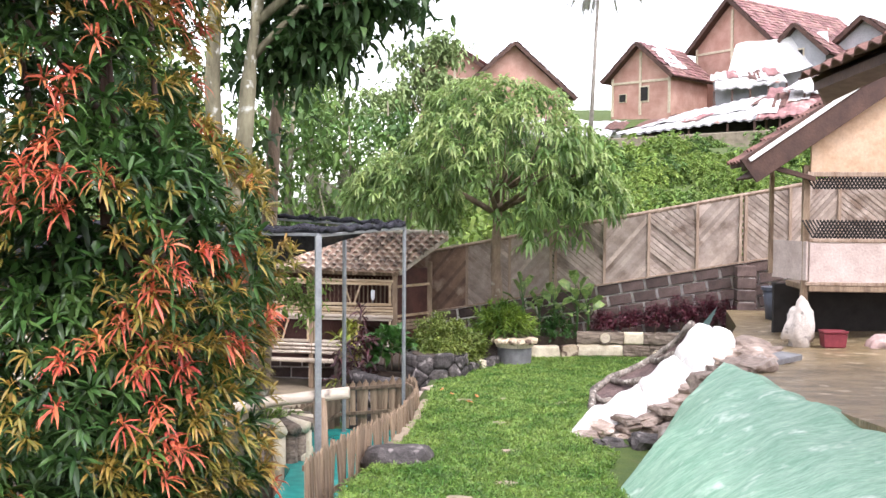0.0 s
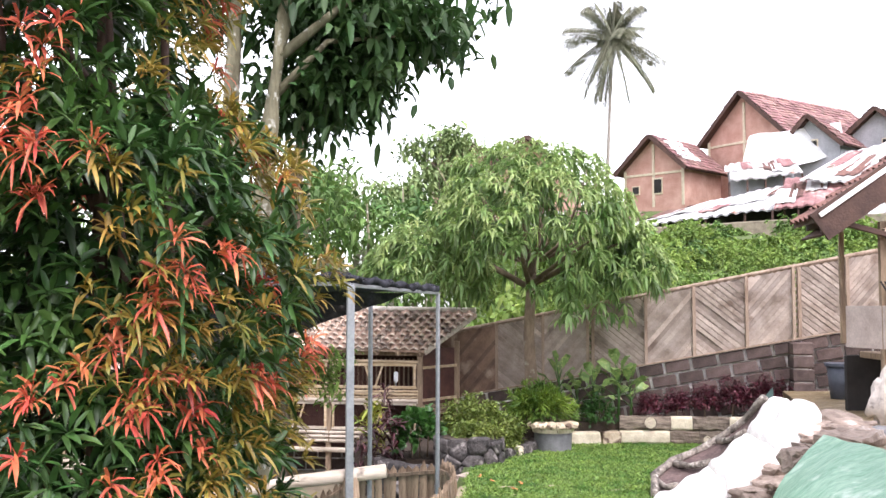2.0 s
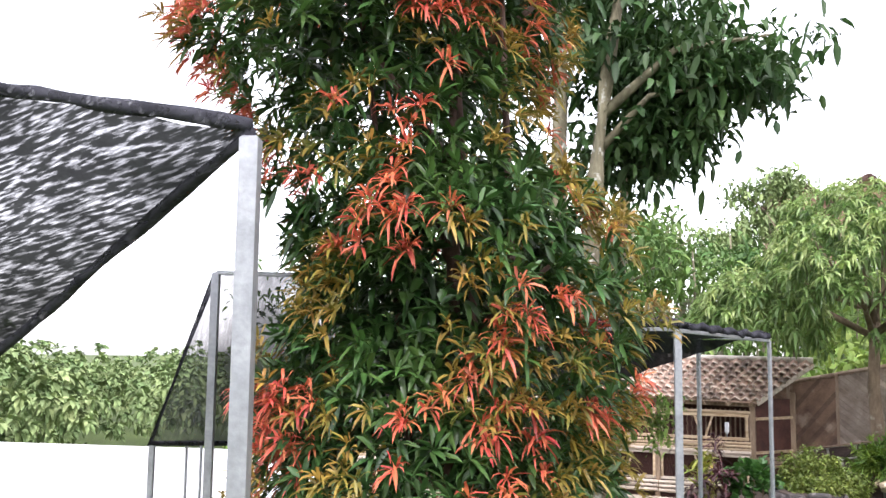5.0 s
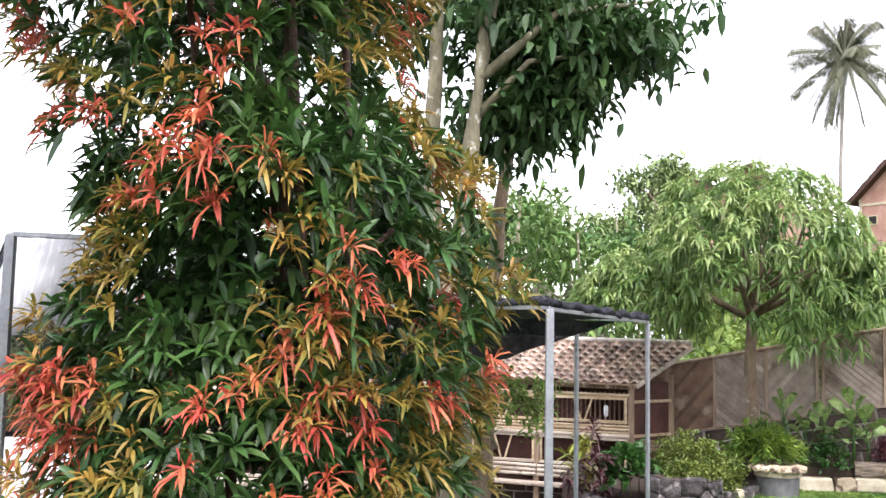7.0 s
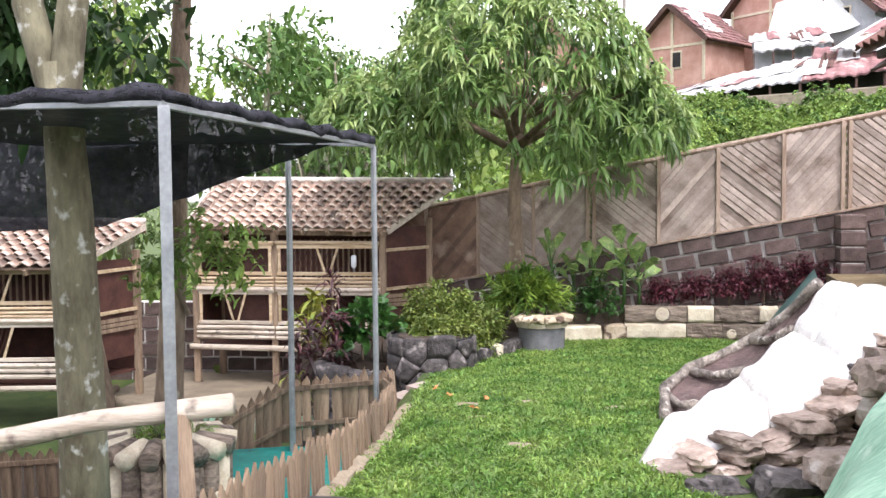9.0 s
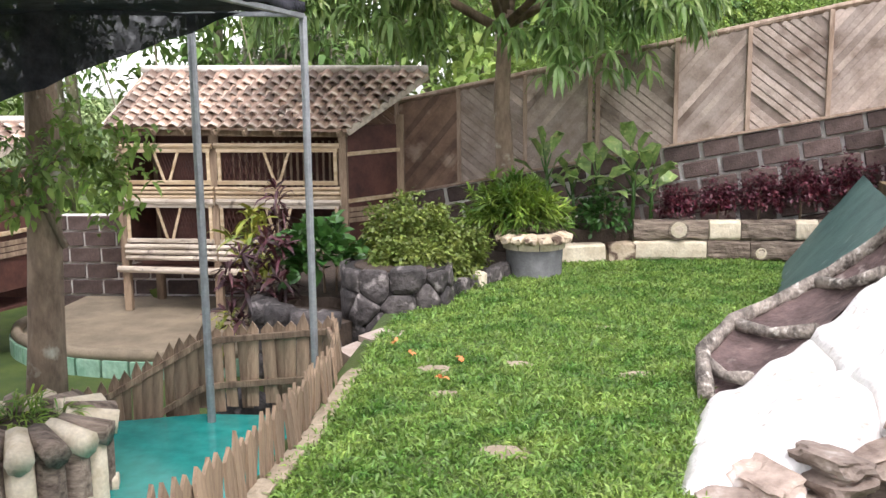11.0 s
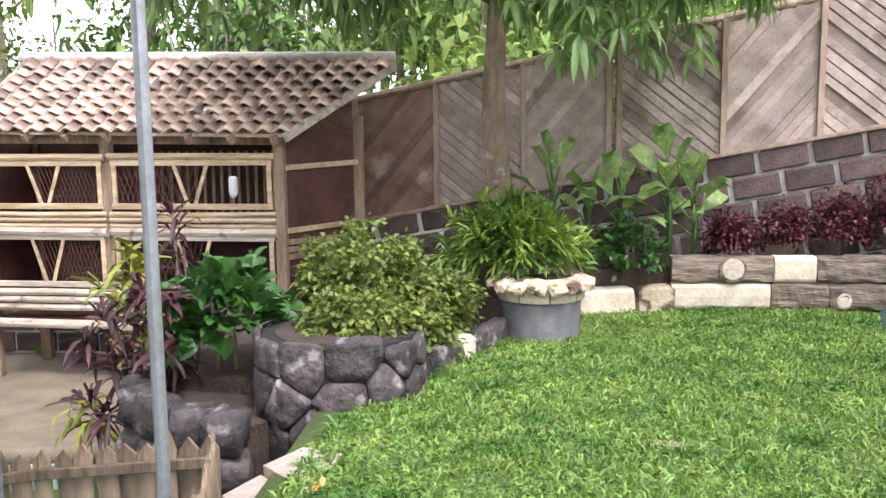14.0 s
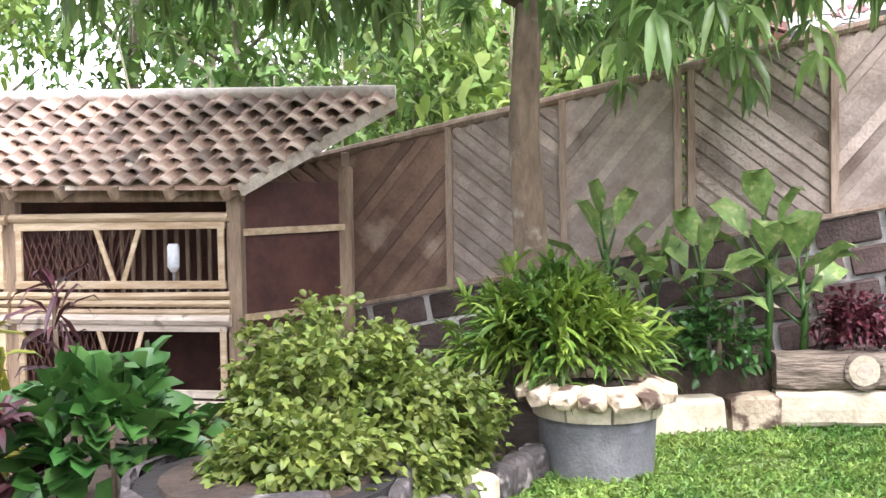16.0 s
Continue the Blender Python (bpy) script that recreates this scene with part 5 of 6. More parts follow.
roof_tiles(roofh, [H(3.52, -4.55, 3.845), H(3.52, -3.5, 3.845), H(6.9, -3.5, 6.21), H(6.9, -4.55, 6.21)], 5, 14, TILE_D)
# upper roof nearer the camera
up = empty("upper_roof", "tiled porch roof corner of the neighbouring building", "roof", (3.58, -9.8, 3.88))
part("deck", Shape().add([(x, y, z + t) for t in (0, 0.08) for x, y, z in ((-0.55, 0.6, 0.38), (-0.55, -5, 0.38), (4, -5, 2.6), (4, 0.6, 2.6))], [(3, 2, 1, 0), (4, 5, 6, 7), (0, 1, 5, 4), (1, 2, 6, 5), (2, 3, 7, 6), (3, 0, 4, 7)]), BROWNT, up)
part("bargeboard", Shape().beam((-0.50, 0.62, 0.385), (4, 0.62, 2.58), 0.04, 0.28), SOFFIT, up)
roof_tiles(up, [(-0.62, -5, 0.5), (-0.62, 0.68, 0.5), (4, 0.68, 2.74), (4, -5, 2.74)], 20, 22, TILE_D)
nb = Shape().box((6.9, -11.8, 2.9), (3.2, 4.2, 3.6))
thing("neighbour_wall", nb, YELLOW, "ochre plastered wall of the neighbouring building", "building", kind="structure")
# shade under the hut as an added near-black sheet, and things in the yard
thing("undercroft_wall", Shape().box((7.0, -3.1, 1.62), (5.4, 0.1, 0.8)), DARK, "near-black sheet painting the deep shade under the hut", "wall", kind="structure")
sk = Shape().lump((4.22, -4.85, 1.55), (0.17, 0.15, 0.34), 4, 0.55, 3)
sk.v = [(4.22 + (x - 4.22) * (1.15 - 0.9 * max(z - 1.5, 0)), y, z) for x, y, z in sk.v]
thing("sack", sk, SACK, "dirty white plastic sack leaning on the post", "sack", smooth=True)
cr = empty("red_basin", "faded red plastic basin on the yard", "basin", (4.62, -5.0, 1.27))
part("body", Shape().box((0, 0, 0.115), (0.28, 0.2, 0.22), taper=1.12), REDP, cr)
part("rim", Shape().box((0, 0, 0.23), (0.33, 0.25, 0.025)), REDP, cr)
thing("cloth", Shape().lump((5.45, -5.0, 1.32), (0.38, 0.22, 0.14), 5, 0.4, 3), CLOTH, "crumpled faded pink cloth on the yard", "cloth", smooth=True)
thing("cloth_bundle", Shape().lump((5.75, -5.05, 1.42), (0.2, 0.18, 0.17), 9, 0.3, 3), SACK, "pale bundle of cloth on the yard", "cloth", smooth=True)
bk = empty("plastic_bucket", "dark blue-grey plastic bucket by the block pillar", "bucket", (4.95, -1.1, 1.22))
part("body", Shape().tube([(0, 0, 0), (0, 0, 0.55)], [0.24, 0.30], 20), BLUEGREY, bk, smooth=True)
part("rim", Shape().tube([(0, 0, 0.53), (0, 0, 0.58)], [0.33, 0.33], 20), BLUEGREY, bk)
broom = empty("broom", "long-handled broom leaning on the railing", "broom", (5.85, -4.75, 1.35))
part("handle", Shape().tube([(0, 0, 0.25), (-0.10, 0.25, 1.45)], 0.014, 8), PALEW, broom)
part("bristles", Shape().tube([(0.02, 0, 0.0), (0.01, 0, 0.16), (0, 0, 0.28)], [0.09, 0.06, 0.02], 8, 0.2), CLOTH, broom)

# ---- trees ----
def tree(name, label, trunk_pts, trunk_r, bark, limbs, at=(0, 0, 0), cat="tree", group=""):
    t = empty(name, label, cat, trunk_pts[0], group)
    o = Vector(trunk_pts[0])
    part("trunk", Shape().tube([Vector(p) - o for p in trunk_pts], trunk_r, 12, 0.06), bark, t, smooth=True)
    for pts, r in limbs:
        part("limb", Shape().tube([Vector(p) - o for p in pts], r, 8, 0.06), bark, t, smooth=True)
    return t, np.array(trunk_pts[0])


def crown(t, o, base, d, L, W, material, droop, name="crown", fold=0.25):
    me = leaf_mesh(name, base - o, d, L, W, material, droop, fold)
    return tagged(part(name, me, material, t), kind="stuff")


# mango tree with drooping leaves
MX, MY = -0.05, 0.55
mt, mo = tree("mango_tree", "small mango tree with a domed drooping crown", [(MX, MY, 0.5), (MX - 0.03, MY, 1.3), (MX - 0.08, MY - 0.02, 2.2), (MX - 0.02, MY - 0.05, 3.3)], [0.15, 0.12, 0.10, 0.08], MBARK,
              [([(MX - 0.06, MY - 0.03, 3.05), (-0.9, 0.4, 3.5), (-1.9, 0.2, 3.75)], [0.065, 0.05, 0.02]), ([(MX - 0.06, MY - 0.03, 3.1), (0.7, 0.4, 3.5), (1.6, 0.3, 3.9)], [0.065, 0.045, 0.02]),
               ([(MX - 0.05, MY - 0.04, 3.05), (-0.25, -0.5, 3.6), (-0.5, -1.2, 4.0)], [0.06, 0.04, 0.02]), ([(MX - 0.05, MY - 0.03, 2.95), (0.1, 0.9, 4.0), (0.2, 1.0, 4.9)], [0.06, 0.04, 0.02]),
               ([(MX - 0.02, MY - 0.05, 3.2), (-0.2, 0.3, 4.2), (-0.1, 0.2, 5.2)], [0.07, 0.045, 0.015]), ([(MX - 0.05, MY - 0.04, 3.1), (0.5, -0.5, 3.55), (0.9, -1.2, 3.8)], [0.05, 0.035, 0.015])])
MC = (-0.05, 0.2, 3.45)
LOBES = ((MC, (1.95, 1.85, 2.2), 0.62), ((-1.95, 0.3, 3.2), (1.15, 1.1, 0.95), 0.22), ((1.45, 0.3, 3.1), (0.95, 1.0, 0.9), 0.16))


def dome(n, lo, hi, zlo=0.0, seed=1):
    """A domed crown with a lower drooping lobe on either side."""
    both = [shell(int(n * share), c, r, lo, hi, zlo, 0.08, seed + k) for k, (c, r, share) in enumerate(LOBES)]
    P, D = np.concatenate([b[0] for b in both]), np.concatenate([b[1] for b in both])
    low = np.array([-0.08 + 0.5 * noise.noise(Vector((p[0] * 0.9, p[1] * 0.9, 7))) for p in P])
    return P[D[:, 2] > low], D[D[:, 2] > low]


def thin(c, d, lim, f=1.5):
    """Keep clusters in irregular clumps, with gaps between."""
    k = np.array([noise.noise(Vector(p) * f + Vector((3, 8, 1))) > lim for p in c])
    return c[k], d[k]


DOWN = np.array([0, 0, -0.55])
c, d = thin(*dome(1000, 0.86, 1.03, -0.3), -0.12, 2.0)
b, dd, L, W = stars(c, d * np.array([1, 1, 0.6]) + DOWN * 0.2, 11, 0.26, 0.058, (35, 100))
crown(mt, mo, b, dd, L, W, MANGO, 0.6)
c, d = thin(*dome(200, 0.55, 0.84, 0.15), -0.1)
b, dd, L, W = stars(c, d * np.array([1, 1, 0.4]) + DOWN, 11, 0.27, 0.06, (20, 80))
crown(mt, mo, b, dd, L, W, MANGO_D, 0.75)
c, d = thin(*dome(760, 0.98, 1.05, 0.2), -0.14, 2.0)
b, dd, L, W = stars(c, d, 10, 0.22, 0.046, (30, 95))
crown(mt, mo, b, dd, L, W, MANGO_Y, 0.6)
# drooping twigs round the rim, longer towards the fence side
hang = []
for k in range(15):
    a_ = rng.uniform(0, 2 * np.pi)
    rr_ = rng.uniform(0.5, 1.0)
    x_, y_ = MC[0] + math.cos(a_) * 1.9 * rr_, MC[1] + math.sin(a_) * 1.8 * rr_
    low = rng.uniform(0.05, 0.4) + (0.25 if (0.1 < x_ < 1.9) else 0.0)
    for q in range(4):
        hang.append((x_ + rng.normal(0, 0.10), y_ + rng.normal(0, 0.10), 3.2 - low * q / 3 - 0.05))
hang = np.array(hang)
b, dd, L, W = stars(hang, np.tile([0, 0, -1.0], (len(hang), 1)), 7, 0.24, 0.06, (35, 95))
crown(mt, mo, b, dd, L, W, MANGO, 0.7)
# twigs inside the dome
for k in range(26):
    a_ = k * 2.4
    r_ = 1.2 + 0.7 * ((k * 7) % 5) / 5
    part("twig", Shape().tube([(MX - mo[0] - 0.05 + 0.25 * math.cos(a_), MY - mo[1] + 0.25 * math.sin(a_), 3.05), (0.55 * r_ * math.cos(a_), 0.5 * r_ * math.sin(a_), 3.35), (r_ * math.cos(a_), 0.85 * r_ * math.sin(a_), 3.6 + 0.4 * ((k * 3) % 4))], [0.022, 0.016, 0.008], 6), MBARK, mt, smooth=True)

# red-tipped column tree beside the path
px, py = -2.35, -12.55
pt_, po = tree("red_tip_tree", "dense column tree with orange-red young shoots", [(px, py, 0.3), (px + 0.03, py, 2.0), (px, py + 0.05, 4.2), (px + 0.05, py, 6.2)], [0.055, 0.045, 0.035, 0.02], BROWNT,
               [([(px + 0.1 * k, py - 0.05 * k, 0.4), (px + 0.22 * k, py - 0.1, 2.5), (px - 0.3 + 0.32 * k, py - 0.15, 5.2)], [0.032, 0.026, 0.014]) for k in (-1, 1, 2)] + [([(px, py, 2.6 + 0.55 * k), (px + 0.6 * math.cos(k * 2.2), py + 0.6 * math.sin(k * 2.2), 3.1 + 0.55 * k)], [0.035, 0.012]) for k in range(6)])


def column(n, lo, hi, seed):
    a = rng.uniform(0, 2 * np.pi, n)
    z = rng.uniform(0.75, 6.6, n)
    prof = np.interp(z, [0.7, 1.4, 2.4, 3.2, 3.7, 4.3, 5.2, 6.6], [0.72, 0.92, 0.98, 0.95, 0.86, 1.05, 1.15, 0.8])
    k = np.array([1 + 0.3 * noise.noise(Vector((math.cos(q) * 1.5, math.sin(q) * 1.5, w * 1.5 + seed))) for q, w in zip(a, z)])
    r = prof * k * rng.uniform(lo, hi, n)
    # sparse storey where the bare stems show
    gap = (np.abs(z - 3.9) < 0.4) & (rng.uniform(0, 1, n) < 0.5)
    P = np.stack([px - 0.05 - 0.48 * np.clip((z - 3.4) / 0.9, 0, 1) + np.cos(a) * r, py + np.sin(a) * r, z], 1)
    D = np.stack([np.cos(a), np.sin(a), np.full(n, 0.45)], 1)
    return P[~gap], D[~gap]


c, d = thin(*column(2300, 0.74, 1.03, 0), -0.33, 2.0)
b, dd, L, W = stars(c, d, 12, 0.165, 0.030, (25, 90))
crown(pt_, po, b, dd, L, W, PHOT, 0.25)
# core leaves: the column's inner shade is painted as a darker leaf colour
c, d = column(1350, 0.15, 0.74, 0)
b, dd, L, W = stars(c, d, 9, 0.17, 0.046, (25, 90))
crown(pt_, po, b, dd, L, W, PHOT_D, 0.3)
c, d = thin(*column(3000, 0.92, 1.12, 0), -0.02, 2.2)
b, dd, L, W = stars(c, d + np.array([0, 0, 0.2]), 11, 0.135, 0.0185, (20, 80))
crown(pt_, po, b, dd, L, W, PHOT_Y, 0.35, "golden_foliage")
c, d = column(1700, 0.96, 1.08, 0)
keep = np.array([noise.noise(Vector(p) * 1.5 + Vector((5, 2, 9))) > 0.06 for p in c])
keep &= (c[:, 2] > 1.9) | (rng.uniform(0, 1, len(c)) < 0.45)
b, dd, L, W = stars(c[keep], d[keep] + np.array([0, 0, 0.25]), 14, 0.15, 0.0175, (20, 85))
crown(pt_, po, b, dd, L, W, PHOT_R, 0.45, "young_foliage")

# tall grey-barked trees by the pond
gt, go = tree("forked_tree", "tall grey-barked forked tree beside the pond", [(-2.9, -7.5, -0.75), (-2.92, -7.5, 0.9), (-2.96, -7.5, 2.3), (-3.02, -7.5, 3.3)], [0.19, 0.16, 0.145, 0.12], BARK,
              [([(-2.99, -7.5, 2.8), (-3.06, -7.5, 3.1), (-3.22, -7.5, 3.7), (-3.27, -7.45, 4.6), (-3.25, -7.4, 5.6), (-3.3, -7.3, 7.5)], [0.10, 0.11, 0.1, 0.09, 0.08, 0.04]), ([(-2.96, -7.5, 2.8), (-2.97, -7.5, 3.15), (-2.9, -7.5, 3.7), (-2.84, -7.45, 4.6), (-2.74, -7.4, 5.6), (-2.5, -7.2, 7.5)], [0.12, 0.12, 0.108, 0.095, 0.085, 0.04]),
               ([(-2.76, -7.4, 5.3), (-2.0, -7.2, 6.0), (-1.0, -7.0, 6.1)], [0.06, 0.04, 0.012]), ([(-2.8, -7.4, 4.9), (-2.3, -7.2, 5.5), (-1.6, -7.0, 5.6)], [0.05, 0.03, 0.012])])


def clumps(n, boxes, spread):
    P = []
    for (cx, cy, cz), (rx, ry, rz), k in boxes:
        q = rng.normal(0, 0.45, (k, 3))
        P.append(np.array([cx, cy, cz]) + q * np.array([rx, ry, rz]))
    P = np.concatenate(P)
    return P


c = clumps(0, [((-2.2, -6.7, 6.0), (1.2, 1.0, 0.8), 130), ((-1.55, -6.7, 5.85), (0.8, 0.7, 0.4), 48), ((-3.2, -6.6, 7.2), (1.5, 1.2, 1.0), 150), ((-2.25, -6.6, 5.25), (0.75, 0.6, 0.45), 75),
               ((-2.7, -6.4, 5.0), (0.5, 0.5, 0.4), 36), ((-4.6, -6.6, 6.3), (1.0, 0.9, 0.9), 70), ((-4.6, -6.2, 4.6), (0.8, 0.8, 0.7), 60), ((-4.2, -5.6, 3.7), (0.9, 0.7, 0.5), 60)], 0)
b, dd, L, W = rosettes(c, np.tile([0, 0, -0.1], (len(c), 1)), 16, 0.22, 0.085, 1.0, 0.14)
crown(gt, go, b, dd, L, W, TEAK, 0.5)
st2, so = tree("slender_tree", "slender leaning brown-barked tree beside the platform", [(-3.6, -4.4, -0.75), (-3.52, -4.4, 0.5), (-3.45, -4.4, 1.7), (-3.4, -4.4, 2.8), (-3.3, -4.4, 4.4), (-3.12, -4.4, 5.6), (-2.9, -4.4, 7.5)], [0.19, 0.14, 0.125, 0.115, 0.09, 0.07, 0.03], MBARK,
               [([(-3.3, -4.42, 1.2), (-3.5, -4.6, 1.8), (-3.0, -4.9, 1.9)], [0.03, 0.02, 0.01])])
c = clumps(0, [((-3.0, -4.75, 1.95), (0.55, 0.4, 0.22), 34), ((-3.4, -4.7, 1.7), (0.45, 0.35, 0.35), 22), ((-2.65, -4.8, 1.65), (0.3, 0.3, 0.25), 12)], 0)
b, dd, L, W = rosettes(c, np.tile([0, 0, 0.25], (len(c), 1)), 10, 0.12, 0.05, 1.0, 0.05)
crown(st2, so, b, dd, L, W, WOODS_L, 0.4)
st3, s3 = tree("thin_tree", "thin leaning stem beside the log rail", [(-3.85, -4.9, -0.75), (-3.98, -4.9, 0.4), (-4.2, -4.9, 1.6), (-4.45, -4.9, 3.2)], [0.11, 0.09, 0.08, 0.05], MBARK, [])
c = clumps(0, [((-4.8, -5.3, 3.9), (0.8, 0.7, 0.6), 40)], 0)
b, dd, L, W = rosettes(c, np.tile([0, 0, 0.0], (len(c), 1)), 14, 0.22, 0.08, 1.0, 0.12)
crown(st3, s3, b, dd, L, W, TEAK, 0.4)

# ---- garden plants ----
def plant(name, label, at, material, centres, axes, per, length, width, spread, droop, cat="plant", stems=None, jitter=0.02, group=""):
    t = empty(name, label, cat, at, group)
    b, dd, L, W = rosettes(np.array(centres), np.array(axes), per, length, width, spread, jitter)
    me = leaf_mesh("leaves", b, dd, L, W, material, droop)
    tagged(part("leaves", me, material, t), kind="stuff")
    for s in stems or ():
        part("stem", Shape().tube(s[0], s[1], 7, 0.05), MBARK, t, smooth=True)
    return t


c, d = shell(900, (0, 0, 0.1), (0.62, 0.58, 0.56), 0.75, 1.0, -0.3, 0.25, 4)
plant("olive_shrub", "rounded olive green small-leaved shrub", (-0.98, -1.35, 0.50), SHRUB, c, d, 9, 0.065, 0.042, 0.7, 0.3, "shrub", [([(0, 0, -0.4), (0.05, 0, 0.1)], [0.03, 0.02])], 0.03)
c, d = shell(420, (0, 0, 0), (0.38, 0.36, 0.20), 0.6, 1.0, -0.3, 0.3, 15)
plant("olive_shrub", "low spreading olive shrub filling the rock planter", (-0.96, -2.2, 0.70), SHRUB, c, d, 9, 0.065, 0.042, 0.7, 0.3, "shrub", [([(0, 0, -0.2), (0.05, 0, 0.1)], [0.03, 0.02])], 0.03)
c, d = shell(320, (0, 0, 0), (0.28, 0.34, 0.28), 0.7, 1.0, -0.4, 0.2, 5)
plant("olive_shrub", "low trailing olive shrub beside the pot", (-0.58, -0.92, 0.55), SHRUB, c, d, 9, 0.06, 0.04, 0.7, 0.3, "shrub", [([(0, 0, -0.3), (0.0, 0, 0.1)], [0.03, 0.02])], 0.03)
c, d = shell(130, (0, 0, 0), (0.36, 0.33, 0.36), 0.6, 1.0, -0.5, 0.2, 6)
plant("round_leaf_plant", "dark green plant with broad round leaves", (-1.86, -1.95, 0.70), BIGLEAF, c, d + np.array([0, 0, 0.35]), 3, 0.17, 0.14, 0.6, 0.2, "plant", [([(0.1 * k - 0.1, 0.05 * k, -0.6), (0.15 * k - 0.15, 0, 0.2)], [0.015, 0.01]) for k in range(3)])
c, d = shell(230, (0, 0, 0.0), (0.56, 0.45, 0.36), 0.35, 1.05, -0.35, 0.25, 7)
plant("fern", "bright green fern tuft round the mango trunk", (0.05, -0.25, 0.93), FERN, c, d + np.array([0, 0, 0.5]), 13, 0.23, 0.03, 0.6, 0.35, "fern", [([(0.1 * k - 0.2, 0.0, -0.3), (0.12 * k - 0.24, 0.0, 0.05)], [0.02, 0.012]) for k in range(5)])
plant("cordyline", "purple-brown cordyline with arching leaves", (-2.55, -1.1, 0.05), PURPLE, [(0, 0, 0.85 + 0.10 * k) for k in range(5)], [(0, 0, 0.35 + 0.12 * k) for k in range(5)], 9, 0.34, 0.035, 0.8, 0.5, "plant", [([(0, 0, 0), (0.01, 0, 0.7), (0, 0, 1.25)], [0.018, 0.016, 0.01])])
plant("cordyline", "dark purple bushy cordyline clump", (-2.42, -2.15, -0.15), PURPLE, [(rng.uniform(-0.34, 0.34), rng.uniform(-0.24, 0.24), 0.25 + 0.04 * k) for k in range(22)], [(0, 0, 0.4)] * 22, 12, 0.29, 0.042, 0.8, 0.4, "plant", [([(0.1 * k - 0.1, 0, -0.2), (0.1 * k - 0.1, 0, 0.6)], [0.018, 0.01]) for k in range(3)])
plant("croton", "yellow-green croton with long leaves", (-2.66, -1.65, 0.0), CROTON, [(rng.uniform(-0.2, 0.2), rng.uniform(-0.12, 0.12), 0.5 + 0.05 * k) for k in range(13)], [(0, 0, 0.5)] * 13, 8, 0.34, 0.065, 0.7, 0.4, "plant", [([(0, 0, 0), (0.0, 0, 0.7)], [0.018, 0.01])])
plant("croton", "small yellow-edged leafy plant at the bed edge", (-2.80, -2.35, -0.15), CROTON, [(0, 0, 0.2), (0.1, 0, 0.25), (0.05, 0.05, 0.3)], [(0, 0, 0.4)] * 3, 9, 0.34, 0.04, 0.8, 0.8, "plant", [([(0, 0, -0.2), (0.0, 0, 0.15)], [0.015, 0.01])])
for x, y, top, n, size in ((1.05, 0.80, 0.62, 8, 0.95), (1.50, 0.85, 0.80, 10, 1.1), (0.42, 0.80, 0.80, 9, 1.0), (1.72, 0.80, 0.58, 8, 0.95), (0.75, 0.85, 0.55, 7, 0.85)):
    t = empty("dumb_cane", "dumb cane with large mottled arching leaves", "plant", (x, y, 0.62), "dumb canes")
    part("stem", Shape().tube([(0, 0, -0.05), (0.02, 0, top * 0.5), (0, 0, top)], [0.03, 0.025, 0.018], 7, 0.05), BIGLEAF, t, smooth=True)
    for k in range(n):
        a_, el = k * 2.4 + x * 5, math.radians(78 - 62 * (n - 1 - k) / n)
        z0_ = top * (0.45 + 0.55 * (k + 1) / n)
        dv = Vector((math.cos(a_) * math.cos(el), math.sin(a_) * math.cos(el) * 0.7, math.sin(el)))
        tip = Vector((0, 0, z0_)) + dv * 0.2 * size
        part("petiole", Shape().tube([(0, 0, z0_ - 0.03), tip], [0.013, 0.009], 6), BIGLEAF, t, smooth=True)
        dry = k == 0 and x > 1.7
        part("leaf", leaf_mesh("leaf", np.array([list(tip)]), np.array([list(dv)]), np.array([0.55 * size]), np.array([0.20 * size]), LOGE if dry else DIEFF, 1.1 if dry else 0.45, 0.12), DIEFF, t, "withered pale yellow leaf" if dry else "")
c, d = shell(60, (0, 0, 0), (0.35, 0.25, 0.30), 0.4, 1.0, -0.5, 0.2, 8)
plant("dark_shrub", "dark leafy shrub below the dumb canes", (1.15, 0.66, 0.80), BIGLEAF, c, d, 8, 0.09, 0.05, 0.8, 0.3, "shrub", [([(0, 0, -0.2), (0, 0, 0.2)], [0.02, 0.01])], 0.04)
for i, (x, r) in enumerate(((2.05, 0.24), (2.55, 0.26), (3.05, 0.34), (3.55, 0.42), (4.1, 0.45))):
    c, d = shell(150, (0, 0, 0.05), (r, 0.2, r * 0.85), 0.3, 1.0, -0.6, 0.3, 20 + i)
    plant("maroon_shrub", "maroon-leaved shrub against the block wall", (x, 0.80, 0.85 + 0.06 * i), MAROON, c, d, 7, 0.055, 0.035, 0.9, 0.3, "shrub", [([(0, 0, -0.35), (0.02, 0, 0.15)], [0.02, 0.01])], 0.03, "maroon shrubs")
c, d = shell(30, (0, 0, 0), (0.4, 0.3, 0.12), 0.3, 1.0, -0.1, 0.2, 31)
plant("grass_tuft", "grassy tuft growing in the log planter", (-3.05, -5.75, 0.28), FERN, c, d, 14, 0.18, 0.015, 0.5, 0.5, "grass")

# ---- lawn grass ----
N = 190000
gx, gy = rng.uniform(-1.25, 3.3, N * 2), rng.uniform(-13.5, 0.62, N * 2)
ok = (gx < np.interp(gy, [-13.5, -9.0, -8.2, -7.4, -5.7, -4.3, 0.4, 0.6], [1.5, 1.2, 1.4, 1.15, 1.25, 1.85, 3.3, 3.4])) & (gx > np.interp(gy, [-13, -9.5, -8.4, -6.4, -5.0, -4.2, -3.2, -1.9, -1.2, 0.0, 0.6], [-1.2, -1.25, -1.08, -0.96, -0.95, -1.0, -0.95, -0.62, -0.4, -0.1, 0.4]))
ok &= np.hypot(gx - 0.27, gy + 0.58) > 0.30
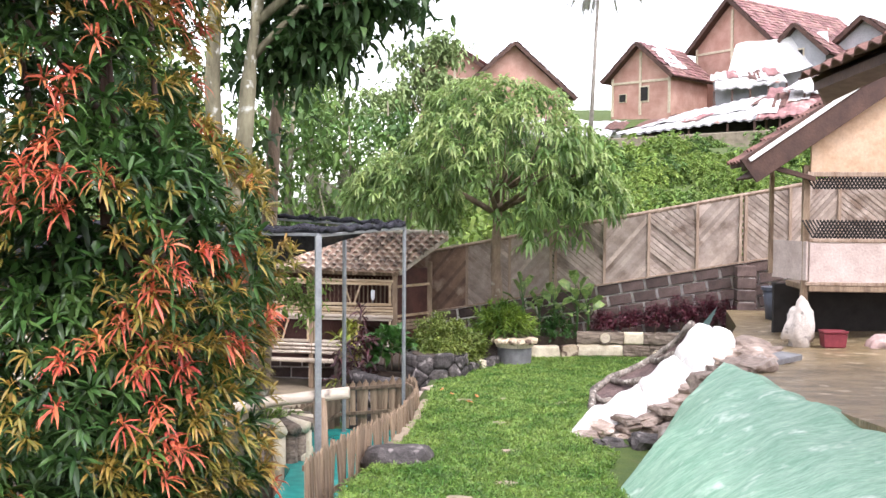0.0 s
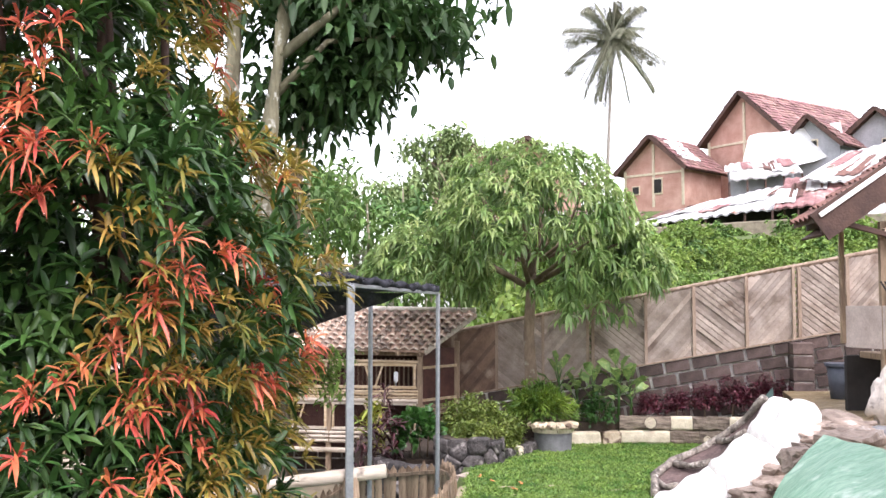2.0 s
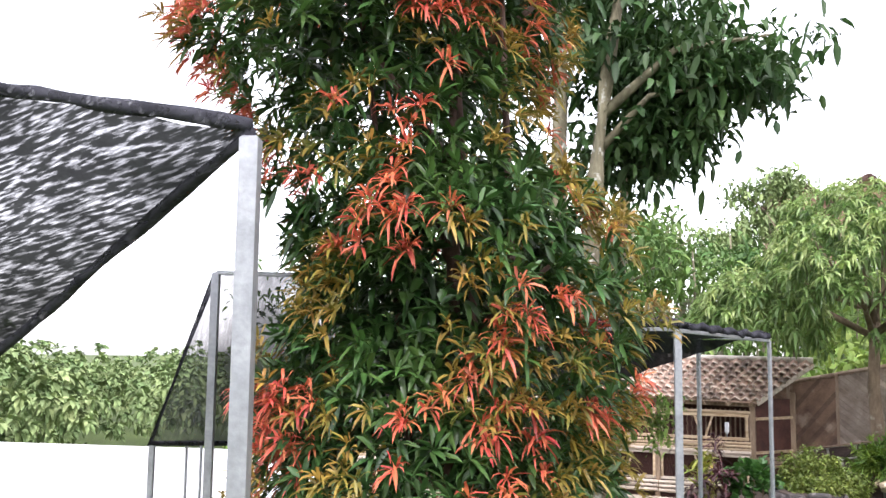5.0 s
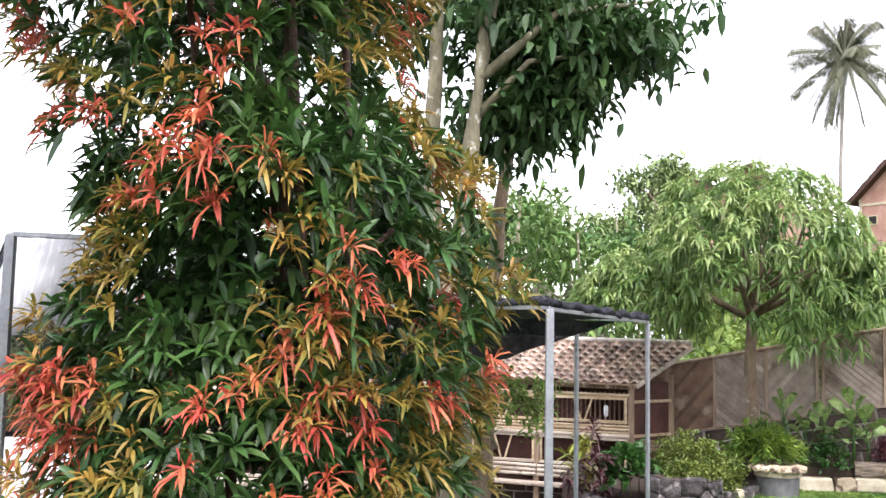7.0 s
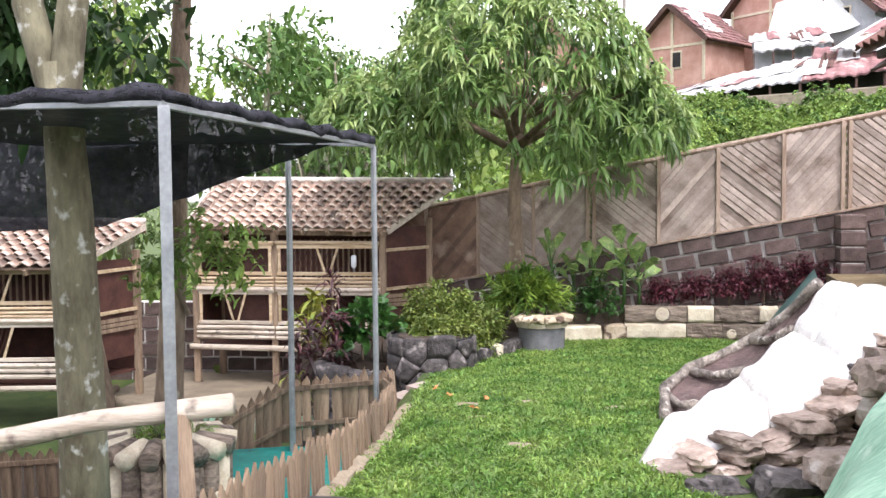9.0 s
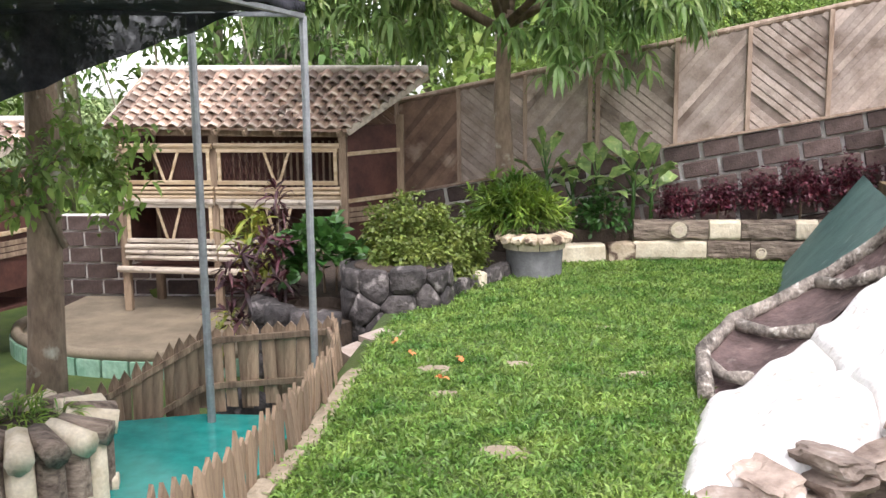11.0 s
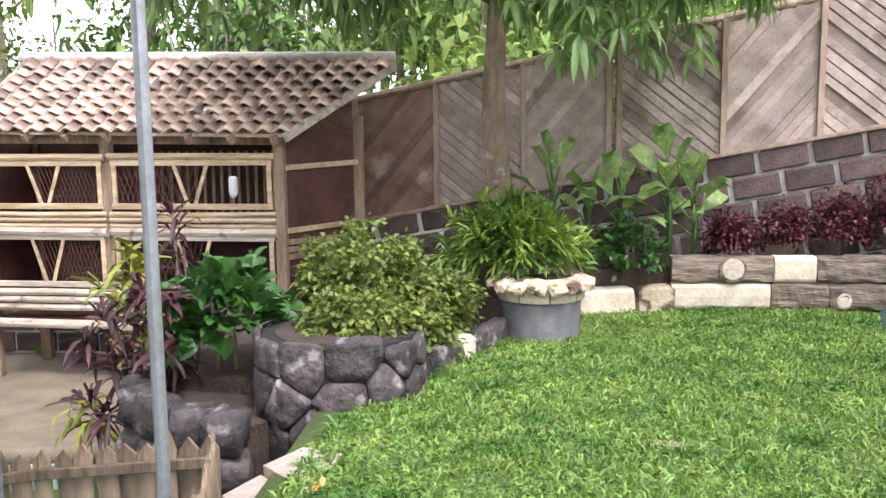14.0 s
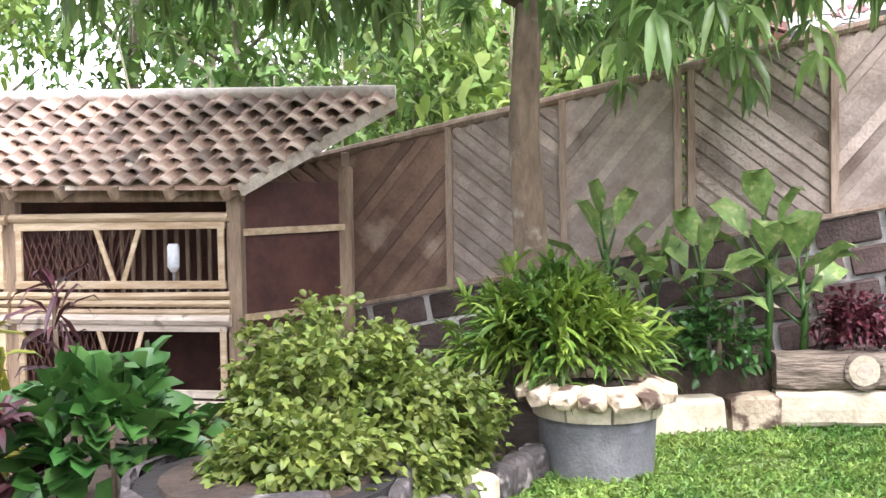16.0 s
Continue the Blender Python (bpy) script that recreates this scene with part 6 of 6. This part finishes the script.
for sx, sy in ((-0.45, -4.9), (0.15, -4.75), (-0.30, -5.55), (0.85, -3.5), (0.95, -5.0), (0.1, -6.6), (0.25, -8.2), (0.2, -9.6), (0.3, -11.0), (-0.2, -10.2)):
    ok &= np.hypot((gx - sx) / 1.2, gy - sy) > 0.11 * rng.uniform(0.3, 1.1, len(gx))
gx, gy = gx[ok][:N], gy[ok][:N]
gz = np.array([lawn_z(q) for q in gy])
gb = np.stack([gx, gy, gz - 0.005], 1)
gd = np.concatenate([rng.normal(0, 0.75, (len(gx), 2)), rng.uniform(0.35, 1.0, (len(gx), 1))], 1)
patch = np.array([0.8 + 0.6 * noise.noise(Vector((p, q, 0)) * 1.3) for p, q in zip(gx, gy)])
# broad-bladed tufts standing over the sward
pick = rng.permutation(len(gx))[:15000]
pick = pick[np.array([noise.noise(Vector((gx[k], gy[k], 4)) * 2.6) > -0.18 for k in pick])]
tb = np.repeat(gb[pick], 9, 0) + rng.normal(0, 0.016, (len(pick) * 9, 3)) * np.array([1, 1, 0])
td = np.concatenate([rng.normal(0, 0.8, (len(tb), 2)), rng.uniform(0.45, 1.1, (len(tb), 1))], 1)
gb, gd = np.concatenate([gb, tb]), np.concatenate([gd, td])
gl = np.concatenate([rng.uniform(0.035, 0.10, len(gx)) * patch, rng.uniform(0.06, 0.125, len(tb))])
gw = np.concatenate([rng.uniform(0.007, 0.012, len(gx)), rng.uniform(0.008, 0.0135, len(tb))])
tagged(part("lawn_grass", blade_mesh("lawn_grass", gb, gd, gl, gw, GRASS), GRASS), "bright green broad-bladed lawn grass", "grass", kind="stuff")

# ---- hedge bank behind the fence and background woods ----
def leafy(name, label, P, size, wid, material, per=10, spread=1.0, jit=0.25, droop=0.4, cat="woods"):
    b, dd, L, W = rosettes(P, np.tile([0, 0, 0.35], (len(P), 1)), per, size, wid, spread, jit)
    tagged(part(name, leaf_mesh(name, b, dd, L, W, material, droop), material), label, cat, kind="stuff")


def bushes(name, label, n, xr, yr, rad, size, wid, material, per, far, lift=-0.15):
    """Rounded bushes crowded over the slope, each a lumpy hemisphere of leaves."""
    P, D = [], []
    for k in range(n):
        x, y = rng.uniform(*xr), yr[0] + rng.uniform(0, 1) ** far * (yr[1] - yr[0])
        r = rng.uniform(*rad)
        c, d = shell(int(95 * r / rad[1]), (x, y, ground_z(x, y) + lift), (r, r, r * rng.uniform(0.7, 1.15)), 0.6, 1.05, -0.1 if lift < 1 else -0.8, 0.3, k)
        P.append(c)
        D.append(d)
    b, dd, L, W = stars(np.concatenate(P), np.concatenate(D), per, size, wid, (20, 90))
    tagged(part(name, leaf_mesh(name, b, dd, L, W, material, 0.4), material), label, "bushes", kind="stuff")


bushes("hedge_bank", "leafy overgrown hillside bushes behind the fence", 190, (0.3, 13), (2.6, 22), (0.45, 1.0), 0.2, 0.085, WOODS_L, 8, 1.5)
bushes("hedge_bank", "darker bushes between the paler ones behind the fence", 80, (0.3, 14), (2.8, 22), (0.4, 0.9), 0.22, 0.09, WOODS, 8, 1.4)
bushes("hill_bushes", "bushes covering the upper hillside", 90, (0, 30), (20, 36), (0.7, 1.2), 0.3, 0.13, WOODS_L, 8, 1.0)
bushes("hill_bushes", "dark bushes on the upper hillside", 50, (0, 30), (20, 37), (0.6, 1.1), 0.3, 0.13, WOODS, 8, 1.0)


def back_tree(x, y, h, r, material, seed, leaf=0.35, bare=0.45, label="tall leafy woodland tree with thin pale trunk", nm="woodland_tree", dens=1.0):
    rnd = random.Random(seed)
    z0 = ground_z(x, y)
    lean = rnd.uniform(-0.05, 0.05) * h
    t, o = tree(nm, label, [(x, y, z0 - 0.2), (x + lean * 0.4, y, z0 + h * 0.5), (x + lean, y, z0 + h * 0.95)], [0.02 * h, 0.014 * h, 0.004 * h], BARK,
                [([(x + lean * 0.5, y, z0 + h * (0.5 + 0.08 * k)), (x + lean * 0.5 + r * 0.7 * math.cos(k * 2.4 + seed), y + r * 0.7 * math.sin(k * 2.4 + seed), z0 + h * (0.62 + 0.08 * k))], [0.007 * h, 0.002 * h]) for k in range(4)], group="background trees")
    P = []
    for k in range(9):
        a = rnd.uniform(0, 6.28)
        zc = z0 + h * rnd.uniform(bare, 0.97)
        rr = r * rnd.uniform(0.25, 0.85) * (1.1 - 0.5 * abs((zc - z0) / h - 0.7))
        q = rng.normal(0, 0.42, (int(26 * dens), 3)) * np.array([r * 0.55, r * 0.55, r * 0.42])
        P.append(np.array([x + lean + math.cos(a) * rr, y + math.sin(a) * rr, zc]) + q)
    P = np.concatenate(P)
    b, dd, L, W = rosettes(P, np.tile([0, 0, 0.1], (len(P), 1)), 8, leaf, leaf * 0.4, 1.0, leaf * 0.6)
    crown(t, o, b, dd, L, W, material, 0.5)


spec = [(-2.0, 9, 5.4, 1.5), (-4.0, 7, 5.6, 1.6), (-6.2, 8, 7.0, 1.9), (-8.5, 6, 8.0, 2.1), (-3.2, 14, 6.2, 1.8), (-7.0, 15, 7.6, 2.2), (-11, 10, 8.5, 2.3), (-10.5, 3, 7.5, 2.0), (-13.5, 6, 8.5, 2.5), (0.0, 12, 5.6, 1.5), (1.4, 7, 4.9, 1.3), (-1.2, 17, 6.6, 1.8), (-9, 20, 9, 2.6), (-5, 22, 8.0, 2.2), (-14, 18, 10, 2.8)]
for i, (x, y, top, r) in enumerate(spec):
    back_tree(x, y, top - ground_z(x, y), r, WOODS if i % 3 else WOODS_L, i, 0.30 if y < 12 else 0.36, 0.26, dens=0.9 if x < -5.5 else 0.55)
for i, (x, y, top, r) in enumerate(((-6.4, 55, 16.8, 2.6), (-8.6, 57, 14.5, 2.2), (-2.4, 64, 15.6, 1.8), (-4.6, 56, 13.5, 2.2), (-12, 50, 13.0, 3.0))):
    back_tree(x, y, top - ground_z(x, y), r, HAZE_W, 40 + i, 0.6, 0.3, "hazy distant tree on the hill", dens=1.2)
# undergrowth behind the hutches
n = 520
ux, uy = rng.uniform(-16, 1, n), rng.uniform(2.2, 12, n)
uz = np.array([ground_z(a, b) for a, b in zip(ux, uy)]) + rng.uniform(0, 1, n) ** 1.5 * 1.0
leafy("undergrowth", "dense green undergrowth behind the hutches", np.stack([ux, uy, uz], 1), 0.34, 0.13, WOODS_L, 10, 1.0, 0.35, 0.4, "bushes")
# thin bamboo stems in the woods
for i in range(10):
    x, y = rng.uniform(-9, 0.5), rng.uniform(3.0, 8)
    z = ground_z(x, y)
    thing("bamboo_stem", Shape().tube([(x, y, z - 0.2), (x + rng.uniform(-0.2, 0.2), y, z + 1.8), (x + rng.uniform(-0.3, 0.3), y, z + 3.2)], [0.025, 0.02, 0.012], 7), BARK, "thin pale stem in the undergrowth", "stem", "thin stems", smooth=True)
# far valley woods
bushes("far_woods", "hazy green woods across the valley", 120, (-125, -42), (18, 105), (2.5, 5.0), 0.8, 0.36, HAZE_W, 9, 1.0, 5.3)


def palm(x, y, h, r, label, seed, lean=(0, 0)):
    rnd = random.Random(seed)
    z0 = ground_z(x, y)
    t = empty("coconut_palm", label, "palm", (x, y, z0), "palms")
    part("trunk", Shape().tube([(-lean[0], -lean[1], -0.5), (-lean[0] * 0.5, 0, h * 0.5), (0, 0, h)], [0.17, 0.12, 0.10], 10, 0.03), PALMT, t, smooth=True)
    for k in range(46):
        a = k * 2.4 + rnd.uniform(-0.2, 0.2)
        el = -1.3 + 2.85 * ((k * 7) % 46) / 45
        pts = []
        for s in np.linspace(0, 1, 8):
            pts.append(Vector((math.cos(a) * math.cos(el) * r * s, math.sin(a) * math.cos(el) * r * s, h + math.sin(el) * r * s - 0.30 * r * s * s)))
        P = np.array([list(Vector(pts[int(s)]).lerp(pts[min(int(s) + 1, 7)], s % 1)) for s in np.linspace(0.4, 6.95, 60)])
        side = np.array([-math.sin(a), math.cos(a), 0])
        dirs = np.concatenate([P * 0 + side * 0.8 + np.array([math.cos(a) * 0.5, math.sin(a) * 0.5, -0.45]), P * 0 - side * 0.8 + np.array([math.cos(a) * 0.5, math.sin(a) * 0.5, -0.45])])
        me = leaf_mesh("frond", np.concatenate([P, P]), dirs, r * 0.19, r * 0.011, PALML, 0.7)
        fr = part("frond", me, PALML, t)
        part("midrib", Shape().tube(pts, [0.04, 0.035, 0.03, 0.025, 0.02, 0.018, 0.014, 0.01], 5), PALML, fr)


palm(5.7, 46, 13.6, 3.5, "tall coconut palm on the hill", 1, (0.6, 0))
palm(-5.0, 11, 2.6, 2.2, "low palm with broad fronds behind the hutch", 3)


# ---- houses on the hill ----
def house(label, x, y, z, w, dpt, hw, hr, wallm, roofm, yaw=0, windows=(), trim=True):
    h = empty("hill_house", label, "house", (x, y, z), "hill houses")
    h.rotation_euler = (0, 0, radians(yaw))
    g = Shape().add([(-w / 2, 0, -3), (w / 2, 0, -3), (w / 2, 0, hw), (0, 0, hw + hr), (-w / 2, 0, hw)] + [(-w / 2, dpt, -3), (w / 2, dpt, -3), (w / 2, dpt, hw), (0, dpt, hw + hr), (-w / 2, dpt, hw)],
                    [(0, 1, 2, 3, 4), (9, 8, 7, 6, 5), (1, 6, 7, 2), (0, 4, 9, 5), (0, 5, 6, 1), (2, 7, 8, 3), (3, 8, 9, 4)])
    part("wall", g, wallm, h)
    for s in (-1, 1):
        ov = 0.5
        e = Vector((s * (w / 2 + ov), 0, hw - ov * hr / (w / 2)))
        r = Vector((0, 0, hw + hr))
        sh = Shape().add([(p.x, yy, p.z + t) for t in (0.05, 0.22) for p, yy in ((e, -0.7), (r, -0.7), (r, dpt + 0.5), (e, dpt + 0.5))], [(3, 2, 1, 0), (4, 5, 6, 7), (0, 1, 5, 4), (1, 2, 6, 5), (2, 3, 7, 6), (3, 0, 4, 7)])
        rf = part("roof", sh, BROWNT, h)
        L = (r - e).length
        rows = Shape()
        nrow = max(6, int(L / 0.42))
        for k in range(nrow):
            a, b = e.lerp(r, k / nrow), e.lerp(r, (k + 1.12) / nrow)
            nn = Vector((s * 1.0 * (r.z - e.z), 0, abs(e.x))).normalized()
            m = int((dpt + 1.2) / 0.6)
            for j in range(m):
                y0, y1 = -0.7 + (dpt + 1.2) * j / m, -0.7 + (dpt + 1.2) * (j + 0.94) / m
                lift = 0.27 + random.uniform(-0.02, 0.03)
                rows.add([(a.x + nn.x * (lift + 0.05), y0, a.z + nn.z * (lift + 0.05)), (b.x + nn.x * lift, y0, b.z + nn.z * lift), (b.x + nn.x * lift, y1, b.z + nn.z * lift), (a.x + nn.x * (lift + 0.05), y1, a.z + nn.z * (lift + 0.05)),
                          (a.x + nn.x * 0.2, y0, a.z + nn.z * 0.2), (a.x + nn.x * 0.2, y1, a.z + nn.z * 0.2)], [(0, 1, 2, 3), (0, 3, 5, 4)])
        tagged(part("roof_tiles", rows, roofm, rf), kind="stuff")
        part("bargeboard", Shape().beam((e.x, -0.72, e.z + 0.1), (0, -0.72, r.z + 0.1), 0.08, 0.3), BROWNT, rf)
    if trim:
        part("band", Shape().box((0, -0.04, hw * 0.86), (w * 0.98, 0.08, 0.18)), LOGE, h)
        for k in (-1, 0, 1):
            part("pilaster", Shape().box((k * (w / 2 - 0.12), -0.05, (hw + (hr * 0.8 if k == 0 else 0)) / 2), (0.2, 0.1, hw + (hr * 0.8 if k == 0 else 0))), LOGE, h)
    for wx, wz, ww, wh in windows:
        wd = part("window", Shape().box((wx, -0.02, wz), (ww, 0.12, wh)), LOGE, h)
        part("pane", Shape().box((wx, -0.09, wz), (ww * 0.8, 0.04, wh * 0.8)), DARK, wd)
    return h


house("salmon brick house with faded red tile roof on the hill", 17.3, 60, 13.2, 7.4, 13, 3.2, 3.4, BRICKW, REDROOF, -52, ((2.2, 1.6, 1.0, 1.2),))
house("small salmon brick house with half-white roof on the hill", 9.9, 58, 10.6, 5.4, 5.5, 3.0, 2.4, BRICKW, REDROOF, -40, ((0.4, 1.6, 0.8, 1.3), (-1.6, 1.4, 0.7, 0.7)))
house("salmon gabled house behind the mango tree", -4.9, 62, 11.2, 6.0, 8, 3.2, 2.2, BRICKW, REDROOF, -12, ())
house("low house with a red tile roof", 0.0, 60, 10.6, 9.0, 7, 1.8, 4.0, BRICKW, REDROOF, 8, (), False)
house("grey house with a red roof and dark window", 21.0, 55, 12.2, 4.2, 6, 2.6, 2.0, GREYW, REDROOF, -42, ((0.0, 2.4, 1.0, 1.2),), False)
house("dark roofed house at the hill edge", 25.8, 55, 13.2, 4.6, 6, 2.2, 1.9, GREYW, TILE_D, -40, ((0.6, 1.6, 0.8, 0.8),), False)


def roof_sheet(x, y, z, w, l, pitch, yaw):
    """A pale sheet laid over worn tiles."""
    M = pose(x, y, z, 0, pitch, yaw)
    g = lambda u, v: M @ Vector(((u - 0.5) * w, (v - 0.5) * l, 0.05 * math.sin(u * w * 9) + 0.12 * noise.noise(Vector((u * 3, v * 3, x)))))
    sh = Shape().grid(g, np.linspace(0, 1, 30), np.linspace(0, 1, 8)).grid(lambda u, v: g(u, v) - Vector((0, 0, 0.04)), np.linspace(0, 1, 30), np.linspace(0, 1, 8))
    return thing("roof_sheet", sh, WHITEW, "pale sheet patching a red tile roof on the hill", "roof sheet", "roof sheets")


roof_sheet(11.83, 58.2, 15.25, 3.2, 2.6, 41.6, -40)


def lean_to(label, near, far, material, wallm, drop=1.6):
    """A sagging lean-to roof between its near eave (left, right) and far edge (left, right), on a wall and posts."""
    a, b, c, d = Vector(near[0]), Vector(near[1]), Vector(far[1]), Vector(far[0])
    o = (a + b) / 2
    h = empty("lean_to_shed", label, "shed", o, "lean-to sheds")
    n = max(8, int((b - a).length / 0.16))
    f = lambda u, v: a.lerp(b, u).lerp(d.lerp(c, u), v) - o + Vector((0, 0, 0.05 * math.sin(u * n * 1.57) + 0.22 * noise.noise(Vector((u * 4 + o.x, v * 3, 0)))))
    us, vs = np.linspace(0, 1, n), np.linspace(0, 1, 7)
    part("roof", Shape().grid(f, us, vs).grid(lambda u, v: f(u, v) - Vector((0, 0, 0.10)), us, vs), material, h)
    for k in range(6):
        u_, v_ = (k + 0.5 + 0.4 * math.sin(k * 5 + o.x)) / 6, 0.3 + 0.4 * abs(math.sin(k * 3.7 + o.x))
        du, dv = 0.07 + 0.05 * abs(math.sin(k * 2.1 + o.y)), 0.22
        g = lambda u, v: f(u_ + (u - 0.5) * 2 * du, min(max(v_ + (v - 0.5) * 2 * dv, 0), 1)) + Vector((0, 0, 0.10))
        sheet = Shape().grid(g, np.linspace(0, 1, 6), np.linspace(0, 1, 5)).grid(lambda u, v: g(u, v) - Vector((0, 0, 0.03)), np.linspace(0, 1, 6), np.linspace(0, 1, 5))
        part("patch_sheet", sheet, (TIN, REDROOF, WHITEW, TILE_D)[(k + int(o.x)) % 4], h)
    for k in range(5):
        p = a.lerp(b, k / 4) - o
        part("post", Shape().box((p.x, p.y + 0.25, p.z - drop / 2 - 0.1), (0.12, 0.12, drop)), BROWNT, h)
    p, q = a.lerp(d, 0.6) - o, b.lerp(c, 0.6) - o
    part("wall", Shape().beam(p - Vector((0, 0, drop * 0.75)), q - Vector((0, 0, drop * 0.75)), 0.12, drop * 1.3), wallm, h)
    return h


# a DARK wall carries the shade below its shed roof as near-black colour
for lab, near, far, m_, w_ in (
        ("long pale zinc lean-to roof on rusty posts", ((6.6, 46, 8.1), (16.6, 46, 9.3)), ((10.8, 51, 9.7), (20.8, 51, 12.1)), TIN, DARK),
        ("patched red tile lean-to roof", ((15.6, 45, 9.1), (22.0, 45, 9.7)), ((17.6, 49.5, 11.6), (23.4, 49.5, 12.2)), REDROOF, DARK),
        ("patched zinc and tile shed roof", ((17.6, 47, 11.1), (24.4, 47, 11.0)), ((22.6, 52, 13.8), (30.6, 52, 15.6)), TIN, GREYW),
        ("red tile lean-to roof below the grey house", ((23.4, 45.5, 10.6), (32.4, 45.5, 12.3)), ((26.6, 50, 14.0), (36.0, 50, 15.4)), REDROOF, DARK),
        ("small zinc awning at the terrace edge", ((20.6, 43.5, 8.5), (24.6, 43.5, 9.2)), ((21.2, 45, 9.4), (24.4, 45, 9.9)), TIN, DARK),
        ("zinc porch awning of the brick house", ((14.2, 51, 11.7), (19.2, 51, 12.3)), ((14.8, 54, 13.3), (19.0, 54, 13.9)), TIN, GREYW),
        ("low zinc roof beside the palm", ((-1.5, 46, 8.3), (6.4, 46, 8.0)), ((-1.0, 50, 9.6), (8.0, 50, 9.4)), TIN, WHITEW)):
    lean_to(lab, near, far, m_, w_)
tarp = Shape().grid(lambda u, v: (16.6 + 6.6 * u - 1.2 * v * (1 - u), 55.4 - 1.2 * v, 15.6 + 0.9 * u - (3.6 - 1.2 * u) * v + 0.25 * noise.noise(Vector((u * 4, v * 4, 3)))), np.linspace(0, 1, 24), np.linspace(0, 1, 14))
thing("white_tarpaulin", tarp, WHITEW, "white tarpaulin draped over a shed on the hill", "tarpaulin", smooth=True)
thing("white_building", Shape().box((3.0, 51.0, 8.2), (8.5, 4, 2.2)), WHITEW, "low white plastered building on the terrace", "building")
thing("terrace_wall", Shape().box((16, 41.5, 7.35), (34, 0.6, 1.5), pose(0, 0, 0, 0, -3, -4)), EARTH, "mossy earth terrace edge below the houses", "wall", kind="structure")
